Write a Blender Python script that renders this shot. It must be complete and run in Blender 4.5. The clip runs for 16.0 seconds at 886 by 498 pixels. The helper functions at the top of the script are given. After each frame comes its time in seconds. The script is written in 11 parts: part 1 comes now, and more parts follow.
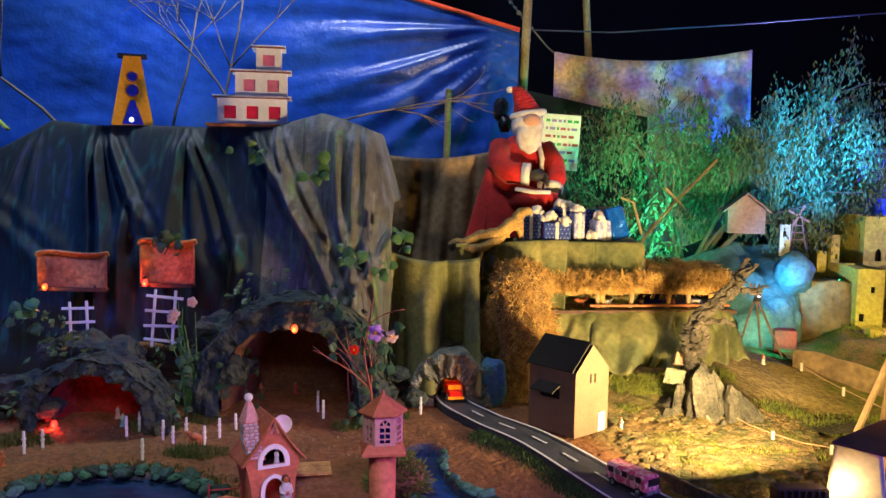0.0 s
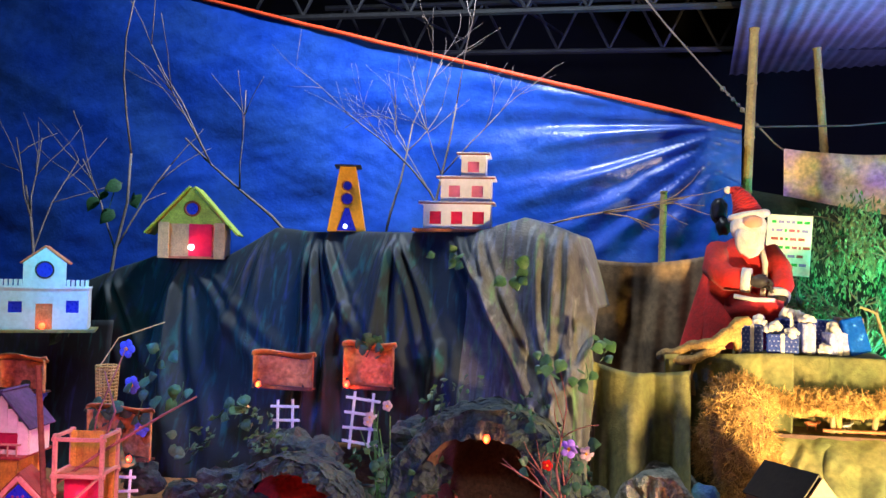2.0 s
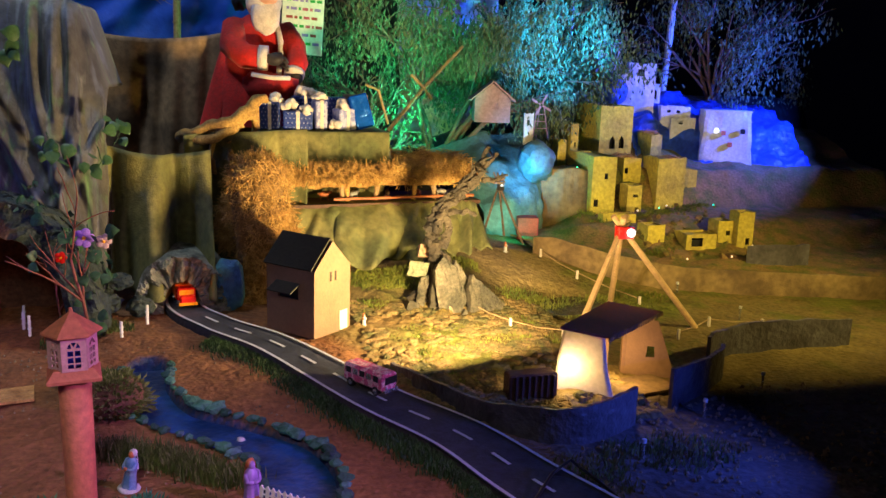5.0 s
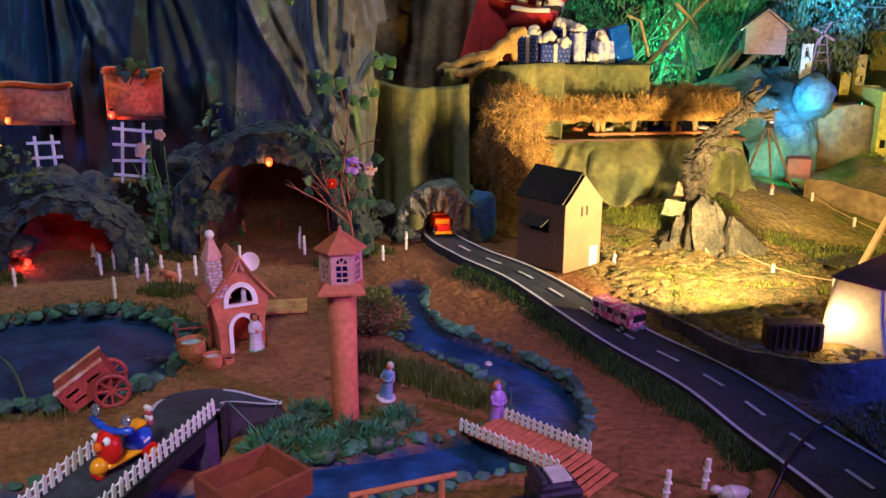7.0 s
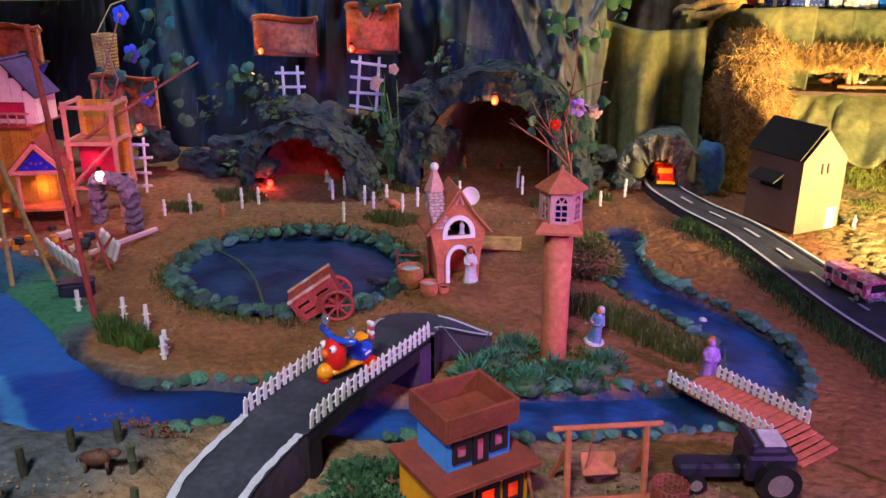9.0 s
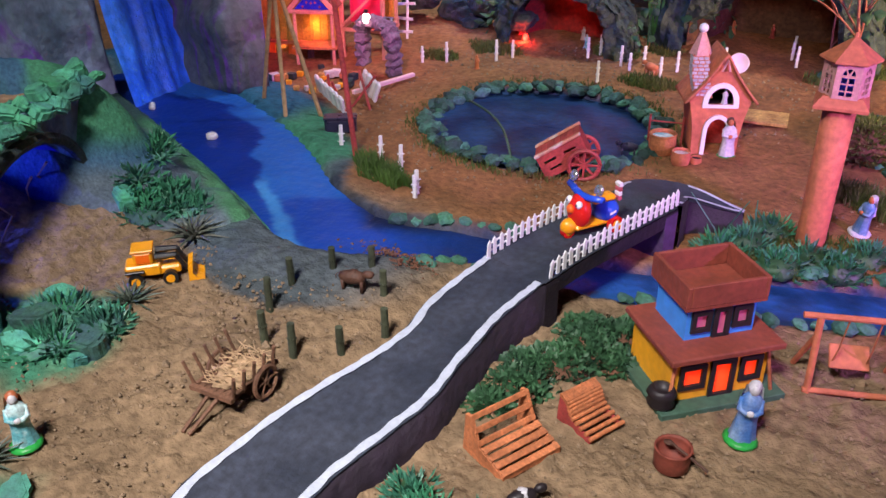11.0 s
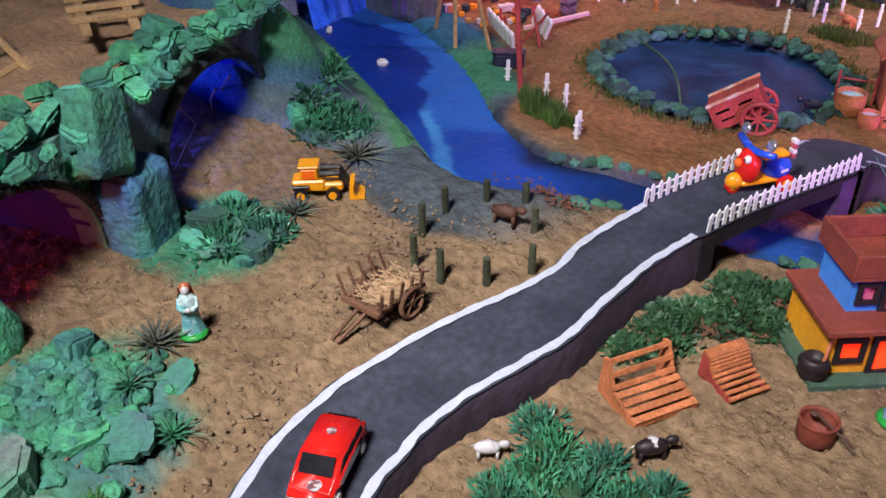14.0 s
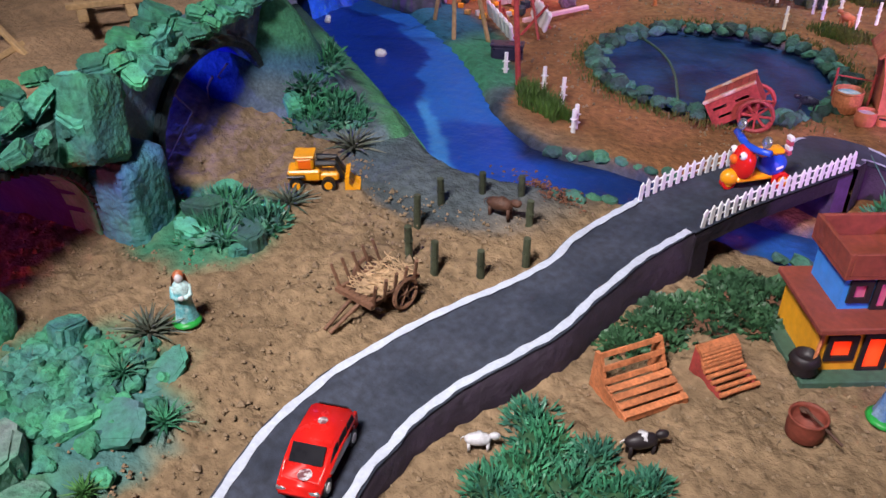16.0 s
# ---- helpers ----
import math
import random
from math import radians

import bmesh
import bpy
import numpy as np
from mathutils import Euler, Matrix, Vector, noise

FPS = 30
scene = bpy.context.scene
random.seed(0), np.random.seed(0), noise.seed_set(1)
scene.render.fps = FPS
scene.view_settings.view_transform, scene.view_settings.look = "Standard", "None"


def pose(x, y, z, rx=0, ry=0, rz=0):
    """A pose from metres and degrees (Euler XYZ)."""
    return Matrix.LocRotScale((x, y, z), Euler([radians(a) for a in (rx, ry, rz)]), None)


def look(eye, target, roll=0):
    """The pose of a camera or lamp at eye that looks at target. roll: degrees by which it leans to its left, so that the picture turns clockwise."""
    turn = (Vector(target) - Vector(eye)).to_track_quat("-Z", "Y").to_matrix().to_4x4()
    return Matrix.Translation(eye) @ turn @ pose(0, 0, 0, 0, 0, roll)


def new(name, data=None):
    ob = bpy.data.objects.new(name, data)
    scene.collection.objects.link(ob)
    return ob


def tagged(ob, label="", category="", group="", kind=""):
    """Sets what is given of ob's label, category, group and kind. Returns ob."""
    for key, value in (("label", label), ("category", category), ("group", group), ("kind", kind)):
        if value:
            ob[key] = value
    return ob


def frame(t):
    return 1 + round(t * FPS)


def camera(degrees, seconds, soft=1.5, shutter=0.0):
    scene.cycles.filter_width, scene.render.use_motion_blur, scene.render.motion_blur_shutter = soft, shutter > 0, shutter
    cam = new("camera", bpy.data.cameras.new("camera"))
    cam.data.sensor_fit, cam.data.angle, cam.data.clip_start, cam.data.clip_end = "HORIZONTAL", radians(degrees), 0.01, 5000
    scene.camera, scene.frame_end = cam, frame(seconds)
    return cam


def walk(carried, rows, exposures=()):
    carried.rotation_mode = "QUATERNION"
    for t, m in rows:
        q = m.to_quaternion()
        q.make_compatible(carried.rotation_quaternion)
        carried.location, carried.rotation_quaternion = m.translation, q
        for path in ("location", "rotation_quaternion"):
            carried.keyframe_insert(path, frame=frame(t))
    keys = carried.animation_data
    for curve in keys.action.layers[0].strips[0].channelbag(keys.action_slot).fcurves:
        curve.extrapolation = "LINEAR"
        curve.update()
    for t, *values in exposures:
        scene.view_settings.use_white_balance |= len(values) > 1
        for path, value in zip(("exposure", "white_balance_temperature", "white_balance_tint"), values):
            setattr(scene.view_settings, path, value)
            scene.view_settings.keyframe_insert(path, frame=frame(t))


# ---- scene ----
from mathutils.geometry import tessellate_polygon

cam = camera(55.5, 16.0)
PATH = [
    (0, (0.054, -0.003, 0.789), (0.0, 1.988, 0.616), 1.0),
    (0.5, (0.107, 0.0, 0.799), (-0.23, 1.967, 0.658), -0.3),
    (1, (0.13, 0.01, 0.796), (-0.269, 1.968, 0.707), -1.1),
    (1.5, (0.138, 0.058, 0.807), (-0.383, 1.989, 0.819), -0.2),
    (2, (0.147, 0.098, 0.797), (-0.453, 2.005, 0.857), 1.3),
    (2.5, (0.17, 0.116, 0.789), (-0.375, 2.035, 0.641), 0.8),
    (3, (0.178, 0.123, 0.783), (-0.058, 2.093, 0.529), 0.7),
    (3.5, (0.172, 0.137, 0.769), (0.082, 2.107, 0.438), 1.0),
    (4, (0.165, 0.137, 0.777), (0.172, 2.101, 0.403), 1.7),
    (4.2, (0.162, 0.138, 0.778), (0.266, 2.101, 0.409), 1.9),
    (5.2, (0.165, 0.14, 0.777), (0.671, 2.028, 0.354), 1.8),
    (6.3, (0.174, 0.143, 0.772), (0.416, 2.077, 0.322), 2.1),
    (6.5, (0.172, 0.139, 0.769), (0.305, 2.08, 0.303), 1.4),
    (7, (0.16, 0.146, 0.756), (0.059, 2.063, 0.197), 0.1),
    (7.5, (0.16, 0.144, 0.754), (-0.082, 2.036, 0.153), -0.1),
    (8, (0.152, 0.138, 0.755), (-0.274, 1.992, 0.139), -0.9),
    (8.2, (0.15, 0.137, 0.754), (-0.323, 1.979, 0.134), -0.9),
    (10.3, (0.134, 0.122, 0.731), (-0.632, 1.749, -0.145), 1.0),
    (10.5, (0.131, 0.12, 0.731), (-0.697, 1.698, -0.176), 0.4),
    (11, (0.123, 0.115, 0.724), (-0.882, 1.551, -0.24), -0.5),
    (11.5, (0.118, 0.111, 0.721), (-0.99, 1.447, -0.273), -0.1),
    (12, (0.119, 0.112, 0.72), (-1.006, 1.414, -0.3), 0.8),
    (12.5, (0.121, 0.107, 0.72), (-1.028, 1.374, -0.316), 1.1),
    (13, (0.126, 0.107, 0.721), (-1.032, 1.359, -0.324), 1.1),
    (13.5, (0.128, 0.106, 0.721), (-1.056, 1.321, -0.337), 0.2),
    (14, (0.131, 0.107, 0.719), (-1.102, 1.254, -0.359), -0.9),
    (14.5, (0.131, 0.108, 0.718), (-1.134, 1.199, -0.381), -1.3),
    (15, (0.131, 0.11, 0.718), (-1.124, 1.205, -0.388), -0.6),
    (15.5, (0.133, 0.11, 0.719), (-1.099, 1.235, -0.383), -0.1),
    (16, (0.134, 0.109, 0.72), (-1.086, 1.254, -0.375), 0.1),
]
walk(cam, [(t, look(eye, target, roll)) for t, eye, target, roll in PATH],
     exposures=[(0.0, -0.97), (0.6, -0.66), (1.5, -0.26), (2.1, -0.12), (2.8, -0.60), (3.5, -1.00), (4.2, -1.10), (6.5, -1.12), (7.2, -0.86), (8.2, -0.66), (10.3, -0.16), (11.2, 0.0), (16.0, 0.0)])

# ---- night sky and lamps ----
world = bpy.data.worlds.new("night")
scene.world = world
world.use_nodes = True
world.node_tree.nodes["Background"].inputs["Color"].default_value = (0.05, 0.07, 0.16, 1)
world.node_tree.nodes["Background"].inputs["Strength"].default_value = 0.12


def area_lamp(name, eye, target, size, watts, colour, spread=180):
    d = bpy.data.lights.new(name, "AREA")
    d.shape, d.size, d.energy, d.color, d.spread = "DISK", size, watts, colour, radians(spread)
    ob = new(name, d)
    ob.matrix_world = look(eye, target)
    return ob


def bulb_lamp(name, place, watts, colour, radius=0.012):
    d = bpy.data.lights.new(name, "POINT")
    d.energy, d.color, d.shadow_soft_size = watts, colour, radius
    ob = new(name, d)
    ob.location = place
    return ob


area_lamp("hall_floodlight", (-0.08, -0.58, 2.10), (-0.51, 0.83, 0.0), 0.5, 16.4, (1.0, 0.925, 0.93), 65)
area_lamp("tarp_floodlight", (-0.62, 2.95, 3.0), (-1.60, 3.9, 1.35), 0.3, 108, (0.74, 0.85, 1.0), 135)
area_lamp("warm_floodlight", (0.79, 1.985, 0.20), (0.50, 3.0, 1.08), 0.10, 79, (1.0, 0.69, 0.30))
bulb_lamp("warm_spill", (0.945, 1.955, 0.075), 2.0, (1.0, 0.66, 0.24), 0.03)
area_lamp("roof_lamp", (1.7, 4.55, 1.3), (1.9, 5.4, 2.4), 0.1, 70, (0.30, 0.32, 1.0))
area_lamp("green_floodlight", (0.95, 3.30, 0.55), (0.72, 3.8, 0.8), 0.06, 15, (0.03, 0.9, 0.42), 130)
area_lamp("cyan_floodlight", (1.78, 3.36, 0.74), (1.47, 4.0, 1.02), 0.06, 27, (0.02, 0.38, 1.0), 75)
# Added lamp with no source seen there, to brighten the wrapped mound.
area_lamp("mound_fill_lamp", (1.22, 3.20, 0.36), (1.40, 3.50, 0.42), 0.03, 2.6, (0.02, 0.45, 1.0), 80)
area_lamp("blue_floodlight", (3.0, 3.40, 0.80), (2.0, 4.25, 0.80), 0.08, 62, (0.04, 0.10, 1.0), 130)
# Added fill lamp, unseen to the right, that brightens the hill houses.
area_lamp("hill_fill_lamp", (2.35, 1.70, 0.80), (1.60, 3.05, 0.20), 0.08, 17, (1.0, 0.72, 0.19), 90)
area_lamp("teal_lamp", (1.22, 3.18, 0.20), (1.30, 3.42, 0.26), 0.03, 1.6, (0.02, 0.9, 0.55))
area_lamp("violet_floodlight", (1.30, 0.85, 0.75), (-0.15, 1.72, 0.12), 0.10, 4.3, (0.72, 0.26, 1.0), 52)
area_lamp("pink_floodlight", (-1.15, 1.60, 0.50), (-1.60, 2.0, 0.15), 0.05, 1.15, (1.0, 0.16, 0.42), 80)
area_lamp("wall_lamp", (1.40, 1.30, 0.30), (0.98, 1.70, 0.04), 0.03, 2.2, (0.06, 0.12, 1.0), 75)
bulb_lamp("shelter_light", (1.105, 2.00, 0.075), 2.6, (1.0, 0.60, 0.20), 0.015)
area_lamp("green_spot", (-1.75, 2.15, 0.95), (-1.80, 2.8, 0.55), 0.05, 1.9, (0.05, 0.70, 0.80))
area_lamp("blue_spot", (-1.75, 1.75, 0.95), (-1.0, 2.8, 0.50), 0.06, 5.6, (0.06, 0.17, 1.0), 110)


# ---- materials ----
def mat(name, col, rough=0.75, var=0.3, scale=14, bump=0.25, bscale=160, metal=0.0, col2=None, spec=0.4, rnd=0.0, coat=0.0, sheen=0.0, hard=0.15):
    """A material with colour variation at two scales, fine relief, and a change of tone from piece to piece."""
    m = bpy.data.materials.new(name)
    m.use_nodes = True
    nt = m.node_tree
    n, l = nt.nodes, nt.links
    p = n["Principled BSDF"]
    geo = n.new("ShaderNodeNewGeometry")
    col2 = col2 or tuple(c * (1 - var) for c in col)

    def tex(s, detail=4):
        t = n.new("ShaderNodeTexNoise")
        t.inputs["Scale"].default_value, t.inputs["Detail"].default_value = s, detail
        l.new(geo.outputs["Position"], t.inputs["Vector"])
        return t

    big, small = tex(scale), tex(scale * 7)
    ramp = n.new("ShaderNodeMapRange")
    ramp.inputs["From Min"].default_value, ramp.inputs["From Max"].default_value = 0.51 - hard, 0.51 + hard
    l.new(big.outputs["Fac"], ramp.inputs["Value"])
    mix = n.new("ShaderNodeMix")
    mix.data_type = "RGBA"
    mix.inputs["A"].default_value, mix.inputs["B"].default_value = (*col, 1), (*col2, 1)
    l.new(ramp.outputs["Result"], mix.inputs["Factor"])
    hsv = n.new("ShaderNodeHueSaturation")
    l.new(mix.outputs["Result"], hsv.inputs["Color"])
    val = n.new("ShaderNodeMapRange")
    val.inputs["To Min"].default_value, val.inputs["To Max"].default_value = 1 - var, 1 + var
    val.inputs["From Min"].default_value, val.inputs["From Max"].default_value = 0.25, 0.75
    l.new(small.outputs["Fac"], val.inputs["Value"])
    last = val.outputs["Result"]
    if rnd:
        info = n.new("ShaderNodeObjectInfo")
        r = n.new("ShaderNodeMapRange")
        r.inputs["To Min"].default_value, r.inputs["To Max"].default_value = 1 - rnd, 1 + rnd
        l.new(info.outputs["Random"], r.inputs["Value"])
        mu = n.new("ShaderNodeMath")
        mu.operation = "MULTIPLY"
        l.new(last, mu.inputs[0]), l.new(r.outputs["Result"], mu.inputs[1])
        last = mu.outputs[0]
    l.new(last, hsv.inputs["Value"])
    l.new(hsv.outputs["Color"], p.inputs["Base Color"])
    rr = n.new("ShaderNodeMapRange")
    rr.inputs["To Min"].default_value, rr.inputs["To Max"].default_value = max(0.02, rough - 0.12), min(1, rough + 0.12)
    l.new(small.outputs["Fac"], rr.inputs["Value"]), l.new(rr.outputs["Result"], p.inputs["Roughness"])
    p.inputs["Metallic"].default_value, p.inputs["Specular IOR Level"].default_value = metal, spec
    p.inputs["Coat Weight"].default_value = coat
    p.inputs["Sheen Weight"].default_value = sheen
    if bump:
        b = n.new("ShaderNodeBump")
        b.inputs["Strength"].default_value, b.inputs["Distance"].default_value = bump, 0.6 / bscale
        l.new(tex(bscale, 3).outputs["Fac"], b.inputs["Height"]), l.new(b.outputs["Normal"], p.inputs["Normal"])
    return m


def glow(name, col, strength):
    m = bpy.data.materials.new(name)
    m.use_nodes = True
    p = m.node_tree.nodes["Principled BSDF"]
    p.inputs["Base Color"].default_value = (*col, 1)
    p.inputs["Emission Color"].default_value, p.inputs["Emission Strength"].default_value = (*col, 1), strength
    return m


def sheet(name, col, through_light=0.5):
    """Thin coloured paper or film that light shines through."""
    m = bpy.data.materials.new(name)
    m.use_nodes = True
    n, l = m.node_tree.nodes, m.node_tree.links
    n.remove(n["Principled BSDF"])
    d, t, x = n.new("ShaderNodeBsdfDiffuse"), n.new("ShaderNodeBsdfTranslucent"), n.new("ShaderNodeMixShader")
    noise_tex = n.new("ShaderNodeTexNoise")
    noise_tex.inputs["Scale"].default_value = 60
    geo = n.new("ShaderNodeNewGeometry")
    l.new(geo.outputs["Position"], noise_tex.inputs["Vector"])
    hsv = n.new("ShaderNodeHueSaturation")
    hsv.inputs["Color"].default_value = (*col, 1)
    r = n.new("ShaderNodeMapRange")
    r.inputs["To Min"].default_value, r.inputs["To Max"].default_value = 0.75, 1.2
    l.new(noise_tex.outputs["Fac"], r.inputs["Value"]), l.new(r.outputs["Result"], hsv.inputs["Value"])
    l.new(hsv.outputs["Color"], d.inputs["Color"]), l.new(hsv.outputs["Color"], t.inputs["Color"])
    x.inputs["Fac"].default_value = through_light
    l.new(d.outputs[0], x.inputs[1]), l.new(t.outputs[0], x.inputs[2])
    l.new(x.outputs[0], n["Material Output"].inputs["Surface"])
    return m


def layered(name, layer, dark, rough, var, scale, bump, bscale, spec):
    """A surface whose paint or soil is laid down in a colour layer of its mesh, mottled by a darker tone of it."""
    m = mat(name, (0.2, 0.2, 0.2), rough, var, scale, bump, bscale, spec=spec)
    n, l = m.node_tree.nodes, m.node_tree.links
    kind = n.new("ShaderNodeVertexColor")
    kind.layer_name = layer
    mix = next(x for x in n if x.bl_idname == "ShaderNodeMix")
    tone = n.new("ShaderNodeHueSaturation")
    tone.inputs["Value"].default_value = dark
    l.new(kind.outputs["Color"], tone.inputs["Color"])
    l.new(kind.outputs["Color"], mix.inputs["A"]), l.new(tone.outputs["Color"], mix.inputs["B"])
    return m


SOIL = layered("soil", "soil", 0.72, 0.92, 0.36, 9, 1.0, 60, 0.15)
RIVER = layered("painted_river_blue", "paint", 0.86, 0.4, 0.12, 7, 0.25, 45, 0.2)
BANKPAINT = layered("sprayed_bank_paint", "paint", 0.74, 0.8, 0.3, 24, 0.8, 75, 0.15)
STREAM = mat("dark_stream_water", (0.008, 0.035, 0.12), 0.35, 0.3, 9, 0.3, 40, col2=(0.02, 0.085, 0.30), spec=0.25, hard=0.09)
POND = mat("dark_pond", (0.008, 0.022, 0.07), 0.45, 0.4, 12, 0.15, 30, col2=(0.02, 0.055, 0.14), spec=0.10)
ASPHALT = mat("dark_road_paper", (0.020, 0.026, 0.042), 0.75, 0.45, 12, 0.35, 220, col2=(0.038, 0.046, 0.068))
ROADSIDE = mat("purple_black_card", (0.022, 0.014, 0.026), 0.7, 0.4, 10, 0.4, 60)
VIOLET_CARD = mat("violet_card", (0.085, 0.045, 0.12), 0.75, 0.4, 10, 0.4, 60)
WHITE = mat("white_paint", (0.47, 0.52, 0.62), 0.6, 0.12, 25, 0.2, 120)
PLASTIC_W = mat("white_plastic", (0.78, 0.78, 0.80), 0.35, 0.06, 10, 0.05, 60)
STONE_G = mat("green_painted_stone", (0.05, 0.17, 0.10), 0.8, 0.35, 20, 0.7, 110, col2=(0.045, 0.10, 0.12), rnd=0.5)
MOSSY = mat("dark_mossy_stone", (0.04, 0.12, 0.08), 0.8, 0.4, 24, 0.9, 110, col2=(0.025, 0.05, 0.055), rnd=0.65)
FOAM_G = mat("green_sprayed_foam", (0.075, 0.36, 0.175), 0.85, 0.45, 11, 1.0, 130, col2=(0.05, 0.17, 0.19), rnd=0.4)
FOAM_B = mat("blue_sprayed_foam", (0.05, 0.13, 0.36), 0.85, 0.35, 9, 1.0, 100, col2=(0.07, 0.28, 0.25), rnd=0.2)
ROCK = mat("grey_green_rock_paper", (0.040, 0.057, 0.047), 0.8, 0.5, 12, 1.0, 60, col2=(0.013, 0.027, 0.038), hard=0.09)
ROCKWALL = mat("pale_cave_plaster", (0.26, 0.27, 0.23), 0.85, 0.45, 14, 1.0, 70, col2=(0.09, 0.11, 0.10), hard=0.12)
# The lamp's red light is put into this lining's base colour.
RED_LIT = mat("red_lit_lining", (0.28, 0.025, 0.02), 0.8, 0.4, 12, 0.6, 60)
EARTH = mat("brown_cave_earth", (0.15, 0.07, 0.04), 0.95, 0.4, 14, 0.8, 90)
# Black of the ribbed edge; elsewhere shade put into hollow insides.
DARK = mat("black_and_shade", (0.012, 0.012, 0.014), 0.9, 0.3, 10, 0.2, 80)


def streaked(m, *streaks):
    """Adds sprayed streaks of paint that run down a hanging cloth: (colour, seed, from, to)."""
    n, l = m.node_tree.nodes, m.node_tree.links
    hsv = next(x for x in n if x.bl_idname == "ShaderNodeHueSaturation")
    out = hsv.inputs["Color"].links[0].from_socket
    geo = n.new("ShaderNodeNewGeometry")
    for col, seed, lo, hi in streaks:
        mp, tx, mr, mx = n.new("ShaderNodeMapping"), n.new("ShaderNodeTexNoise"), n.new("ShaderNodeMapRange"), n.new("ShaderNodeMix")
        mp.inputs["Scale"].default_value, mp.inputs["Location"].default_value = (7, 2, 1.3), (seed, 0, seed)
        tx.inputs["Detail"].default_value, tx.inputs["Distortion"].default_value = 4, 0.6
        mr.inputs["From Min"].default_value, mr.inputs["From Max"].default_value = lo, hi
        mx.data_type = "RGBA"
        mx.inputs["B"].default_value = (*col, 1)
        l.new(geo.outputs["Position"], mp.inputs["Vector"]), l.new(mp.outputs[0], tx.inputs["Vector"])
        l.new(tx.outputs["Fac"], mr.inputs["Value"]), l.new(mr.outputs["Result"], mx.inputs["Factor"])
        l.new(out, mx.inputs["A"])
        out = mx.outputs["Result"]
    l.new(out, hsv.inputs["Color"])
    return m


DRAPE = streaked(mat("dark_green_cloth", (0.010, 0.017, 0.022), 0.6, 0.2, 5, 0.2, 220, col2=(0.017, 0.024, 0.030), sheen=0.03, spec=0.22), ((0.014, 0.075, 0.08), 2.0, 0.56, 0.72), ((0.022, 0.034, 0.10), 7.0, 0.56, 0.74))
DRAPE_G = streaked(mat("grey_green_painted_cloth", (0.108, 0.103, 0.092), 0.66, 0.3, 6, 0.4, 120, col2=(0.058, 0.058, 0.062), sheen=0.1), ((0.11, 0.12, 0.17), 3.0, 0.50, 0.66), ((0.10, 0.20, 0.09), 11.0, 0.56, 0.72), ((0.25, 0.26, 0.26), 17.0, 0.60, 0.80), ((0.018, 0.02, 0.03), 5.0, 0.56, 0.72))
BROWNCLOTH = mat("brown_sackcloth", (0.30, 0.20, 0.11), 0.9, 0.35, 6, 0.5, 160, col2=(0.07, 0.05, 0.035))
OLIVE = mat("olive_cloth", (0.20, 0.185, 0.068), 0.8, 0.35, 7, 0.6, 170, col2=(0.10, 0.115, 0.045), hard=0.15)
TARP = mat("blue_plastic_tarpaulin", (0.008, 0.05, 0.38), 0.34, 0.25, 3, 0.25, 60, col2=(0.014, 0.06, 0.30), spec=0.5)
ROPE_R = mat("orange_red_hem", (0.75, 0.07, 0.02), 0.6, 0.2, 20, 0.3, 100)
BAMBOO = mat("dry_bamboo", (0.36, 0.25, 0.11), 0.6, 0.3, 12, 0.4, 90)
BAMBOO_G = mat("dark_green_bamboo", (0.05, 0.06, 0.035), 0.65, 0.35, 14, 0.4, 90, rnd=0.2)
WOOD_O = mat("orange_stained_wood", (0.52, 0.18, 0.075), 0.6, 0.35, 30, 0.5, 140, rnd=0.15)
WOOD_R = mat("red_stained_wood", (0.38, 0.055, 0.05), 0.6, 0.35, 25, 0.4, 140, rnd=0.1)
WOOD_D = mat("dark_brown_wood", (0.085, 0.038, 0.024), 0.65, 0.35, 30, 0.5, 140, rnd=0.15)
WOOD_P = mat("pale_pine_wood", (0.50, 0.33, 0.17), 0.6, 0.25, 25, 0.3, 120, rnd=0.12)
TERRA = mat("terracotta_paint", (0.54, 0.165, 0.085), 0.7, 0.25, 12, 0.35, 110)
TERRA_D = mat("brown_roof_paint", (0.24, 0.055, 0.035), 0.65, 0.25, 15, 0.3, 130)
BLUE_P = mat("sky_blue_paint", (0.05, 0.27, 0.75), 0.5, 0.12, 10, 0.15, 100)
YELLOW_P = mat("orange_yellow_paint", (0.80, 0.36, 0.02), 0.5, 0.15, 10, 0.15, 100)
GREEN_P = mat("dark_green_board", (0.05, 0.11, 0.075), 0.7, 0.25, 15, 0.2, 100)
BLACK_P = mat("black_paint", (0.02, 0.015, 0.018), 0.5, 0.2, 12, 0.1, 80)
RED_PL = mat("red_toy_plastic", (0.62, 0.015, 0.012), 0.25, 0.08, 8, 0.03, 60, spec=0.5)
YEL_PL = mat("yellow_toy_plastic", (0.80, 0.33, 0.008), 0.3, 0.08, 8, 0.03, 60, spec=0.5)
BLU_PL = mat("blue_toy_plastic", (0.02, 0.08, 0.60), 0.25, 0.08, 8, 0.03, 60, spec=0.5)
ORA_PL = mat("orange_toy_plastic", (0.80, 0.14, 0.01), 0.3, 0.08, 8, 0.03, 60, spec=0.5)
PINK_PL = mat("pink_toy_plastic", (0.55, 0.10, 0.16), 0.35, 0.2, 60, 0.05, 60, col2=(0.35, 0.06, 0.09))
GLASS_D = mat("dark_tinted_window", (0.012, 0.012, 0.016), 0.3, 0.2, 10, 0.03, 60, spec=0.03)
BLACK_PL = mat("black_toy_plastic", (0.015, 0.015, 0.017), 0.35, 0.2, 10, 0.05, 60)
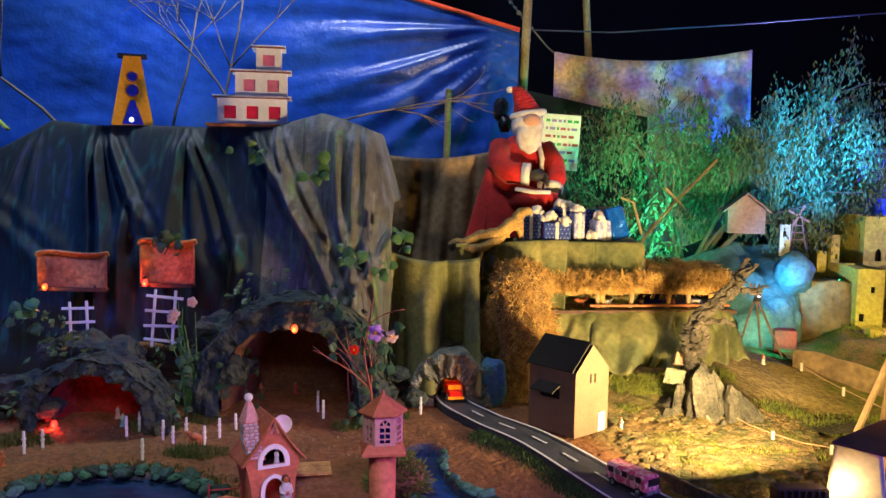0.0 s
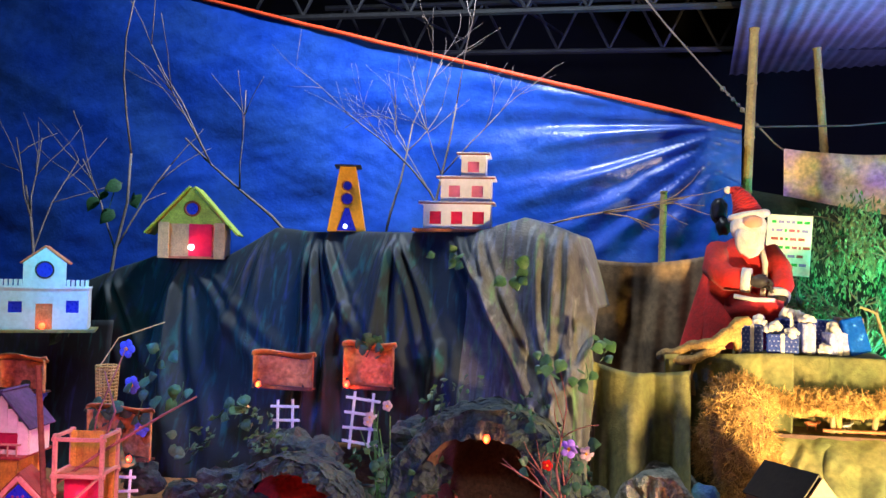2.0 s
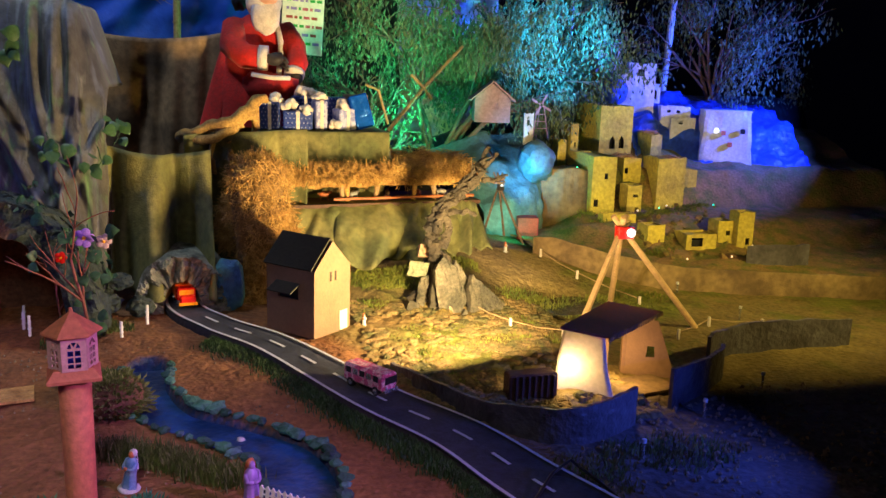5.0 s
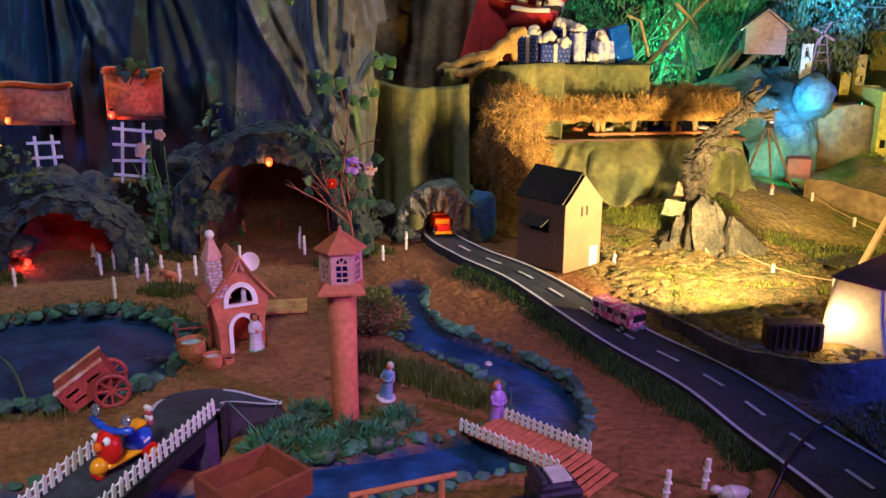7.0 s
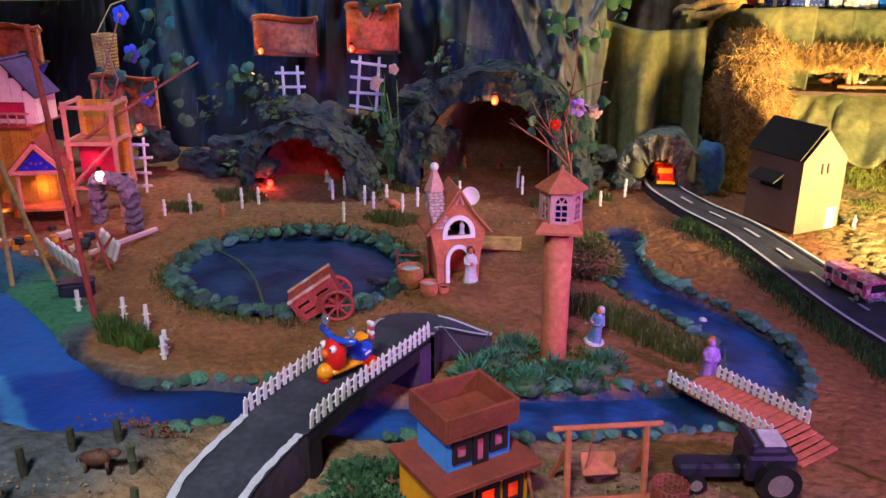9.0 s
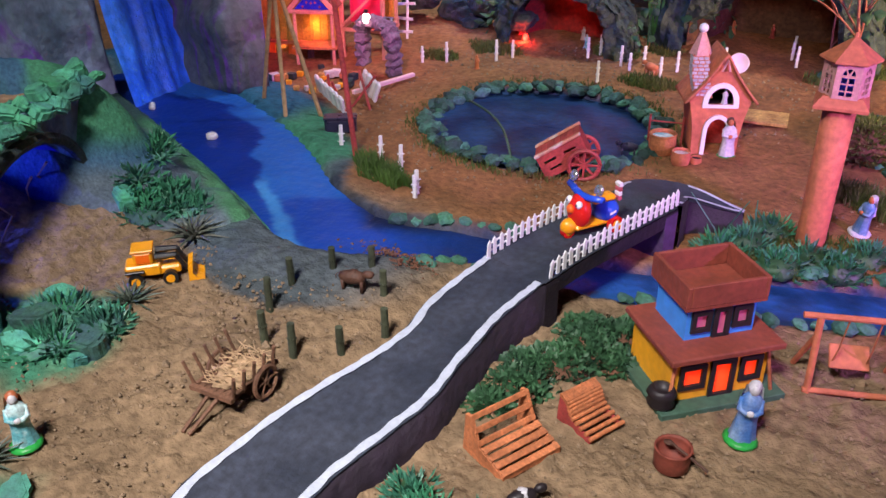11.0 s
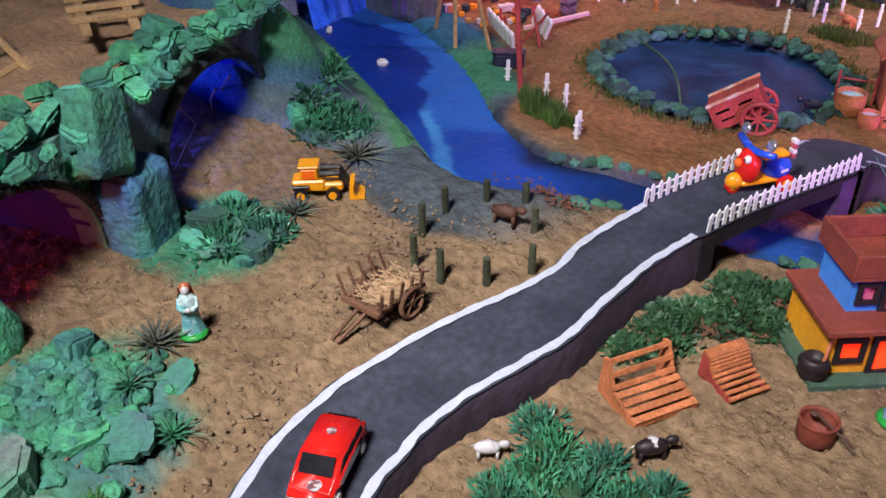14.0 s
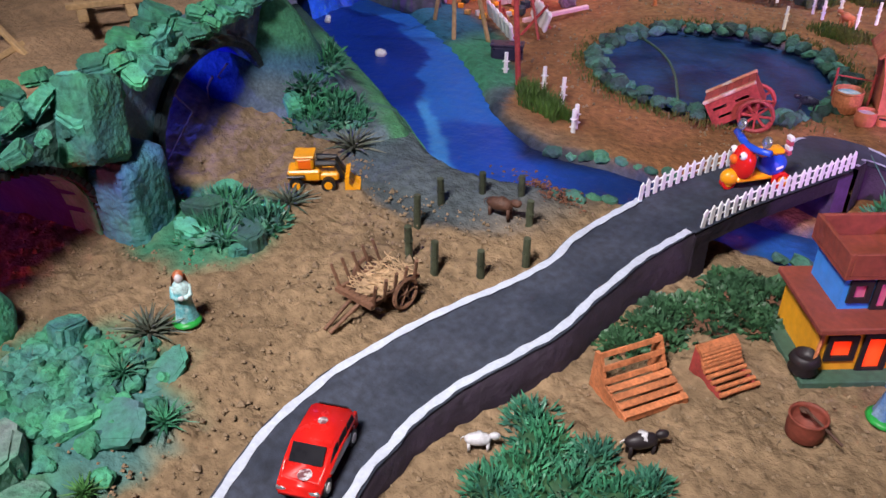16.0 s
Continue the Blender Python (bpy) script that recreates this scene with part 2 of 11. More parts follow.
DARKBLUE_PL = mat("dark_navy_toy_plastic", (0.022, 0.02, 0.045), 0.3, 0.25, 10, 0.05, 60, spec=0.5)
CHROME = mat("silver_plastic", (0.6, 0.6, 0.62), 0.25, 0.1, 10, 0.03, 60, metal=0.8)
CARD = mat("brown_cardboard", (0.21, 0.13, 0.078), 0.85, 0.12, 15, 0.3, 160)
CARD_D = mat("dark_cardboard_roof", (0.035, 0.03, 0.022), 0.85, 0.25, 12, 0.3, 120)
STRAW = mat("dry_straw", (0.58, 0.36, 0.11), 0.8, 0.4, 30, 0.3, 200, col2=(0.30, 0.16, 0.045))
STRAW_P = mat("pale_straw", (0.44, 0.30, 0.17), 0.8, 0.3, 30, 0.3, 200)
MUDWALL = mat("ochre_mud_card", (0.55, 0.46, 0.075), 0.85, 0.3, 9, 0.6, 90, col2=(0.38, 0.31, 0.07))
BURLAP = mat("brown_burlap", (0.26, 0.18, 0.085), 0.9, 0.35, 6, 0.7, 180, col2=(0.12, 0.08, 0.045))
FELT_R = mat("red_velvet", (0.50, 0.010, 0.010), 0.8, 0.3, 12, 0.4, 120, sheen=0.1)
FUR = mat("white_wool", (0.75, 0.68, 0.62), 0.95, 0.2, 40, 0.8, 160)
SKIN = mat("painted_mask", (0.60, 0.32, 0.22), 0.6, 0.1, 20, 0.1, 80)
GLOVE = mat("dark_glove", (0.03, 0.025, 0.03), 0.6, 0.2, 20, 0.1, 80)
LEAF_D = mat("dark_leaves", (0.030, 0.085, 0.034), 0.5, 0.45, 18, 0.2, 90, col2=(0.02, 0.06, 0.03))
LEAF_B = mat("bluish_plastic_leaves", (0.05, 0.24, 0.12), 0.45, 0.4, 16, 0.2, 90, col2=(0.035, 0.11, 0.09))
LEAF_G = mat("bright_green_leaves", (0.07, 0.22, 0.06), 0.5, 0.4, 16, 0.2, 90)
LEAF_T = mat("hanging_tree_leaves", (0.07, 0.13, 0.06), 0.6, 0.5, 8, 0.2, 60, col2=(0.11, 0.15, 0.09), spec=0.2)
LEAF_V = mat("variegated_leaves", (0.035, 0.10, 0.035), 0.45, 0.35, 60, 0.2, 90, col2=(0.07, 0.15, 0.06))
LEAF_EDGE = mat("pale_leaf_margin", (0.26, 0.32, 0.20), 0.5, 0.2, 60, 0.2, 90)
GRASS = mat("grass_blades", (0.06, 0.10, 0.018), 0.7, 0.5, 12, 0.0, 90, col2=(0.10, 0.085, 0.02))
MOSS = mat("yellow_green_grass", (0.20, 0.22, 0.03), 0.8, 0.5, 14, 0.0, 90, col2=(0.09, 0.12, 0.02))
BARK = mat("grey_bark", (0.15, 0.10, 0.07), 0.85, 0.4, 20, 0.8, 90)
TWIG = mat("pale_dry_twigs", (0.17, 0.135, 0.125), 0.8, 0.35, 20, 0.3, 120)
TWIG_R = mat("reddish_dry_twigs", (0.26, 0.08, 0.07), 0.7, 0.35, 20, 0.3, 120)
CORK = mat("pale_cork_bark", (0.108, 0.096, 0.070), 0.9, 0.5, 16, 1.0, 60, col2=(0.042, 0.041, 0.031), rnd=0.4)
CLIFF = streaked(mat("grey_painted_cliff_paper", (0.22, 0.26, 0.36), 0.7, 0.35, 6, 0.6, 50, col2=(0.11, 0.16, 0.21)), ((0.17, 0.09, 0.38), 4.0, 0.56, 0.68), ((0.10, 0.20, 0.16), 9.0, 0.62, 0.78))
# Darker copy of CLIFF: shade put into colour against the pink lamp.
CLIFF_D = streaked(mat("toned_down_cliff_paper", (0.095, 0.115, 0.150), 0.7, 0.35, 6, 0.6, 50, col2=(0.05, 0.075, 0.085)), ((0.11, 0.05, 0.26), 4.0, 0.54, 0.66))
BANK = streaked(mat("green_blue_painted_bank", (0.075, 0.25, 0.14), 0.75, 0.35, 5, 0.9, 90, col2=(0.085, 0.15, 0.27), hard=0.12), ((0.10, 0.16, 0.17), 3.0, 0.45, 0.75))
STEEL = mat("dark_steel_truss", (0.05, 0.05, 0.055), 0.6, 0.3, 8, 0.2, 60)
CERAMIC = mat("painted_plaster_figure", (0.55, 0.55, 0.58), 0.35, 0.2, 30, 0.1, 80)
CER_B = mat("blue_painted_plaster", (0.05, 0.15, 0.40), 0.35, 0.25, 40, 0.1, 80, col2=(0.22, 0.32, 0.50))
CER_T = mat("turquoise_painted_plaster", (0.12, 0.38, 0.42), 0.35, 0.35, 45, 0.1, 80, col2=(0.42, 0.58, 0.58), hard=0.06)
CER_G = mat("green_plaster_base", (0.02, 0.30, 0.05), 0.4, 0.25, 20, 0.1, 80)
CER_O = mat("orange_brown_plaster", (0.50, 0.15, 0.06), 0.4, 0.25, 20, 0.1, 80)
CER_P = mat("violet_plaster", (0.30, 0.18, 0.50), 0.4, 0.25, 20, 0.1, 80)
GIFT = mat("navy_gift_paper", (0.03, 0.06, 0.30), 0.3, 0.2, 20, 0.05, 60)
GIFT_B = mat("blue_foil_paper", (0.01, 0.13, 0.75), 0.15, 0.2, 16, 0.3, 30, metal=0.4)
CREAM = mat("cream_card", (0.70, 0.62, 0.56), 0.7, 0.12, 12, 0.15, 100)
WINDOW_R = sheet("red_window_film", (0.75, 0.05, 0.16), 0.5)
WINDOW_P = sheet("pink_window_film", (0.85, 0.30, 0.50), 0.5)
WINDOW_O = sheet("orange_window_film", (0.95, 0.30, 0.08), 0.6)
WINDOW_B = mat("blue_window_film", (0.015, 0.03, 0.55), 0.3, 0.2, 20, 0.1, 60)
BULB_R = glow("red_bulb_glass", (1.0, 0.035, 0.02), 6)
BULB_W = glow("white_bulb_glass", (1.0, 0.75, 0.65), 16)
BULB_O = glow("orange_bulb_glass", (1.0, 0.085, 0.02), 5)
LED_W = glow("white_led", (0.9, 0.95, 1.0), 4)


# ---- builders ----
class B:
    """A mesh under construction."""

    def __init__(self, slot=0):
        self.bm, self.slot = bmesh.new(), slot
        self.kept = self.bm.faces.layers.int.new("kept")

    def done(self):
        for f in self.bm.faces:
            if not f[self.kept]:
                f[self.kept], f.material_index = 1, self.slot
        return self

    def use(self, slot):
        self.done().slot = slot
        return self

    def box(self, c, s, r=None, bev=0.0):
        m = Matrix.Translation(c) @ (r.to_4x4() if r else Matrix()) @ Matrix.Diagonal((*s, 1))
        vs = bmesh.ops.create_cube(self.bm, size=1, matrix=m)["verts"]
        if bev:
            es = {e for v in vs for e in v.link_edges}
            bmesh.ops.bevel(self.bm, geom=list(es), offset=bev, segments=1, affect="EDGES")
        return self

    def cyl(self, p, q, r, r2=None, n=10):
        p, q = Vector(p), Vector(q)
        d = q - p
        m = Matrix.Translation((p + q) / 2) @ d.to_track_quat("Z", "Y").to_matrix().to_4x4()
        bmesh.ops.create_cone(self.bm, cap_ends=True, segments=n, radius1=r, radius2=r if r2 is None else r2, depth=d.length, matrix=m)
        return self

    def ball(self, c, s, sub=2, jit=0.0, r=None, seed=0):
        s = (s, s, s) if isinstance(s, (int, float)) else s
        m = Matrix.Translation(c) @ (r.to_4x4() if r else Matrix()) @ Matrix.Diagonal((*s, 1))
        vs = bmesh.ops.create_icosphere(self.bm, subdivisions=sub, radius=1)["verts"]
        for v in vs:
            if jit:
                v.co *= 1 + jit * (noise.noise(v.co * 1.7 + Vector((seed * 3.1, seed * 7.7, 0))) + 0.4 * noise.noise(v.co * 5 + Vector((seed, 0, 0))))
            v.co = m @ v.co
        return self

    def tube(self, pts, r0, r1=None, n=6):
        r1 = r0 if r1 is None else r1
        pts = [Vector(p) for p in pts]
        rings = []
        for i, p in enumerate(pts):
            d = (pts[min(i + 1, len(pts) - 1)] - pts[max(i - 1, 0)]).normalized()
            q = d.to_track_quat("Z", "Y")
            r = r0 + (r1 - r0) * i / (len(pts) - 1)
            rings.append([self.bm.verts.new(p + q @ Vector((r * math.cos(k * math.tau / n), r * math.sin(k * math.tau / n), 0))) for k in range(n)])
        for a, b in zip(rings, rings[1:]):
            for k in range(n):
                self.bm.faces.new((a[k], a[(k + 1) % n], b[(k + 1) % n], b[k]))
        self.bm.faces.new(rings[0][::-1]), self.bm.faces.new(rings[-1])
        return self

    def lathe(self, prof, c=(0, 0, 0), n=16, sx=1.0, sy=1.0):
        rings = [[self.bm.verts.new((c[0] + r * sx * math.cos(k * math.tau / n), c[1] + r * sy * math.sin(k * math.tau / n), c[2] + z)) for k in range(n)] for r, z in prof]
        for a, b in zip(rings, rings[1:]):
            for k in range(n):
                self.bm.faces.new((a[k], a[(k + 1) % n], b[(k + 1) % n], b[k]))
        self.bm.faces.new(rings[0][::-1]), self.bm.faces.new(rings[-1])
        return self

    def prism(self, outline, depth, m=None):
        """A flat outline in x and z, given depth along y."""
        m = m or Matrix()
        a = [self.bm.verts.new(m @ Vector((x, 0, z))) for x, z in outline]
        b = [self.bm.verts.new(m @ Vector((x, depth, z))) for x, z in outline]
        self.bm.faces.new(a), self.bm.faces.new(b[::-1])
        for i in range(len(a)):
            j = (i + 1) % len(a)
            self.bm.faces.new((a[j], a[i], b[i], b[j]))
        return self

    def panel(self, w, h, t, holes, m=None):
        """A board w by h standing on z = 0, centred on x, with rectangular holes (x0, z0, x1, z1)."""
        m = m or Matrix()
        cells, grid = set(), {}
        xs = sorted({-w / 2, w / 2, *[v for q in holes for v in (q[0], q[2])]})
        zs = sorted({0, h, *[v for q in holes for v in (q[1], q[3])]})
        for i in range(len(xs) - 1):
            for j in range(len(zs) - 1):
                cx, cz = (xs[i] + xs[i + 1]) / 2, (zs[j] + zs[j + 1]) / 2
                if not any(q[0] < cx < q[2] and q[1] < cz < q[3] for q in holes):
                    cells.add((i, j))

        def corner(i, j, k):
            if (i, j, k) not in grid:
                grid[i, j, k] = self.bm.verts.new(m @ Vector((xs[i], k * t, zs[j])))
            return grid[i, j, k]

        for i, j in cells:
            ring = [(i, j), (i + 1, j), (i + 1, j + 1), (i, j + 1)]
            for k in (0, 1):
                self.bm.faces.new([corner(*p, k) for p in ring])
            for (p, q), nb in zip(zip(ring, ring[1:] + ring[:1]), ((i, j - 1), (i + 1, j), (i, j + 1), (i - 1, j))):
                if nb not in cells:
                    self.bm.faces.new((corner(*p, 0), corner(*q, 0), corner(*q, 1), corner(*p, 1)))
        return self

    def slab(self, pts, thick):
        """A board with the given corners on top, of any tilt, thick downwards."""
        a = [self.bm.verts.new(p) for p in pts]
        b = [self.bm.verts.new(Vector(p) - Vector((0, 0, thick))) for p in pts]
        self.bm.faces.new(a), self.bm.faces.new(b[::-1])
        for i in range(len(a)):
            j = (i + 1) % len(a)
            self.bm.faces.new((a[j], a[i], b[i], b[j]))
        return self

    def cut(self, outline, holes, depth, m=None):
        """A flat outline in x and z with openings cut through it, given depth along y."""
        m = m or Matrix()
        loops = [[Vector((x, 0, z)) for x, z in lp] for lp in (outline, *holes)]
        tris = tessellate_polygon(loops)
        flat = [v for lp in loops for v in lp]
        a = [self.bm.verts.new(m @ v) for v in flat]
        b = [self.bm.verts.new(m @ (v + Vector((0, depth, 0)))) for v in flat]
        for i, j, k in tris:
            self.bm.faces.new((a[i], a[j], a[k])), self.bm.faces.new((b[k], b[j], b[i]))
        o = 0
        for lp in loops:
            for i in range(len(lp)):
                j = (i + 1) % len(lp)
                self.bm.faces.new((a[o + i], a[o + j], b[o + j], b[o + i]))
            o += len(lp)
        return self

    def sheet(self, fn, nu, nv):
        """A grid of fn(u, v) for u and v from 0 to 1."""
        g = [[self.bm.verts.new(fn(i / nu, j / nv)) for j in range(nv + 1)] for i in range(nu + 1)]
        for i in range(nu):
            for j in range(nv):
                self.bm.faces.new((g[i][j], g[i + 1][j], g[i + 1][j + 1], g[i][j + 1]))
        return self


def mesh_of(name, b, mats, smooth=False):
    me = bpy.data.meshes.new(name)
    b.done()
    bmesh.ops.recalc_face_normals(b.bm, faces=b.bm.faces[:])
    b.bm.to_mesh(me)
    b.bm.free()
    for m in mats if isinstance(mats, (list, tuple)) else [mats]:
        me.materials.append(m)
    if smooth:
        me.polygons.foreach_set("use_smooth", [True] * len(me.polygons))
    return me


def part(name, b, mats, parent, label="", smooth=False, m=None):
    ob = new(name, b if isinstance(b, bpy.types.Mesh) else mesh_of(name, b, mats, smooth))
    ob.parent = parent
    if m is not None:
        ob.matrix_basis = m
    return tagged(ob, label=label)


def thing(name, m, label, category, group="", kind=""):
    ob = new(name)
    ob.empty_display_size = 0.02
    ob.matrix_world = m
    return tagged(ob, label, category, group, kind)


def solo(name, b, mats, label, category, m=None, smooth=False, group="", kind=""):
    ob = new(name, mesh_of(name, b, mats, smooth))
    if m is not None:
        ob.matrix_world = m
    return tagged(ob, label, category, group, kind)


def at(x, y, turn=0, dz=0.0):
    """A pose standing on the ground."""
    return pose(x, y, float(base(x, y)) + dz, 0, 0, turn)


def mass(name, verts, faces, mats, label, category, kind="stuff", smooth=False, parent=None):
    me = bpy.data.meshes.new(name)
    me.from_pydata(verts, [], faces)
    me.materials.append(mats)
    if smooth:
        me.polygons.foreach_set("use_smooth", [True] * len(me.polygons))
    ob = new(name, me)
    ob.parent = parent
    return tagged(ob, label, category if not parent else "", "", kind)


def spline(ctrl, per=8):
    """A smooth line through the given points, of any size."""
    c = [np.array(p, float) for p in ctrl]
    c = [2 * c[0] - c[1], *c, 2 * c[-1] - c[-2]]
    out = []
    for a, b, d, e in zip(c, c[1:], c[2:], c[3:]):
        for k in range(per):
            t = k / per
            out.append(0.5 * (2 * b + (d - a) * t + (2 * a - 5 * b + 4 * d - e) * t * t + (3 * b - a - 3 * d + e) * t ** 3))
    return np.array([*out, c[-2]])


def sides(line, off):
    """Points beside a line in plan, off metres to its left, off a number or one for each point."""
    d = np.gradient(line[:, :2], axis=0)
    d /= np.linalg.norm(d, axis=1)[:, None] + 1e-9
    return line[:, :2] + np.stack([-d[:, 1], d[:, 0]], 1) * np.reshape(off, (-1, 1))


def ss(a, b, v):
    """Smooth step from a to b."""
    t = np.clip((v - a) / (b - a), 0, 1)
    return t * t * (3 - 2 * t)


def base(x, y):
    """Height of the bare ground."""
    z = 0.06 * ss(1.7, 2.6, y) * ss(1.3, 0.9, x) + 0.03 * ss(-0.45, -0.7, x) * ss(1.25, 0.95, y)
    z = z + 0.05 * ss(-1.0, -1.25, x) * ss(1.15, 0.9, y) * ss(0.3, 0.6, y)
    return z + 0.12 * ss(2.5, 3.05, y) * ss(0.40, 0.50, x) * ss(1.9, 1.2, x)


# ---- ground and water ----
RIVER_LINE = spline([(-1.98, 1.60, 0.27), (-1.70, 1.50, 0.25), (-1.345, 1.362, 0.245), (-1.18, 1.290, 0.225), (-1.03, 1.208, 0.195), (-0.92, 1.155, 0.200), (-0.81, 1.122, 0.205), (-0.715, 1.155, 0.170), (-0.63, 1.220, 0.135), (-0.52, 1.25, 0.12),
                     (-0.33, 1.27, 0.11), (-0.10, 1.36, 0.13), (0.10, 1.44, 0.13), (0.25, 1.52, 0.13), (0.28, 1.64, 0.14), (0.25, 1.78, 0.12),
                     (0.12, 1.90, 0.10), (0.02, 1.98, 0.10), (-0.04, 2.10, 0.10), (-0.05, 2.24, 0.08)])
POND_AT, POND_R = (-0.780, 1.825), (0.278, 0.240)


def line_gap(x, y, line):
    """Distance of points to a line less its half width."""
    best = np.full(np.shape(x), 9.0)
    for p in line:
        best = np.minimum(best, np.hypot(x - p[0], y - p[1]) - p[2] / 2)
    return best


def pond_gap(x, y):
    return (np.hypot((x - POND_AT[0]) / POND_R[0], (y - POND_AT[1]) / POND_R[1]) - 1) * 0.28


def build_ground():
    xs = np.r_[-40, -12, -5, -3.4, np.arange(-2.6, -1.2, 0.022), np.arange(-1.2, 0.45, 0.009), np.arange(0.45, 1.2, 0.014), np.arange(1.2, 2.6, 0.022), 3.4, 5, 12, 40]
    ys = np.r_[-40, -12, -3, -1.4, np.arange(-0.7, 0.2, 0.022), np.arange(0.2, 1.3, 0.009), np.arange(1.3, 1.75, 0.022), np.arange(1.75, 3.3, 0.014), np.arange(3.3, 4.7, 0.03), 5.5, 8, 14, 40]
    gx, gy = np.meshgrid(xs, ys, indexing="ij")
    z = base(gx, gy)
    rg, pg = line_gap(gx, gy, RIVER_LINE), pond_gap(gx, gy)
    n1 = np.array([[noise.noise(Vector((a * 3.5, b * 3.5, 0.3))) for b in ys] for a in xs])
    n2 = np.array([[noise.noise(Vector((a * 17, b * 17, 4.3))) for b in ys] for a in xs])
    n3 = np.array([[noise.noise(Vector((a * 41, b * 41, 9.3))) for b in ys] for a in xs])
    n4 = np.array([[noise.noise(Vector((a * 95, b * 95, 2.3))) for b in ys] for a in xs])
    z = z + 0.008 * n1 + 0.004 * n2 + 0.0035 * n3
    upper = ss(-0.55, -0.75, gx)
    head = RIVER_LINE[RIVER_LINE[:, 0] < -0.55]
    far = ss(-0.02, 0.02, gy - np.interp(gx, head[:, 0], head[:, 1]))
    reach = 0.15 - 0.09 * far * ss(-1.05, -0.92, gx) - 0.05 * far * ss(-1.30, -1.10, gx)
    painted = upper * ss(0.02, -0.02, rg + 0.03 * n1 - reach)
    z = z + (1 - 0.75 * painted) * ss(1.3, 1.15, gy) * (0.0052 * n4 + 0.0085 * np.maximum(0, n3 + 0.5 * n4 - 0.18))
    field = ss(0.48, 0.60, gx) * ss(1.75, 1.9, gy) * ss(2.75, 2.6, gy) * ss(1.25, 1.1, gx)
    z = z + field * (0.012 * np.maximum(0, n2 + 0.4 * n3) + 0.008 * np.maximum(0, n3 + 0.3 * n4))
    bank = upper * ss(0.16, 0.02, rg) * ss(-0.05, 0.0, rg)
    z = z + 0.014 * bank * (gx < -0.6)
    z = np.where(rg < 0.01, z - 0.045 * ss(0.01, -0.02, rg), z)
    z = np.where(pg < 0.01, z - 0.05 * ss(0.01, -0.03, pg), z)
    z = z - 0.022 * ss(1.25, 0.85, np.hypot((gx - 1.19) / 0.17, (gy - 2.66) / 0.115) + 0.15 * n2)
    nx, ny = len(xs), len(ys)
    idx = np.arange(nx * ny).reshape(nx, ny)
    faces = np.stack([idx[:-1, :-1], idx[1:, :-1], idx[1:, 1:], idx[:-1, 1:]], -1).reshape(-1, 4)
    me = bpy.data.meshes.new("ground")
    me.from_pydata(np.stack([gx, gy, z], -1).reshape(-1, 3).tolist(), [], faces.tolist())
    sand, red, mud = np.array((0.228, 0.158, 0.093)), np.array((0.25, 0.115, 0.050)), np.array((0.20, 0.15, 0.060))
    grav, teal, green = np.array((0.10, 0.095, 0.10)), np.array((0.05, 0.11, 0.15)), np.array((0.055, 0.155, 0.11))
    c = np.broadcast_to(red, (nx, ny, 3)).copy()

    def lay(col, w):
        c[:] = c + (col - c) * np.clip(w, 0, 1)[..., None]

    edge = 0.12 * n1 + 0.04 * n2
    lay(sand, ss(1.40, 1.2, gy + edge + 0.2 * ss(-0.4, 0.2, gx) * 0.3) * ss(0.95, 0.5, gx))
    lay(mud, ss(0.5, 0.62, gx + edge * 0.5 - 0.25 * ss(2.1, 2.6, gy) * -1) * ss(1.7, 1.95, gy))
    lay(np.array((0.13, 0.15, 0.03)), ss(0.1, 0.5, n1 + 0.5 * n2) * ss(0.55, 0.7, gx) * ss(1.9, 2.2, gy) * 0.8)
    lay(np.array((0.34, 0.25, 0.12)), ss(0.20, 0.10, np.hypot((gx - 1.10) * 0.62, (gy - 2.98) * 0.8) + 0.05 * n1 + 0.03 * n2) * 0.85)
    lay(np.array((0.26, 0.16, 0.07)), ss(0.16, 0.08, np.hypot((gx - 0.66) * 0.7, gy - 2.48) + 0.05 * n1 + 0.02 * n2) * 0.7)
    lay(grav, ss(0.72, 0.9, gx + edge - 0.15 * ss(1.6, 1.2, gy)) * ss(2.0, 1.75, gy + edge))
    wander = gx + 0.05 * n1 + 0.03 * n2
    lay(np.array((0.085, 0.118, 0.145)), painted)
    lay(np.array((0.095, 0.140, 0.150)), painted * ss(-0.1, 0.4, n1 + 0.4 * n2))
    lay(np.array((0.076, 0.095, 0.104)), painted * (1 - far) * ss(-0.98, -0.86, wander))
    lay(np.array((0.070, 0.235, 0.115)), painted * (1 - far) * ss(0.055, 0.030, abs(rg - 0.02) + 0.012 * n2) * ss(-0.93, -1.03, wander) * ss(-1.66, -1.58, wander))
    lay(np.array((0.030, 0.120, 0.200)), painted * far * ss(-1.30, -1.40, wander))
    lay(np.array((0.055, 0.215, 0.125)), painted * far * ss(-1.40, -1.30, wander) * ss(-1.00, -1.06, wander))
    lay(np.array((0.026, 0.032, 0.055)), painted * far * ss(-1.02, -0.93, wander))
    sprayed = lambda x, y, r: ss(r, r * 0.55, np.hypot(gx - x, gy - y) + 0.035 * n1 + 0.03 * n2 + 0.015 * n3)
    lay(np.array((0.05, 0.22, 0.13)), np.maximum(sprayed(-0.72, 0.27, 0.17), sprayed(-0.93, 0.62, 0.15)))
    lay(np.array((0.06, 0.15, 0.16)), sprayed(-0.65, 0.30, 0.09) * 0.8)
    lay(np.array((0.02, 0.05, 0.14)), ss(0.02, 0.0, pg) + ss(0.015, 0.0, rg) * (1 - upper))
    layer = me.color_attributes.new("soil", "FLOAT_COLOR", "POINT")
    layer.data.foreach_set("color", np.concatenate([c, np.ones((nx, ny, 1))], -1).astype(np.float32).ravel())
    me.materials.append(SOIL)
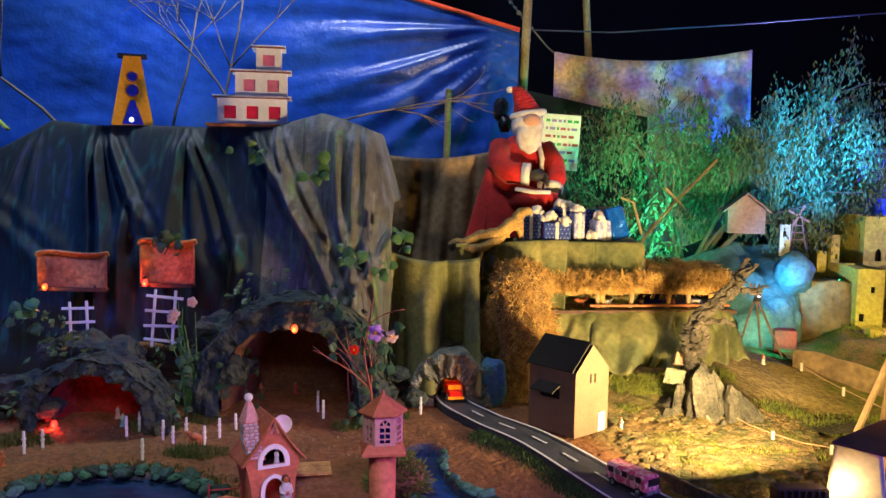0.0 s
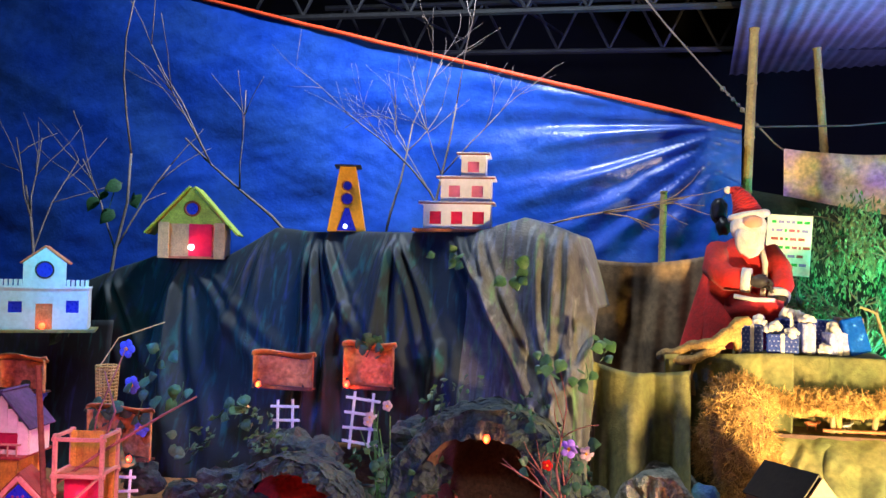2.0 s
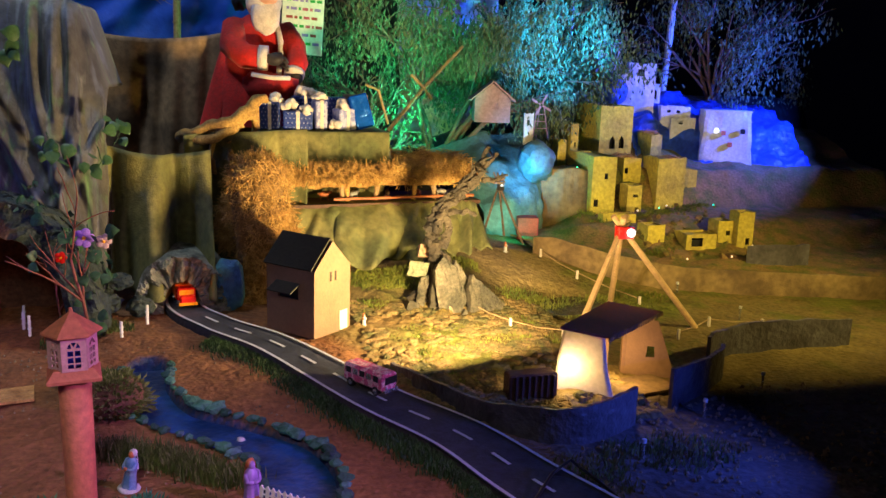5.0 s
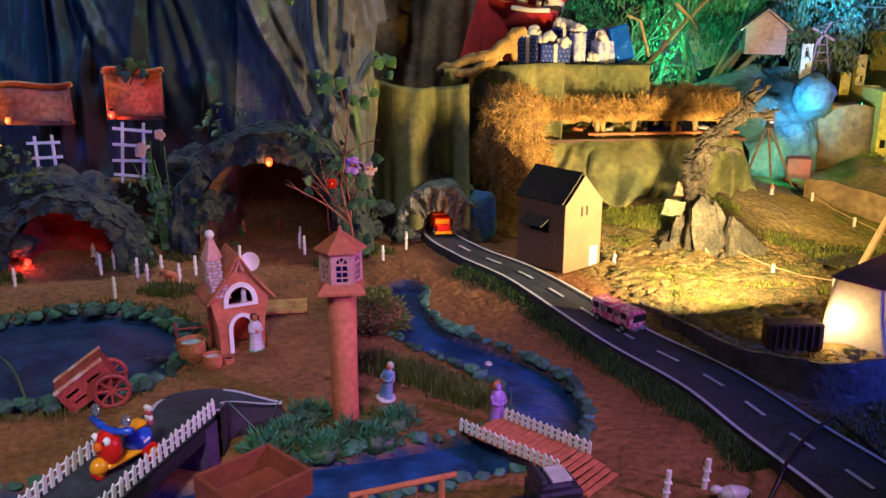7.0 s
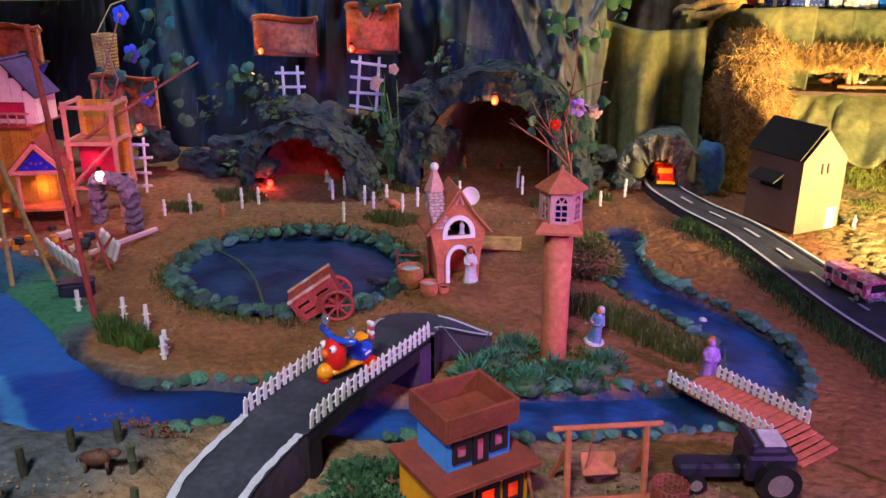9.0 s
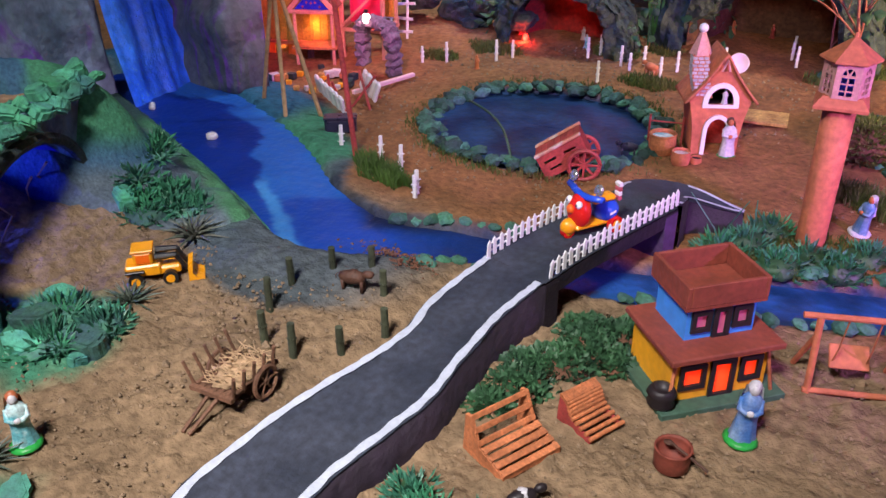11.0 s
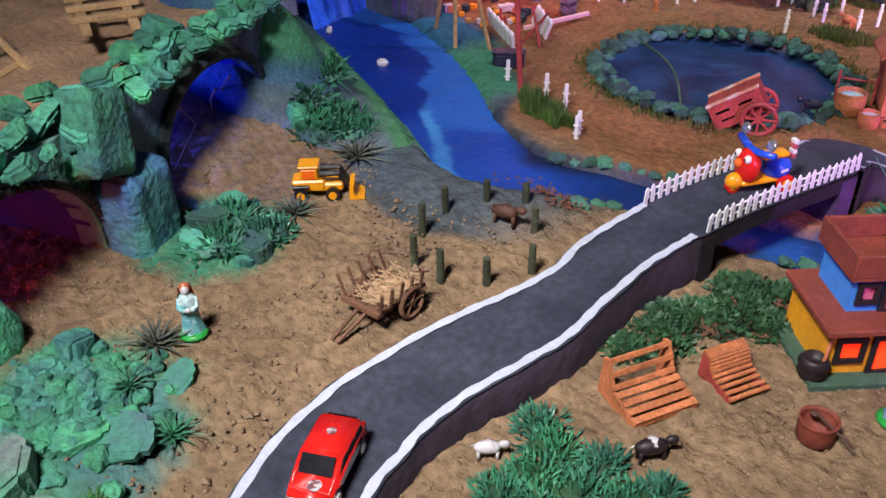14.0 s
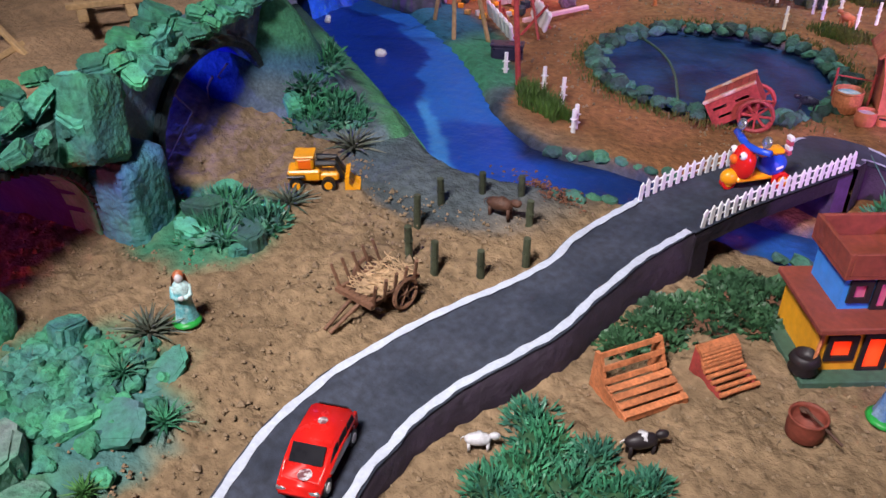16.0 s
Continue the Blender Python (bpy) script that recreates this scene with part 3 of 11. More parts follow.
    me.polygons.foreach_set("use_smooth", [True] * len(me.polygons))
    tagged(new("ground", me), "bare brown earth and sand of the miniature landscape", "ground", kind="structure")


build_ground()


def ribbon(name, line, width, lift, mats, label, category, parent=None, kind="structure", depth=0.0, rough_edge=0.0):
    """A strip that follows a line over the ground; depth gives it side walls."""
    w = np.broadcast_to(width, len(line))
    jit = np.array([rough_edge * noise.noise(Vector((p[0] * 23, p[1] * 23, 1))) for p in line])
    a, b = sides(line, w / 2 + jit), sides(line, -w / 2 + jit)
    zz = np.array([lift(p) for p in line]) if callable(lift) else base(line[:, 0], line[:, 1]) + lift
    v, f = [], []
    for i in range(len(line)):
        v += [(*a[i], zz[i]), (*b[i], zz[i])]
        if depth:
            low = float(base(*line[i, :2])) - depth
            v += [(*a[i], low), (*b[i], low)]
    k = 4 if depth else 2
    for i in range(len(line) - 1):
        o, q = i * k, (i + 1) * k
        f.append((o, o + 1, q + 1, q))
        if depth:
            f += [(o + 2, o, q, q + 2), (o + 1, o + 3, q + 3, q + 1)]
    return mass(name, v, f, mats, label, category, kind, True, parent)


down = int(np.argmax(RIVER_LINE[:, 0] > -0.56))

def upper_river():
    """The painted upper stream: deep blue with a lighter far side, a pale stroke at the bend and a dark end."""
    line = RIVER_LINE[:down + 1]
    run = np.linspace(0, len(line) - 1, 190)
    line = np.stack([np.interp(run, np.arange(len(line)), line[:, k]) for k in range(3)], -1)
    v, f, col = [], [], []
    nw = 44
    for i, p in enumerate(line):
        for j in range(nw + 1):
            w = 2 * j / nw - 1
            q = sides(line[max(0, i - 1):i + 2], w * (p[2] / 2 + 0.02))[min(i, 1)]
            v.append((q[0], q[1], 0.002 - 0.0185 * float(ss(-0.75, -0.56, p[0])) + 0.0012 * noise.noise(Vector((q[0] * 30, q[1] * 30, 2)))))
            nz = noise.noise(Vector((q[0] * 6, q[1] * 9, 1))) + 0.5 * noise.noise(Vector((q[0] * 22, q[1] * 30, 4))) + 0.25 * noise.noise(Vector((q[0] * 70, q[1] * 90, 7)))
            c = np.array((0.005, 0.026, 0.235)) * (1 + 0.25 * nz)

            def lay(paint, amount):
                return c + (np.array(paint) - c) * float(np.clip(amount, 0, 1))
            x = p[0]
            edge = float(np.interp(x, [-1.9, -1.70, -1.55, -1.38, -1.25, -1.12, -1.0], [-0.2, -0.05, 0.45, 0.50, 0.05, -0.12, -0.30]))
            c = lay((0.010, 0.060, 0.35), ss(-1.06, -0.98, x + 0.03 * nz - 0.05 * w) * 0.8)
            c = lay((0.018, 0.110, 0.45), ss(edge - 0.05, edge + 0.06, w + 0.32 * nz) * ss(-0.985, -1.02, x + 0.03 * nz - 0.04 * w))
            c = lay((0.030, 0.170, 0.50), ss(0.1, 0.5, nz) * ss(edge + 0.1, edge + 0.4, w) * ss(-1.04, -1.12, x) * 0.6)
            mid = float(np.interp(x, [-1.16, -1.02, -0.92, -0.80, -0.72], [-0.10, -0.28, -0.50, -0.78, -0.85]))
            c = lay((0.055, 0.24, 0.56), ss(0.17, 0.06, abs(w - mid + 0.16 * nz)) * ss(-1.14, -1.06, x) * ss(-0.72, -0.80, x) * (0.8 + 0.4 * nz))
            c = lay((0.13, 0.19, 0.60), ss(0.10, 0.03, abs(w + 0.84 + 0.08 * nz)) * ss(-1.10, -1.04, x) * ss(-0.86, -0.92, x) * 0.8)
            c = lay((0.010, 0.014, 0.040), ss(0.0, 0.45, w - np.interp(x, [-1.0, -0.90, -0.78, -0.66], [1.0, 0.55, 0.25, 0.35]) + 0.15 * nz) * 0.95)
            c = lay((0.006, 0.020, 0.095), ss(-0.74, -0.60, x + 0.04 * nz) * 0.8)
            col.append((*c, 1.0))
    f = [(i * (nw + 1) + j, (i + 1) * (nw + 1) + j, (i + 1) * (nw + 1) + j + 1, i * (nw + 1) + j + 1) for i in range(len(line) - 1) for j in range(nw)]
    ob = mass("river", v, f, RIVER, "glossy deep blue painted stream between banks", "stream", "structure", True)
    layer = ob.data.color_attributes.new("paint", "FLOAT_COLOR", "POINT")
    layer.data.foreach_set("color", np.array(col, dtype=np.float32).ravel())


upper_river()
ribbon("river", RIVER_LINE[down:], RIVER_LINE[down:, 2] + 0.03, -0.0165, STREAM, "dark blue still water of the lower stream", "stream")
b = B()
b.sheet(lambda u, v: (POND_AT[0] + POND_R[0] * 1.05 * v * math.cos(u * math.tau), POND_AT[1] + POND_R[1] * 1.05 * v * math.sin(u * math.tau),
                      0.004 + 0.002 * noise.noise(Vector((u * 9, v * 5, 0)))), 40, 8)
solo("pond_water", b, POND, "dark blue still water of the round pond", "pond", kind="structure", smooth=True)
b = B()
b.tube([(-1.015 + 0.284 * t + 0.02 * math.sin(t * 3.1), 1.867 - 0.273 * t + 0.012 * math.sin(t * 3.1), 0.012 + 0.014 * math.sin(t * 3.1)) for t in np.linspace(0, 1, 14)], 0.0032, n=6)
solo("hose", b, GREEN_P, "thin dark water hose lying in the pond", "hose", smooth=True)


# ---- roads ----
def deck(p):
    """Height of the raised road."""
    y = p[1]
    return 0.035 + 0.035 * ss(0.3, 0.95, y) + 0.018 * ss(0.95, 1.22, y) - 0.026 * ss(1.42, 1.56, y) - 0.020 * ss(-0.34, -0.2, p[0]) * ss(1.4, 1.5, y)


ROAD_EDGES = spline([(-0.22, -0.02, -0.09, 0.06), (-0.36, 0.20, -0.235, 0.265), (-0.447, 0.328, -0.320, 0.385), (-0.492, 0.425, -0.360, 0.470), (-0.511, 0.510, -0.378, 0.545), (-0.510, 0.620, -0.380, 0.612),
                     (-0.496, 0.720, -0.367, 0.705), (-0.480, 0.800, -0.362, 0.770), (-0.472, 0.865, -0.370, 0.862), (-0.487, 0.975, -0.379, 0.960), (-0.484, 1.045, -0.373, 1.050), (-0.478, 1.085, -0.366, 1.085)], 8)
ROAD_LINE = (ROAD_EDGES[:, :2] + ROAD_EDGES[:, 2:]) / 2
BRIDGE_LINE = spline([(-0.422, 1.085), (-0.400, 1.19), (-0.375, 1.30), (-0.348, 1.42)], 10)
END_LINE = spline([(-0.348, 1.42), (-0.350, 1.485), (-0.310, 1.528), (-0.213, 1.548)], 6)
ROAD_W = 0.120
ROAD_WD = np.hypot(*(ROAD_EDGES[:, 2:] - ROAD_EDGES[:, :2]).T) + 0.006
road = ribbon("road", ROAD_LINE, ROAD_WD, deck, ASPHALT, "dark grey model road with white edge lines, raised on a bank", "road", rough_edge=0.004)
end_w = np.interp(np.linspace(0, 3, len(END_LINE)), [0, 1, 2, 3], [ROAD_W, 0.122, 0.075, 0.014])
ribbon("road_end", END_LINE, end_w, deck, ASPHALT, "dark tapering end of the model road beyond the bridge", "road")
for nm, line, w in (("road_bank", ROAD_LINE, ROAD_WD + 0.002), ("road_bank", END_LINE, end_w + 0.002)):
    ribbon(nm, line, w, lambda p: deck(p) - 0.004, ROADSIDE, "purple-black card side wall under the model road", "road bank", depth=0.03, rough_edge=0.004 if line is ROAD_LINE else 0)
for s in (1, -1):
    edge_line = sides(ROAD_LINE, s * (ROAD_WD / 2 - 0.008) + np.array([0.004 * noise.noise(Vector((p[0] * 23, p[1] * 23, 1))) for p in ROAD_LINE]))
    edge_line = np.c_[edge_line, np.zeros(len(edge_line))]
    ribbon("edge_line", edge_line[4:-1], 0.0115 + 0.0018 * np.sin(np.arange(len(edge_line[4:-1])) * 1.7), lambda p: deck(p) + 0.002, WHITE, "hand-painted white road edge line", "", parent=road, rough_edge=0.002)
    e2 = np.c_[sides(END_LINE, s * (end_w / 2 - 0.004)), np.zeros(len(END_LINE))]
    ribbon("edge_line", e2, 0.007, lambda p: deck(p) + 0.002, WHITE, "", "", parent=road)


def build_bridge():
    br = thing("bridge", Matrix(), "dark model road bridge with white picket railings over the stream", "bridge")
    ribbon("deck", BRIDGE_LINE, ROAD_W, deck, ASPHALT, "", "", parent=br, kind="")
    v, f = [], []
    # slab with plain side faces and an open underside
    n = len(BRIDGE_LINE)
    for s in (1, -1):
        for i, p in enumerate(sides(BRIDGE_LINE, s * (ROAD_W / 2 + 0.001))):
            z = deck(BRIDGE_LINE[i]) - 0.002
            v += [(p[0], p[1], z), (p[0], p[1], z - 0.026)]
    for o in (0, 2 * n):
        f += [(o + 2 * i, o + 2 * i + 1, o + 2 * i + 3, o + 2 * i + 2) for i in range(n - 1)]
    f += [(2 * i + 1, 2 * n + 2 * i + 1, 2 * n + 2 * i + 3, 2 * i + 3) for i in range(n - 1)]
    mass("span", v, f, ROADSIDE, "", "", "", False, br)
    for k, ln in ((0, 0.03), (-1, 0.035)):
        p, q = BRIDGE_LINE[k], BRIDGE_LINE[1 if k == 0 else -2]
        d = Vector((q[0] - p[0], q[1] - p[1], 0)).normalized()
        c = Vector((p[0], p[1], 0)) + d * ln / 2
        b = B().box((c.x, c.y, deck(p) / 2 - 0.022), (ln, ROAD_W + 0.0035, deck(p) + 0.030), Matrix.Rotation(math.atan2(d.y, d.x), 3, "Z"))
        # Violet light on the far abutment is put into its card colour.
        part("abutment", b, VIOLET_CARD if k else ROADSIDE, br)
    for s, y1 in ((1, 1.288), (-1, 1.412)):
        e = sides(BRIDGE_LINE, s * (ROAD_W / 2 - 0.006))
        ys = np.linspace(1.09, y1, 14)
        picket_fence(br, [Vector((np.interp(y, e[:, 1], e[:, 0]), y, deck((-0.4, y)))) for y in ys], 0.0150, 0.031)


def picket_fence(parent, pts, gap, high, name="railing"):
    """White toy pickets with pointed tops along a line, with two rails."""
    seg = [(q - p).length for p, q in zip(pts, pts[1:])]
    total = sum(seg)
    rail = part(name, B().tube([p + Vector((0, 0, high * 0.32)) for p in pts], 0.0018, n=4).tube([p + Vector((0, 0, high * 0.72)) for p in pts], 0.0018, n=4), PLASTIC_W, parent, "white plastic picket railing")
    d = (pts[-1] - pts[0]).normalized()
    m3 = Matrix.Rotation(math.atan2(d.y, d.x), 4, "Z")
    me = mesh_of("picket", B().prism([(-0.0036, 0), (0.0036, 0), (0.0036, high * 0.82), (0, high), (-0.0036, high * 0.82)], 0.0022), PLASTIC_W)
    k = int(total / gap)
    for i in range(k + 1):
        s = i * total / k
        j = 0
        while j < len(seg) - 1 and s > seg[j]:
            s -= seg[j]
            j += 1
        p = pts[j].lerp(pts[j + 1], min(1, s / seg[j]))
        part("picket", me, None, rail, m=Matrix.Translation(p) @ m3 @ pose(0, -0.003, 0.001, random.uniform(-3, 3), random.uniform(-4, 4), 0))


build_bridge()
ROAD2_LINE = spline([(0.03, 3.0), (0.015, 2.66), (0.115, 2.46), (0.27, 2.285), (0.475, 1.965), (0.62, 1.76), (0.70, 1.55), (0.78, 1.35), (0.86, 1.1)], 8)
road_w = np.interp(np.arange(len(ROAD2_LINE)), [0, 16, 24, 32, 40, 64], [0.10, 0.105, 0.115, 0.135, 0.155, 0.19])
road2 = ribbon("road_2", ROAD2_LINE, road_w, 0.018, ASPHALT, "grey model road with a dashed centre line out of a tunnel", "road")
ribbon("road_2_bank", ROAD2_LINE, road_w + 0.002, 0.014, ROADSIDE, "dark card edge below the model road", "road bank", depth=0.02)
for s in (1, -1):
    ribbon("edge_line", np.c_[sides(ROAD2_LINE, s * (road_w / 2 - 0.006)), np.zeros(len(ROAD2_LINE))], 0.008, 0.021, WHITE, "", "", parent=road2)
dash_run = np.r_[0, np.cumsum(np.linalg.norm(np.diff(ROAD2_LINE, axis=0), axis=1))]
for k in range(3, 15):
    s0 = 0.12 + k * 0.13
    seg = np.array([[np.interp(s, dash_run, ROAD2_LINE[:, 0]), np.interp(s, dash_run, ROAD2_LINE[:, 1])] for s in np.linspace(s0, s0 + 0.06, 4)])
    ribbon("dash", seg, 0.008, 0.0215, WHITE, "", "", parent=road2)


# ---- rocks, caves and cliffs ----
def rock_meshes(mats, count, flat=0.7, jit=0.35, sub=2):
    return [mesh_of("stone", B().ball((0, 0, 0), (1, 0.85, flat), sub, jit, seed=k), mats) for k in range(count)]


STONES = rock_meshes(STONE_G, 5, 0.55)
STONES_D = rock_meshes(MOSSY, 6, 0.6, 0.5)


def stone_row(name, pts, size, label, meshes=STONES):
    row = thing(name, Matrix(), label, "stone edging", kind="structure")
    for p in pts:
        s = size * random.uniform(0.6, 1.5)
        z = float(base(p[0], p[1])) + s * 0.25
        part("stone", random.choice(meshes), None, row, m=Matrix.LocRotScale((p[0] + random.uniform(-0.006, 0.006), p[1] + random.uniform(-0.006, 0.006), z), Euler((random.uniform(-0.3, 0.3), random.uniform(-0.3, 0.3), random.uniform(0, 6.3))), (s, s * random.uniform(0.7, 1), s)))


def spaced(line, gap):
    run = np.r_[0, np.cumsum(np.linalg.norm(np.diff(line, axis=0), axis=1))]
    return [(np.interp(s, run, line[:, 0]), np.interp(s, run, line[:, 1])) for s in np.arange(0, run[-1], gap)]


ring = [(POND_AT[0] + (POND_R[0] + 0.012) * math.cos(a), POND_AT[1] + (POND_R[1] + 0.012) * math.sin(a)) for a in np.arange(0, math.tau, 0.095)]
stone_row("pond_edging", [(x + random.gauss(0, 0.007), y + random.gauss(0, 0.007)) for x, y in ring], 0.020, "dark mossy green painted stones set round the pond", STONES_D)
ring = [(POND_AT[0] + (POND_R[0] - 0.012) * math.cos(a), POND_AT[1] + (POND_R[1] - 0.012) * math.sin(a)) for a in np.arange(0.3, math.tau, 0.17)]
stone_row("pond_edging", ring, 0.017, "smaller bluish painted stones inside the pond ring")
low = RIVER_LINE[RIVER_LINE[:, 0] > -0.72]
for s in (1, -1):
    stone_row("stream_edging", [p for p in spaced(sides(low, s * (low[:, 2] / 2 + 0.012)), 0.032) if not (-0.50 < p[0] < -0.30 and p[1] < 1.4)], 0.016, "green painted stones along the blue stream")


def cave(name, c, wide, high, deep, thick, mats, inside, label, turn=0, rough=0.35, fine=1.0):
    """A hollow mound with an arched mouth, its lining and its closed back."""
    th = thing(name, at(c[0], c[1], turn, -0.01), label, "cave")

    def shell(u, v):
        a = math.pi * u
        r = 1 + rough * (noise.noise(Vector((u * 7 + c[0] * 5, v * 3, c[1]))) + 0.5 * noise.noise(Vector((u * 19 * fine, v * 9, c[0])))) if v > 0.15 else 1 + 0.06 * noise.noise(Vector((u * 25 * fine, v * 9, c[0])))
        r += rough * 0.55 * (0.35 - abs(noise.noise(Vector((u * 26 * fine + c[0], v * 13, 4 + c[1]))))) * min(1, v * 6)
        t = thick * math.sin(min(1, v * 4) * math.pi / 2)
        lip = (1 - min(1, v * 8)) * (0.035 + 0.05 * noise.noise(Vector((u * 9, 3, c[0]))) + 0.03 * noise.noise(Vector((u * 24, 1, c[0]))))
        ww, hh = wide / 2 * (1 - lip) + t * (0.8 + 0.4 * abs(math.cos(a))) * r, high * (1 - lip) + t * r
        return (-ww * math.cos(a), -0.012 * (1 - min(1, v * 4)) + 0.0 + max(0, v - 0.2) * deep * 0.9 + 0.03 * noise.noise(Vector((u * 15, v * 11, 2))) + 0.012 * noise.noise(Vector((u * 40, v * 24, 7))), hh * math.sin(a) ** 0.8)
    part("mound", B().sheet(shell, 84, 30), mats, th)
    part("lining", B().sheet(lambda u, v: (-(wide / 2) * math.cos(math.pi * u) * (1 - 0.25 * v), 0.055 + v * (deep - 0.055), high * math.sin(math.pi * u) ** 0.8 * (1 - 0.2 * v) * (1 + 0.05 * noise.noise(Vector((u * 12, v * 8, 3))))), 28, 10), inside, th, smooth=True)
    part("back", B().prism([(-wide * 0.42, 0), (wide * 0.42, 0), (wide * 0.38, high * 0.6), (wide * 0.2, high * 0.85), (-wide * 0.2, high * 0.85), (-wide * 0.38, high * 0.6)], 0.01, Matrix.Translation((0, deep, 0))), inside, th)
    return th


cave("big_cave", (-0.470, 2.45), 0.43, 0.305, 0.30, 0.062, ROCK, EARTH, "big grey-green rock cave with a red bulb over its mouth")
cave("red_cave", (-1.0, 2.31), 0.325, 0.180, 0.15, 0.040, ROCK, RED_LIT, "small cave coloured red inside for the lamplight of a glowing red lamp")
# Black lining and back put the tunnel's shade into their colour.
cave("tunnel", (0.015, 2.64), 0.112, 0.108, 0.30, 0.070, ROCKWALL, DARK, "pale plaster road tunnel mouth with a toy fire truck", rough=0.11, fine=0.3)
b = B().box((0, 0, 0.07), (0.080, 0.055, 0.155), bev=0.018)
bmesh.ops.subdivide_edges(b.bm, edges=b.bm.edges[:], cuts=3, use_grid_fill=True)
for v in b.bm.verts:
    v.co += 0.010 * noise.noise_vector(v.co * 22) + 0.004 * noise.noise_vector(v.co * 70)
solo("boulder", b, FOAM_B, "dark blue painted boulder beside the tunnel", "rock", at(0.148, 2.66, -14), smooth=True)


def moss_rocks(name, spots, mats, label, n=None):
    th = thing(name, Matrix(), label, "rocks")
    for k, (x, y, z, s) in enumerate(spots):
        part("rock", B().ball((x, y, float(base(x, y)) + z), (s, s * random.uniform(0.6, 1), s * random.uniform(0.5, 0.9)), 3, 0.4, seed=k + len(spots)), mats, th, smooth=False)


moss_rocks("cave_rocks", [(-1.28 + 0.09 * k + random.uniform(-0.03, 0.03), 2.50 + random.uniform(-0.02, 0.1), random.uniform(0.02, 0.22), random.uniform(0.05, 0.09)) for k in range(8)]
           + [(-1.52 + 0.075 * k + random.uniform(-0.02, 0.02), 2.38 + random.uniform(-0.03, 0.06), random.uniform(0.0, 0.10), random.uniform(0.05, 0.085)) for k in range(6)]
           + [(-0.80 + 0.05 * k, 2.55 + random.uniform(-0.02, 0.08), random.uniform(0.02, 0.25), random.uniform(0.04, 0.075)) for k in range(4)]
           + [(-0.25 + 0.05 * k, 2.60, random.uniform(0.0, 0.12), random.uniform(0.03, 0.06)) for k in range(4)], ROCK, "dark grey-green crumpled rocks between the caves")


# ---- hanging cloths ----
def fold(x, z, k=1.0, pleat=1.0):
    """Depth of the folds of a hanging cloth."""
    w = x * 11 + 2.6 * noise.noise(Vector((x * 1.6, z * 0.8, 5)))
    return k * (0.012 * pleat * math.sin(w) + 0.006 * pleat * math.sin(w * 2.3 + 1.5 * noise.noise(Vector((x * 3, z * 1.2, 1)))) + 0.045 * noise.noise(Vector((x * 2, z * 1.3, 8))) + 0.010 * (0.3 - abs(noise.noise(Vector((x * 3.1, z * 2.6, 6))))) + 0.006 * noise.noise(Vector((x * 8, z * 2.5, 3))))


# lines of gathered cloth: from (x, z) to (x, z), width at both ends, depth
RIDGES = [((-1.79, 0.83), (-1.70, 0.25), 0.03, 0.13, 0.075), ((-1.75, 0.82), (-1.36, 0.50), 0.05, 0.13, 0.028), ((-2.11, 0.78), (-1.95, 0.5), 0.03, 0.10, 0.05),
          ((-1.22, 0.95), (-1.14, 0.30), 0.025, 0.075, 0.070), ((-1.19, 0.94), (-1.05, 0.68), 0.02, 0.05, 0.045), ((-1.06, 0.70), (-1.07, 0.30), 0.03, 0.07, 0.050),
          ((-0.93, 0.95), (-0.89, 0.45), 0.02, 0.11, 0.060), ((-0.92, 0.95), (-0.74, 0.56), 0.02, 0.06, 0.040), ((-0.94, 0.94), (-1.03, 0.56), 0.02, 0.07, 0.030),
          ((-0.69, 0.96), (-0.37, 0.38), 0.035, 0.07, 0.060), ((-0.60, 0.96), (-0.51, 0.66), 0.02, 0.06, 0.045), ((-0.39, 0.96), (-0.30, 0.42), 0.04, 0.06, 0.055),
          ((-0.33, 1.0), (-0.27, 0.45), 0.03, 0.05, 0.045), ((-0.23, 0.93), (-0.15, 0.55), 0.025, 0.05, 0.045), ((-0.18, 0.64), (-0.33, 0.33), 0.03, 0.06, 0.045), ((-0.70, 0.57), (-0.69, 0.3), 0.04, 0.09, 0.045), ((-1.42, 0.94), (-1.50, 0.60), 0.02, 0.08, 0.035)]


def gathers(x, z):
    """Depth of the bundles of folds that run down from the points where a cloth is pinned up."""
    d = 0.0
    for k, ((x0, z0), (x1, z1), w0, w1, amp) in enumerate(RIDGES):
        t = (z0 - z) / (z0 - z1)
        if -0.05 < t < 1.5:
            c = x0 + (x1 - x0) * t + 0.012 * math.sin(z * 9 + k)
            s = (x - c) / (w0 + (w1 - w0) * max(0, t))
            if abs(s) < 2.6:
                d += amp * math.exp(-s * s) * (0.62 + 0.38 * math.cos(s * 5.2 + k * 1.3)) * min(1, 0.25 + t * 4) * min(1, (1.5 - t) * 2)
    return d


def profile(x, pts):
    return float(np.interp(x, [p[0] for p in pts], [p[1] for p in pts]))


TOP = [(-3.2, 0.50), (-2.6, 0.62), (-2.25, 0.74), (-2.02, 0.82), (-1.87, 0.86), (-1.62, 0.84), (-1.40, 0.955), (-1.2, 0.945), (-0.9, 0.945), (-0.62, 0.95), (-0.45, 1.0), (-0.34, 0.965), (-0.27, 0.94), (-0.20, 0.70), (-0.08, 0.53), (0.02, 0.52)]


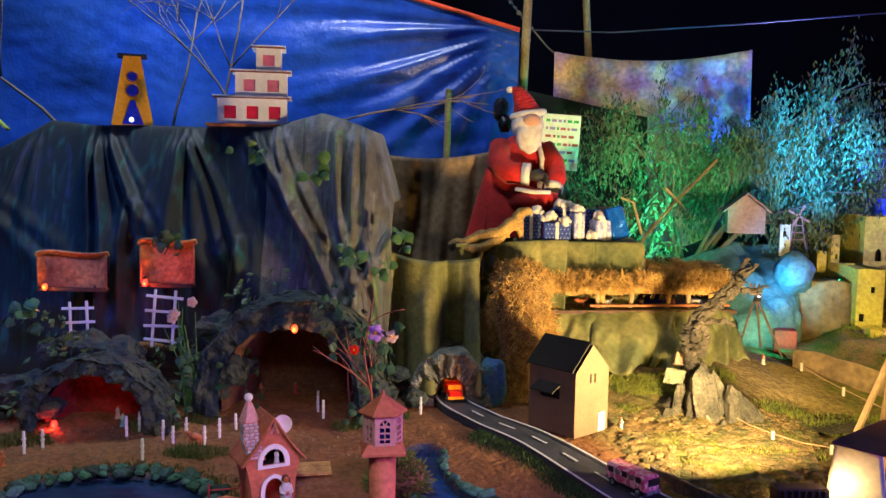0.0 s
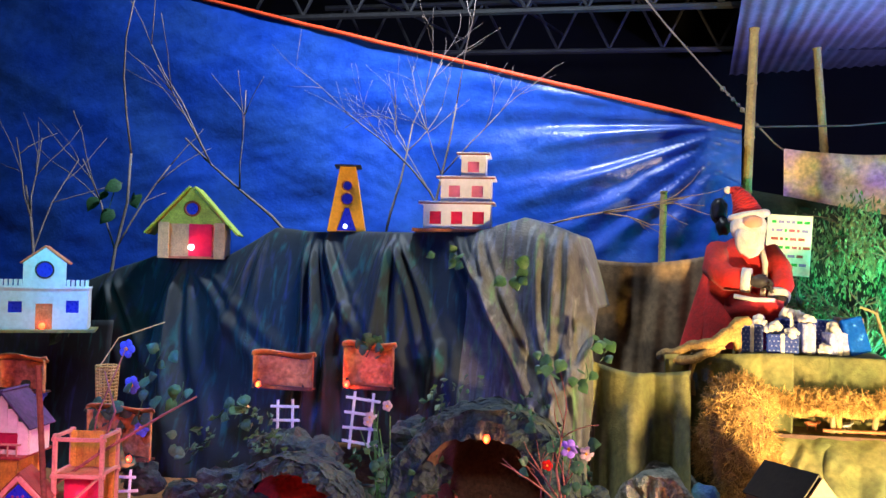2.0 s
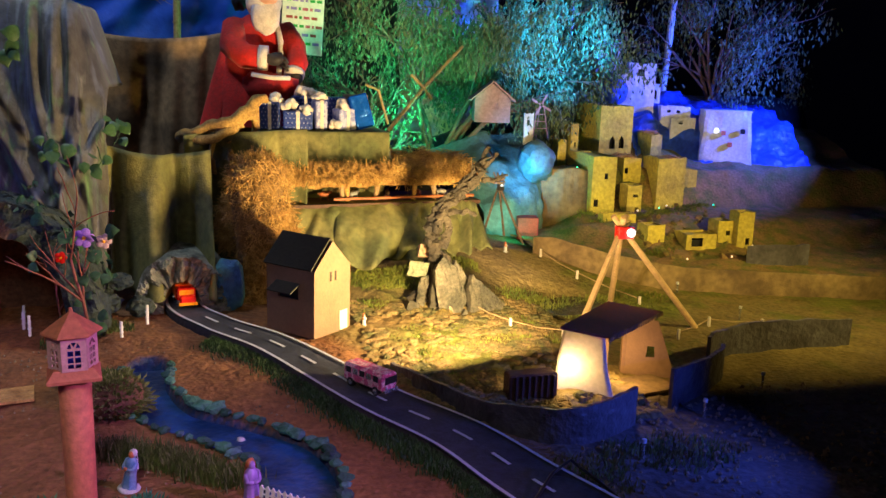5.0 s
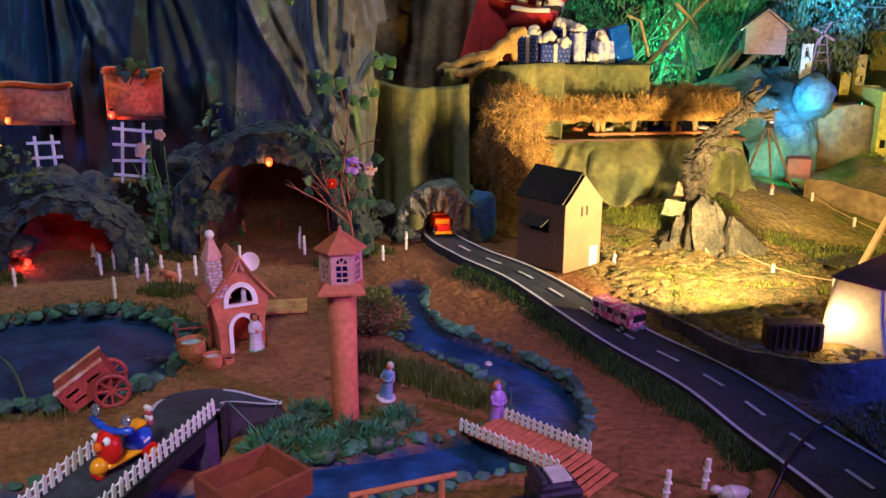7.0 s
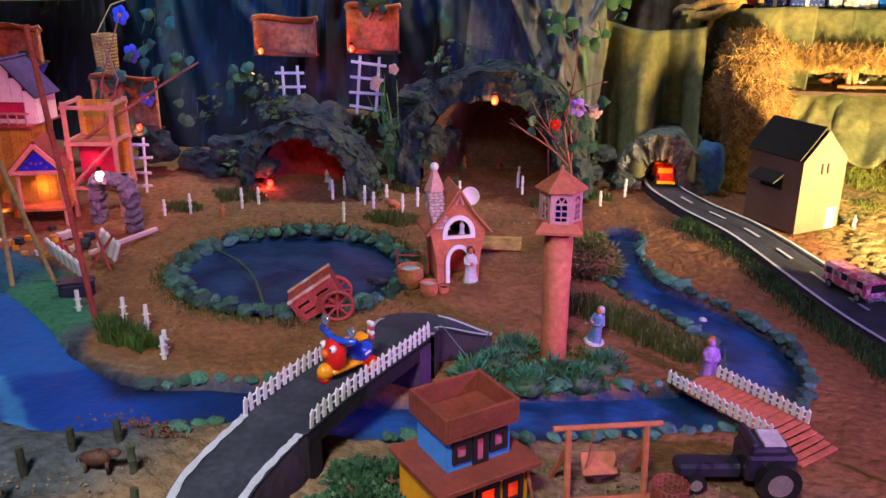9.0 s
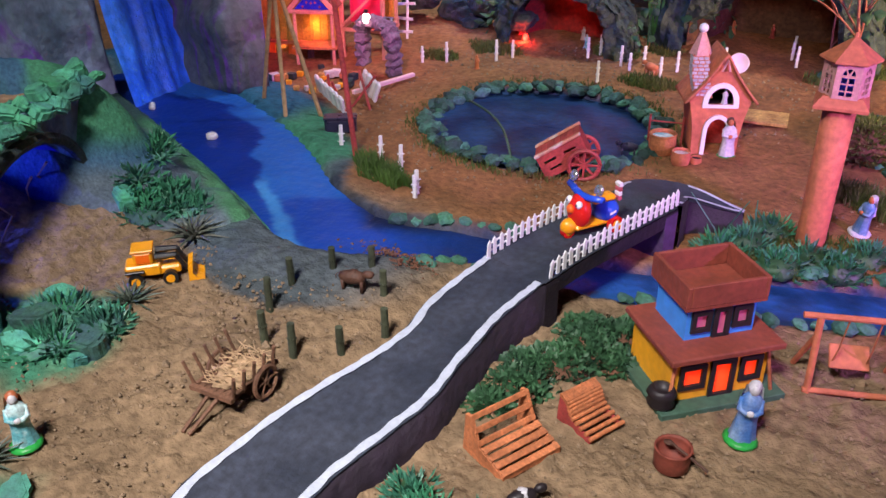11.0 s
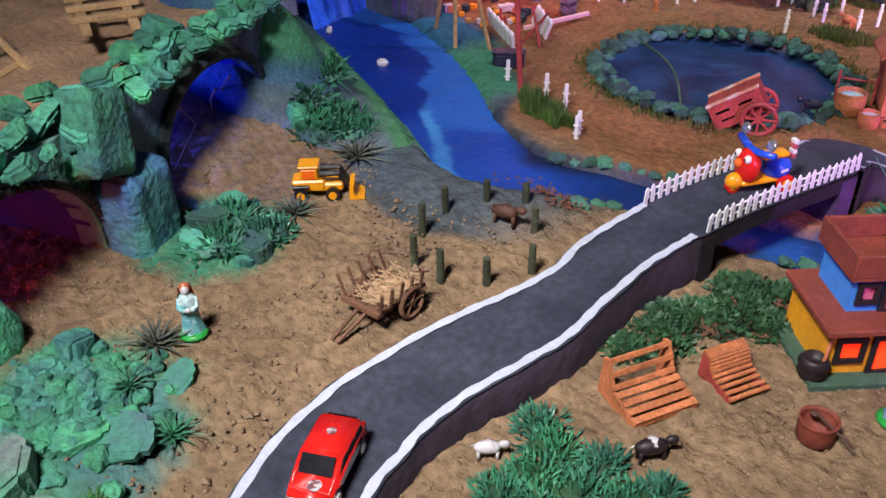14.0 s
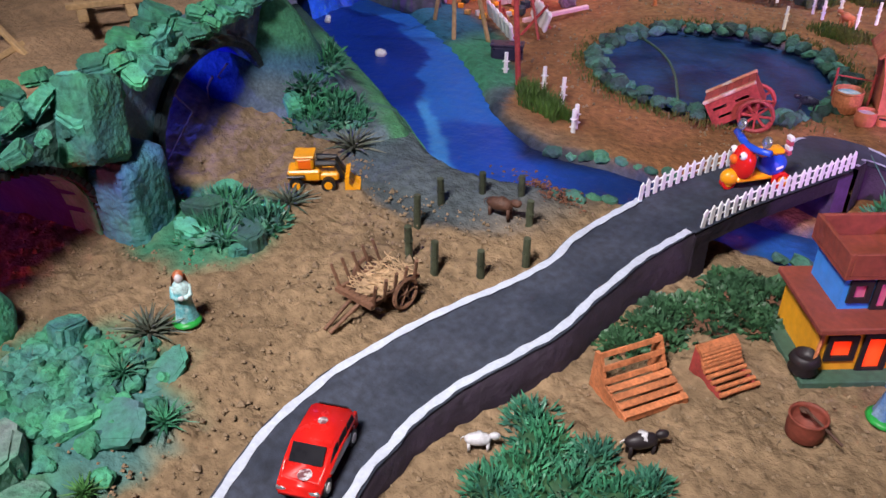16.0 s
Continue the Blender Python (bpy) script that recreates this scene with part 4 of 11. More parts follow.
def drape(x0, x1, lower=0.06, face=2.68, push=0.24):
    def fn(u, v):
        x = x0 + (x1 - x0) * u
        top = profile(x, TOP)
        if v < 0.12:
            return (x, 2.92 + (0.12 - v) * 3.0, top + 0.006 * noise.noise(Vector((x * 9, v * 30, 0))))
        t = (v - 0.12) / 0.88
        low = max(lower, *[c[2] * math.sqrt(max(0, 1 - ((x - c[0]) / c[1]) ** 2)) for c in ((-0.470, 0.27, 0.35), (-1.0, 0.21, 0.235))])
        z = top + (low - top) * t
        y = 2.92 - push * t ** 0.7 - (gathers(x, z) + fold(x + 0.10 * t * noise.noise(Vector((x, 0, 4))), z, 0.9, 0.3)) * min(1, t * 8 + 0.25)
        return (x + 0.03 * t * noise.noise(Vector((x * 3, z * 3, 9))), y, z)
    return fn


for nm, cuts, m_ in (("dark_drape", (-3.1, -2.1, -1.42, -0.95, -0.62), DRAPE), ("painted_drape", (-0.62, -0.40, -0.20), DRAPE_G)):
    t = thing(nm, Matrix(), "dark green cloth hung in folds as a mountain" if m_ is DRAPE else "grey-green painted cloth hung in folds beside the cave", "cloth")
    for x0, x1 in zip(cuts, cuts[1:]):
        ob = part("cloth_panel", B().sheet(drape(x0, x1 + 0.004), max(40, int((x1 - x0) * 170)), 110), m_, t, smooth=True)
        ob.modifiers.new("thick", "SOLIDIFY").thickness = 0.003


def cloth_sheet(name, p, q, top, low, amp, mats, label, nu=50, nv=26, sag=0.0, lean=0.0, freq=1.0):
    """A cloth hung between plan points p and q with folds."""
    p, q = Vector((*p, 0)), Vector((*q, 0))
    nrm = Vector((q.y - p.y, p.x - q.x, 0)).normalized()

    def fn(u, v):
        c = p.lerp(q, u)
        zt = (top[0] + (top[1] - top[0]) * u - sag * math.sin(math.pi * u)) if isinstance(top, tuple) else top
        zl = low[0] + (low[1] - low[0]) * u if isinstance(low, tuple) else low
        z = zt + (zl - zt) * v
        return c + nrm * (amp * fold(c.x * freq + c.y * freq, z * min(freq, 1.4), 1.0) * (0.3 + v) + lean * v) + Vector((0, 0, z))
    ob = solo(name, B().sheet(fn, nu, nv), mats, label, "cloth", smooth=True)
    mod = ob.modifiers.new("thick", "SOLIDIFY")
    mod.thickness = 0.003
    return ob


cloth_sheet("olive_cloth", (-0.20, 2.78), (0.10, 2.80), (0.53, 0.52), 0.1, 3.3, OLIVE, "olive cloth hanging over a ledge beside the tunnel", sag=0.02, lean=0.09, freq=3.2, nu=90)
cloth_sheet("brown_cloth", (-0.35, 3.45), (0.20, 3.45), (0.88, 0.90), 0.1, 2.2, BROWNCLOTH, "brown sackcloth hung behind the mountain", nu=80, nv=40, sag=0.03, freq=2.2)
cloth_sheet("church_cloth", (-3.2, 2.62), (-1.95, 2.72), (0.56, 0.60), 0.02, 1.0, DRAPE, "dark teal cloth below the model church", lean=0.1)


# ---- blue tarpaulin and what stands behind ----
def tarp(u, v):
    x = -4.6 + 4.88 * u
    top = 1.46 + 0.29 * (0.27 - x)
    low = 0.86 - 0.10 * (0.27 - x) * (1 - 0.12 * (0.27 - x))
    low = max(low, -0.1)
    z = top + (low - top) * v
    dx, dz = 0.30 - x, z - 1.47
    r, a = math.hypot(dx, dz), math.atan2(dz, dx)
    crease = 0.021 * math.exp(-r / 1.4) * (math.sin(a * 27 + 3 * noise.noise(Vector((a * 5, r * 0.7, 0)))) + 0.8 * noise.noise(Vector((a * 17, r * 1.1, 2)))) * min(1, r * 1.6)
    crease += 0.030 * noise.noise(Vector((x * 0.9 + z * 1.5, z * 1.6, 3))) + 0.013 * noise.noise(Vector((x * 2 + z * 3, z * 7 - x * 1.5, 5))) + 0.005 * noise.noise(Vector((x * 4 + z * 7, z * 19 - x * 3.5, 9)))
    across, along = x * 0.45 + z * 0.9, x * 0.9 - z * 0.45
    slack = min(1.0, r / 1.6)
    crease += slack * (0.034 * noise.noise(Vector((across * 2.4, along * 0.7, 7))) + 0.007 * noise.noise(Vector((across * 8, along * 1.2, 3))) - 0.004 * abs(noise.noise(Vector((across * 15, along * 2.2, 11)))))
    return (x, 3.92 + crease + 0.10 * math.sin(math.pi * u), z)


ob = solo("tarpaulin", B().sheet(tarp, 220, 90), TARP, "creased bright blue plastic tarpaulin with a red hem", "tarpaulin", smooth=True)
part("hem", B().tube([Vector(tarp(k / 40, 0)) + Vector((0, -0.01, 0)) for k in range(41)], 0.011, n=6), ROPE_R, ob, "orange-red rope hem", smooth=True)


def pole(name, p, q, r, mats, label, cat="pole"):
    p, q = Vector(p), Vector(q)
    b = B()
    n = max(3, int((q - p).length / 0.22))
    for k in range(n):
        a_, c_ = p.lerp(q, k / n), p.lerp(q, (k + 1) / n)
        b.cyl(a_, c_, r * (1.02 - 0.1 * k / n), r * (1.0 - 0.1 * (k + 1) / n), 10)
        b.cyl(c_ - (q - p).normalized() * r * 0.25, c_ + (q - p).normalized() * r * 0.2, r * 1.08, r * 1.08, 10)
    return solo(name, b, mats, label, cat, smooth=False)


pole("bamboo_pole", (0.265, 3.99, 0), (0.33, 3.99, 1.90), 0.022, BAMBOO, "upright bamboo pole holding the tarpaulin corner")
pole("bamboo_pole", (0.78, 4.5, 0), (0.64, 4.5, 1.93), 0.020, BAMBOO, "leaning bamboo pole behind the printed cloth")
pole("short_stick", (-0.055, 3.80, 0.0), (-0.035, 3.80, 1.17), 0.016, BAMBOO, "short cut bamboo stick in front of the tarpaulin", "stick")

PRINT = mat("faded_floral_print_cloth", (0.74, 0.48, 0.24), 0.85, 0.4, 7, 0.3, 120, col2=(0.38, 0.22, 0.60))
cloth_sheet("printed_cloth", (0.48, 4.32), (1.48, 4.36), (1.42, 1.45), (0.3, 0.3), 1.3, PRINT, "faded floral printed cloth hung as a backdrop", sag=0.05)
NET = mat("dark_green_net", (0.02, 0.03, 0.022), 0.9, 0.4, 12, 0.6, 140)
cloth_sheet("green_net", (-0.1, 4.15), (1.5, 4.42), (1.30, 1.0), 0.0, 0.8, NET, "dark green net cloth behind the doll", nu=60)


# ---- shared small makers ----
def leaf_mass(name, spots, size, mats, label, category, parent=None, aspect=0.35, droop=0.0, kind="", spread=1.0):
    """Many small folded leaves; spots are (place, outward direction)."""
    v, f = [], []
    for c, d in spots:
        d = Vector(d).normalized() if Vector(d).length > 1e-6 else Vector((0, 0, 1))
        d = (d + Vector((random.uniform(-1, 1), random.uniform(-1, 1), random.uniform(-1, 1))) * 0.5 * spread + Vector((0, 0, -droop))).normalized()
        side = d.cross(Vector((random.uniform(-1, 1), random.uniform(-1, 1), random.uniform(-0.2, 1)))).normalized()
        up = side.cross(d)
        s = size * random.uniform(0.6, 1.3)
        c = Vector(c)
        o = len(v)
        v += [tuple(c), tuple(c + d * s * 0.5 + side * s * aspect * 0.5 - up * s * 0.08), tuple(c + d * s), tuple(c + d * s * 0.5 - side * s * aspect * 0.5 - up * s * 0.08), tuple(c + d * s * 0.5 + up * s * 0.05)]
        f += [(o, o + 1, o + 4), (o + 1, o + 2, o + 4), (o + 2, o + 3, o + 4), (o + 3, o, o + 4)]
    return mass(name, v, f, mats, label, category, kind, False, parent)


def figure(name, m, h, slots, label, lean=0.0, wide=0.25):
    """A plain robed statuette in one mesh: base, folded robe, sleeves, veil and head."""
    b = B(2).lathe([(wide * 0.95 * h, 0), (wide * 1.0 * h, 0.03 * h), (wide * 0.8 * h, 0.07 * h)], n=14)

    def robe(u, v):
        z = 0.05 + 0.77 * v
        r = float(np.interp(z, [0.05, 0.2, 0.42, 0.55, 0.68, 0.76, 0.82], [0.74, 0.64, 0.54, 0.60, 0.64, 0.48, 0.24])) * wide
        a = u * math.tau
        r *= 1 + 0.09 * math.cos(7 * a + 2 * v) * (1 - v) + 0.05 * math.cos(3 * a)
        return (r * h * math.cos(a), 0.8 * r * h * math.sin(a), z * h)
    b.use(0).sheet(robe, 28, 12)
    for s in (-1, 1):
        b.tube([(s * wide * 0.46 * h, 0, 0.72 * h), (s * wide * 0.56 * h, -wide * 0.30 * h, 0.57 * h), (s * wide * 0.18 * h, -wide * 0.68 * h, 0.57 * h)], wide * 0.20 * h, wide * 0.15 * h, 8)
    b.use(1).ball((0, -wide * 0.66 * h, 0.58 * h), (wide * 0.22 * h, wide * 0.14 * h, 0.05 * h), 2, 0.2)
    b.ball((0, -0.012 * h, 0.875 * h), (0.072 * h, 0.075 * h, 0.095 * h), 2)
    b.use(3).ball((0, 0.028 * h, 0.895 * h), (0.092 * h, 0.085 * h, 0.110 * h), 2, 0.1)
    b.sheet(lambda u, v: ((0.10 + 0.05 * v) * h * math.cos(math.pi * u) * 1.1, (0.03 + 0.07 * v * math.sin(math.pi * u) + 0.05 * math.sin(math.pi * u)) * h, (0.90 - 0.36 * v) * h), 12, 6)
    return solo(name, b, slots, label, "figurine", m @ pose(0, 0, 0, 0, lean, 0), smooth=True)


def beast(name, m, ln, slots, label):
    """A plain toy animal shape in one mesh."""
    b = B(0).ball((0, 0, 0.42 * ln), (0.42 * ln, 0.20 * ln, 0.21 * ln), 2, 0.15)
    b.ball((0.46 * ln, 0, 0.55 * ln), (0.17 * ln, 0.11 * ln, 0.12 * ln), 2, 0.1)
    for sx in (-0.27, 0.27):
        for sy in (-0.1, 0.1):
            b.cyl((sx * ln, sy * ln, 0.36 * ln), (sx * ln, sy * ln, 0), 0.055 * ln, 0.045 * ln, 7)
    b.use(1).ball((0.02 * ln, 0.02 * ln, 0.46 * ln), (0.17 * ln, 0.205 * ln, 0.19 * ln), 2, 0.2)
    b.tube([(-0.42 * ln, 0, 0.5 * ln), (-0.5 * ln, 0.02 * ln, 0.42 * ln), (-0.5 * ln, 0.02 * ln, 0.28 * ln)], 0.02 * ln, 0.012 * ln, 5)
    return solo(name, b, slots, label, "toy animal", m, smooth=True)


def bulb(place, glass, watts, colour, label, hang=0.0, r=0.013):
    th = thing("lamp_bulb", Matrix.Translation(place), label, "light bulb")
    part("glass", B().lathe([(0.002, -1.5 * r), (0.7 * r, -1.2 * r), (r, -0.4 * r), (0.9 * r, 0.3 * r), (0.5 * r, 1.1 * r)], n=14), glass, th, smooth=True)
    part("cap", B().cyl((0, 0, 1.0 * r), (0, 0, 2.0 * r), 0.55 * r, n=10), BLACK_PL, th)
    if hang:
        part("wire", B().tube([(0, 0, 2 * r), (0.003, 0.005, 2 * r + hang / 2), (0, 0.01, 2 * r + hang)], 0.0015, n=5), BLACK_PL, th)
    bulb_lamp("bulb_light", Vector(place) + Vector((0, -r * 1.6, -r * 0.6)), watts, colour, r)


def wheel(parent, c, r, w, axis, tyre, rim, spokes=0):
    """A wheel with tyre and rim as parts; axis is a unit vector."""
    a = Vector(axis)
    t = part("wheel", B().cyl(Vector(c) - a * w / 2, Vector(c) + a * w / 2, r, n=18), tyre, parent)
    part("rim", B().cyl(Vector(c) - a * (w / 2 + 0.0012), Vector(c) + a * (w / 2 + 0.0012), r * 0.58, n=14), rim, t)
    return t


def spoked(parent, c, r, axis, mats, spokes=6, thick=0.005):
    """A wooden cart wheel: felly ring, hub and spokes."""
    q = Vector(axis).to_track_quat("Z", "Y")
    b = B().tube([Vector(c) + q @ Vector((r * math.cos(k * math.tau / 20), r * math.sin(k * math.tau / 20), 0)) for k in range(21)], thick, n=6)
    w = part("wheel", b, mats, parent)
    part("hub", B().cyl(Vector(c) - q @ Vector((0, 0, thick)), Vector(c) + q @ Vector((0, 0, thick)), r * 0.2, n=10), mats, w)
    for k in range(spokes):
        a = k * math.tau / spokes
        part("spoke", B().cyl(c, Vector(c) + q @ Vector((r * math.cos(a), r * math.sin(a), 0)), thick * 0.55, n=5), mats, w)


# ---- front village: road, houses, toys ----
DECAL = mat("grey_printed_decal", (0.55, 0.53, 0.55), 0.4, 0.3, 170, 0.0, 60, col2=(0.16, 0.06, 0.07), hard=0.05)


def red_car():
    m = Matrix.Translation((-0.408, 0.440, deck((-0.4, 0.43)) + 0.002)) @ pose(0, 0, 0, 1.5, 0, math.degrees(math.atan2(-0.11, 0.066)) + 0) @ Matrix.Scale(0.94, 4)
    c = thing("toy_car", m, "glossy red toy estate car parked on the model road", "toy car")
    b = B()
    L, W = 0.122, 0.050
    prof = [(-L / 2, 0.010), (-L / 2, 0.026), (-L / 2 + 0.006, 0.030), (-0.054, 0.034), (-0.047, 0.047), (0.012, 0.048), (0.032, 0.032), (0.052, 0.028), (L / 2, 0.021), (L / 2, 0.009)]
    b.prism(prof, W, Matrix.Translation((0, -W / 2, 0)))
    bmesh.ops.bevel(b.bm, geom=[e for e in b.bm.edges], offset=0.0035, segments=2, affect="EDGES")
    part("body", b, RED_PL, c, smooth=True)
    part("windscreen", B().prism([(0.0145, 0.0462), (0.0310, 0.0330), (0.0322, 0.0338), (0.0155, 0.0472)], W * 0.78, Matrix.Translation((0.0012, -W * 0.39, 0.0010))), GLASS_D, c)
    part("rear_window", B().prism([(-0.0525, 0.036), (-0.0480, 0.0450), (-0.0490, 0.0456), (-0.0538, 0.0365)], W * 0.7, Matrix.Translation((-0.0012, -W * 0.35, 0))), GLASS_D, c)
    for s in (-1, 1):
        for x0, x1, x2, x3 in ((-0.046, -0.026, -0.026, -0.042), (-0.023, -0.003, -0.003, -0.023), (0.0, 0.024, 0.011, 0.0)):
            part("side_window", B().prism([(x0, 0.0325), (x1, 0.0325), (x2, 0.0430), (x3, 0.0430)], 0.0015, Matrix.Translation((0, s * (W / 2 + 0.0002) - 0.0007, 0))), GLASS_D, c)
        for x in (-0.038, 0.038):
            wheel(c, (x, s * (W / 2 - 0.003), 0.0105), 0.0105, 0.009, (0, 1, 0), BLACK_PL, PLASTIC_W)
        part("headlight", B().ball((L / 2 - 0.004, s * 0.019, 0.019), (0.003, 0.007, 0.004), 2), CHROME, c)
        part("side_decal", B().prism([(-0.03, 0.014), (0.022, 0.014), (0.028, 0.020), (-0.01, 0.025), (-0.034, 0.022)], 0.0008, Matrix.Translation((0, s * (W / 2 + 0.0004) - 0.0004, 0))), CERAMIC, c, "pale printed side graphic")
    part("bonnet_decal", B().lathe([(0.0085, 0), (0.0085, 0.0006), (0.008, 0.0007)], (0.044, 0.004, 0.0305), n=9), DECAL, c, "pale printed bonnet graphic", m=pose(0, 0, 0, 0, 0, 0))
    part("roof_decal", B().lathe([(0.006, 0), (0.006, 0.0006)], (-0.020, 0, 0.0482), n=7), DECAL, c, "pale printed roof graphic")


red_car()


def loader():
    L = thing("toy_loader", at(-0.925, 0.815, 49, -0.002), "yellow toy wheel loader with black arms on the sand", "toy loader")
    b = B().box((-0.022, 0, 0.026), (0.055, 0.036, 0.020), bev=0.003).box((0.018, 0, 0.022), (0.035, 0.030, 0.014), bev=0.003)
    part("body", b, YEL_PL, L)
    part("cab", B().box((-0.020, 0, 0.047), (0.030, 0.032, 0.022), bev=0.003).box((-0.020, 0, 0.060), (0.034, 0.036, 0.004), bev=0.001), YEL_PL, L)
    for s in (-1, 1):
        part("cab_window", B().box((-0.020, s * 0.0163, 0.047), (0.020, 0.001, 0.014)), ORA_PL, L)
        part("arm", B().tube([(-0.002, s * 0.012, 0.047), (0.030, s * 0.012, 0.047), (0.045, s * 0.012, 0.020)], 0.006, 0.004, 6), BLACK_PL, L)
        for x in (-0.035, 0.018):
            wheel(L, (x, s * 0.020, 0.012), 0.012, 0.010, (0, 1, 0), BLACK_PL, YEL_PL)
        part("fender", B().box((-0.035, s * 0.019, 0.027), (0.030, 0.010, 0.004), bev=0.001), BLACK_PL, L)
    part("bucket", B().prism([(0.045, 0.002), (0.070, 0.002), (0.058, 0.006), (0.052, 0.014), (0.054, 0.030), (0.046, 0.026)], 0.046, Matrix.Translation((0, -0.023, 0))), YEL_PL, L)


loader()


WOOD_C = mat("worn_brown_wood", (0.17, 0.085, 0.05), 0.7, 0.35, 30, 0.5, 140, rnd=0.2)


def hay_cart():
    c = thing("hay_cart", at(-0.612, 0.685, 97, 0.0) @ Matrix.Scale(0.83, 4), "dark wooden model bullock cart loaded with straw", "cart")
    for k in range(6):
        part("floor_plank", B().box((0.005, -0.03 + k * 0.012, 0.030), (0.105, 0.0105, 0.004)), WOOD_C, c)
    for s in (-1, 1):
        part("side_rail", B().box((0.005, s * 0.037, 0.034), (0.115, 0.006, 0.007), bev=0.001), WOOD_C, c)
        for k in range(5):
            part("stake", B().cyl((-0.046 + k * 0.024, s * 0.037, 0.03), (-0.052 + k * 0.024, s * 0.050, 0.078), 0.0030, n=6), WOOD_C, c)
        spoked(c, (0.018, s * 0.047, 0.026), 0.026, (0, 1, 0), WOOD_C, 6, 0.0042)
        part("shaft", B().cyl((-0.04, s * 0.010, 0.030), (-0.115, s * 0.006, 0.004), 0.0035, n=6), WOOD_C, c)
    part("axle", B().cyl((0.018, -0.048, 0.026), (0.018, 0.048, 0.026), 0.004, n=6), WOOD_C, c)
    part("crossbar", B().box((-0.052, 0, 0.034), (0.008, 0.082, 0.008)), WOOD_C, c)
    spots = []
    b = B()
    for k in range(170):
        p = Vector((-0.03 + 0.021 * random.randrange(5) + random.uniform(-0.006, 0.006), random.uniform(-0.03, 0.03), random.uniform(0.036, 0.050)))
        d = Vector((random.uniform(-0.35, 0.35), random.uniform(-1, 1), random.uniform(-0.25, 0.25))).normalized() * random.uniform(0.007, 0.014)
        b.cyl(p - d, p + d, 0.0009, n=3)
    b.ball((0.012, 0, 0.034), (0.048, 0.032, 0.008), 2, 0.3)
    part("straw_load", b, STRAW_P, c, "pale loose straw")


hay_cart()
for k, (x, y, h, t) in enumerate([(-0.66, 0.785, 0.052, 3), (-0.715, 0.85, 0.05, -4), (-0.735, 0.92, 0.05, 5), (-0.705, 0.985, 0.048, 2), (-0.66, 1.03, 0.046, -5), (-0.60, 0.985, 0.05, 3), (-0.535, 0.905, 0.054, -2), (-0.56, 0.835, 0.05, 2), (-0.61, 0.79, 0.05, -3)]):
    b = B().cyl((0, 0, -0.01), (0, 0, h), 0.0062, 0.0056, 10).cyl((0, 0, h * 0.5), (0, 0, h * 0.54), 0.0068, n=10)
    solo("bamboo_post", b, BAMBOO_G, "short dark green bamboo post in a ring round a toy pig", "post", at(x, y) @ pose(0, 0, 0, t, t * 0.7, 0), group="ring of bamboo posts")
beast("toy_pig", at(-0.645, 0.965, 20), 0.058, [WOOD_D, WOOD_D], "plain brown toy pig figure inside bamboo posts")
beast("toy_sheep", at(-0.335, 0.605, 45), 0.040, [CERAMIC, CERAMIC], "plain white toy sheep figure on the sand")
beast("toy_cow", at(-0.205, 0.735, 55), 0.050, [BLACK_P, CERAMIC], "plain black and white toy cow figure on the sand")
figure("statuette", at(-0.733, 0.462, 62, 0.004), 0.080, [CER_T, CERAMIC, CER_G, CER_O], "turquoise robed plaster statuette on a green base", wide=0.25)
figure("statuette", at(-0.038, 0.992, 20), 0.093, [CER_B, CERAMIC, CER_G, CERAMIC], "blue robed plaster statuette with a pale veil", lean=4, wide=0.24)
figure("statuette", at(0.186, 1.560, 30), 0.094, [CER_P, CER_P, CER_G, CER_O], "violet robed plaster statuette beside the footbridge")
figure("statuette", at(-0.350, 1.872, 30), 0.092, [CERAMIC, CER_O, CER_G, WOOD_D], "white robed plaster statuette on a green base at the red house")
figure("statuette", at(-0.034, 1.668, -40), 0.084, [CER_B, CER_O, CERAMIC, CERAMIC], "blue robed plaster statuette with a white veil behind the lighthouse", lean=10)


def slat_bench(m, w, label, slats_back, slats_seat, mats):
    """A stepped slatted model stand with triangular end boards."""
    t = thing("slatted_stand", m, label, "slatted stand")
    for s in (-1, 1):
        part("end_board", B().prism([(-0.042, 0), (0.048, 0), (0.048, 0.012), (-0.006, 0.026), (-0.024, 0.068), (-0.036, 0.066)], 0.005, Matrix.Translation((0, s * w / 2 - 0.0025, 0))), mats, t)
    for k in range(slats_back):
        q = k / max(1, slats_back - 1)
        part("slat", B().box((-0.007 - 0.016 * (q if k < slats_back - 1 else 1.05), 0, 0.032 + 0.034 * q), (0.0035, w + 0.004, 0.0085), Matrix.Rotation(radians(-23), 3, "Y"), bev=0.0008), mats, t)
    for k in range(slats_seat):
        q = k / max(1, slats_seat - 1)
        part("slat", B().box((0.004 + 0.040 * q, 0, 0.0265 - 0.011 * q), (0.0105, w + 0.004, 0.0035), Matrix.Rotation(radians(14), 3, "Y"), bev=0.0008), mats, t)
    part("front_slat", B().box((0.046, 0, 0.008), (0.0035, w + 0.004, 0.010), bev=0.0008), mats, t)


slat_bench(at(-0.2675, 0.814, -20) @ Matrix.Scale(0.88, 4), 0.098, "orange stained slatted wooden stand on the sand", 3, 4, WOOD_O)


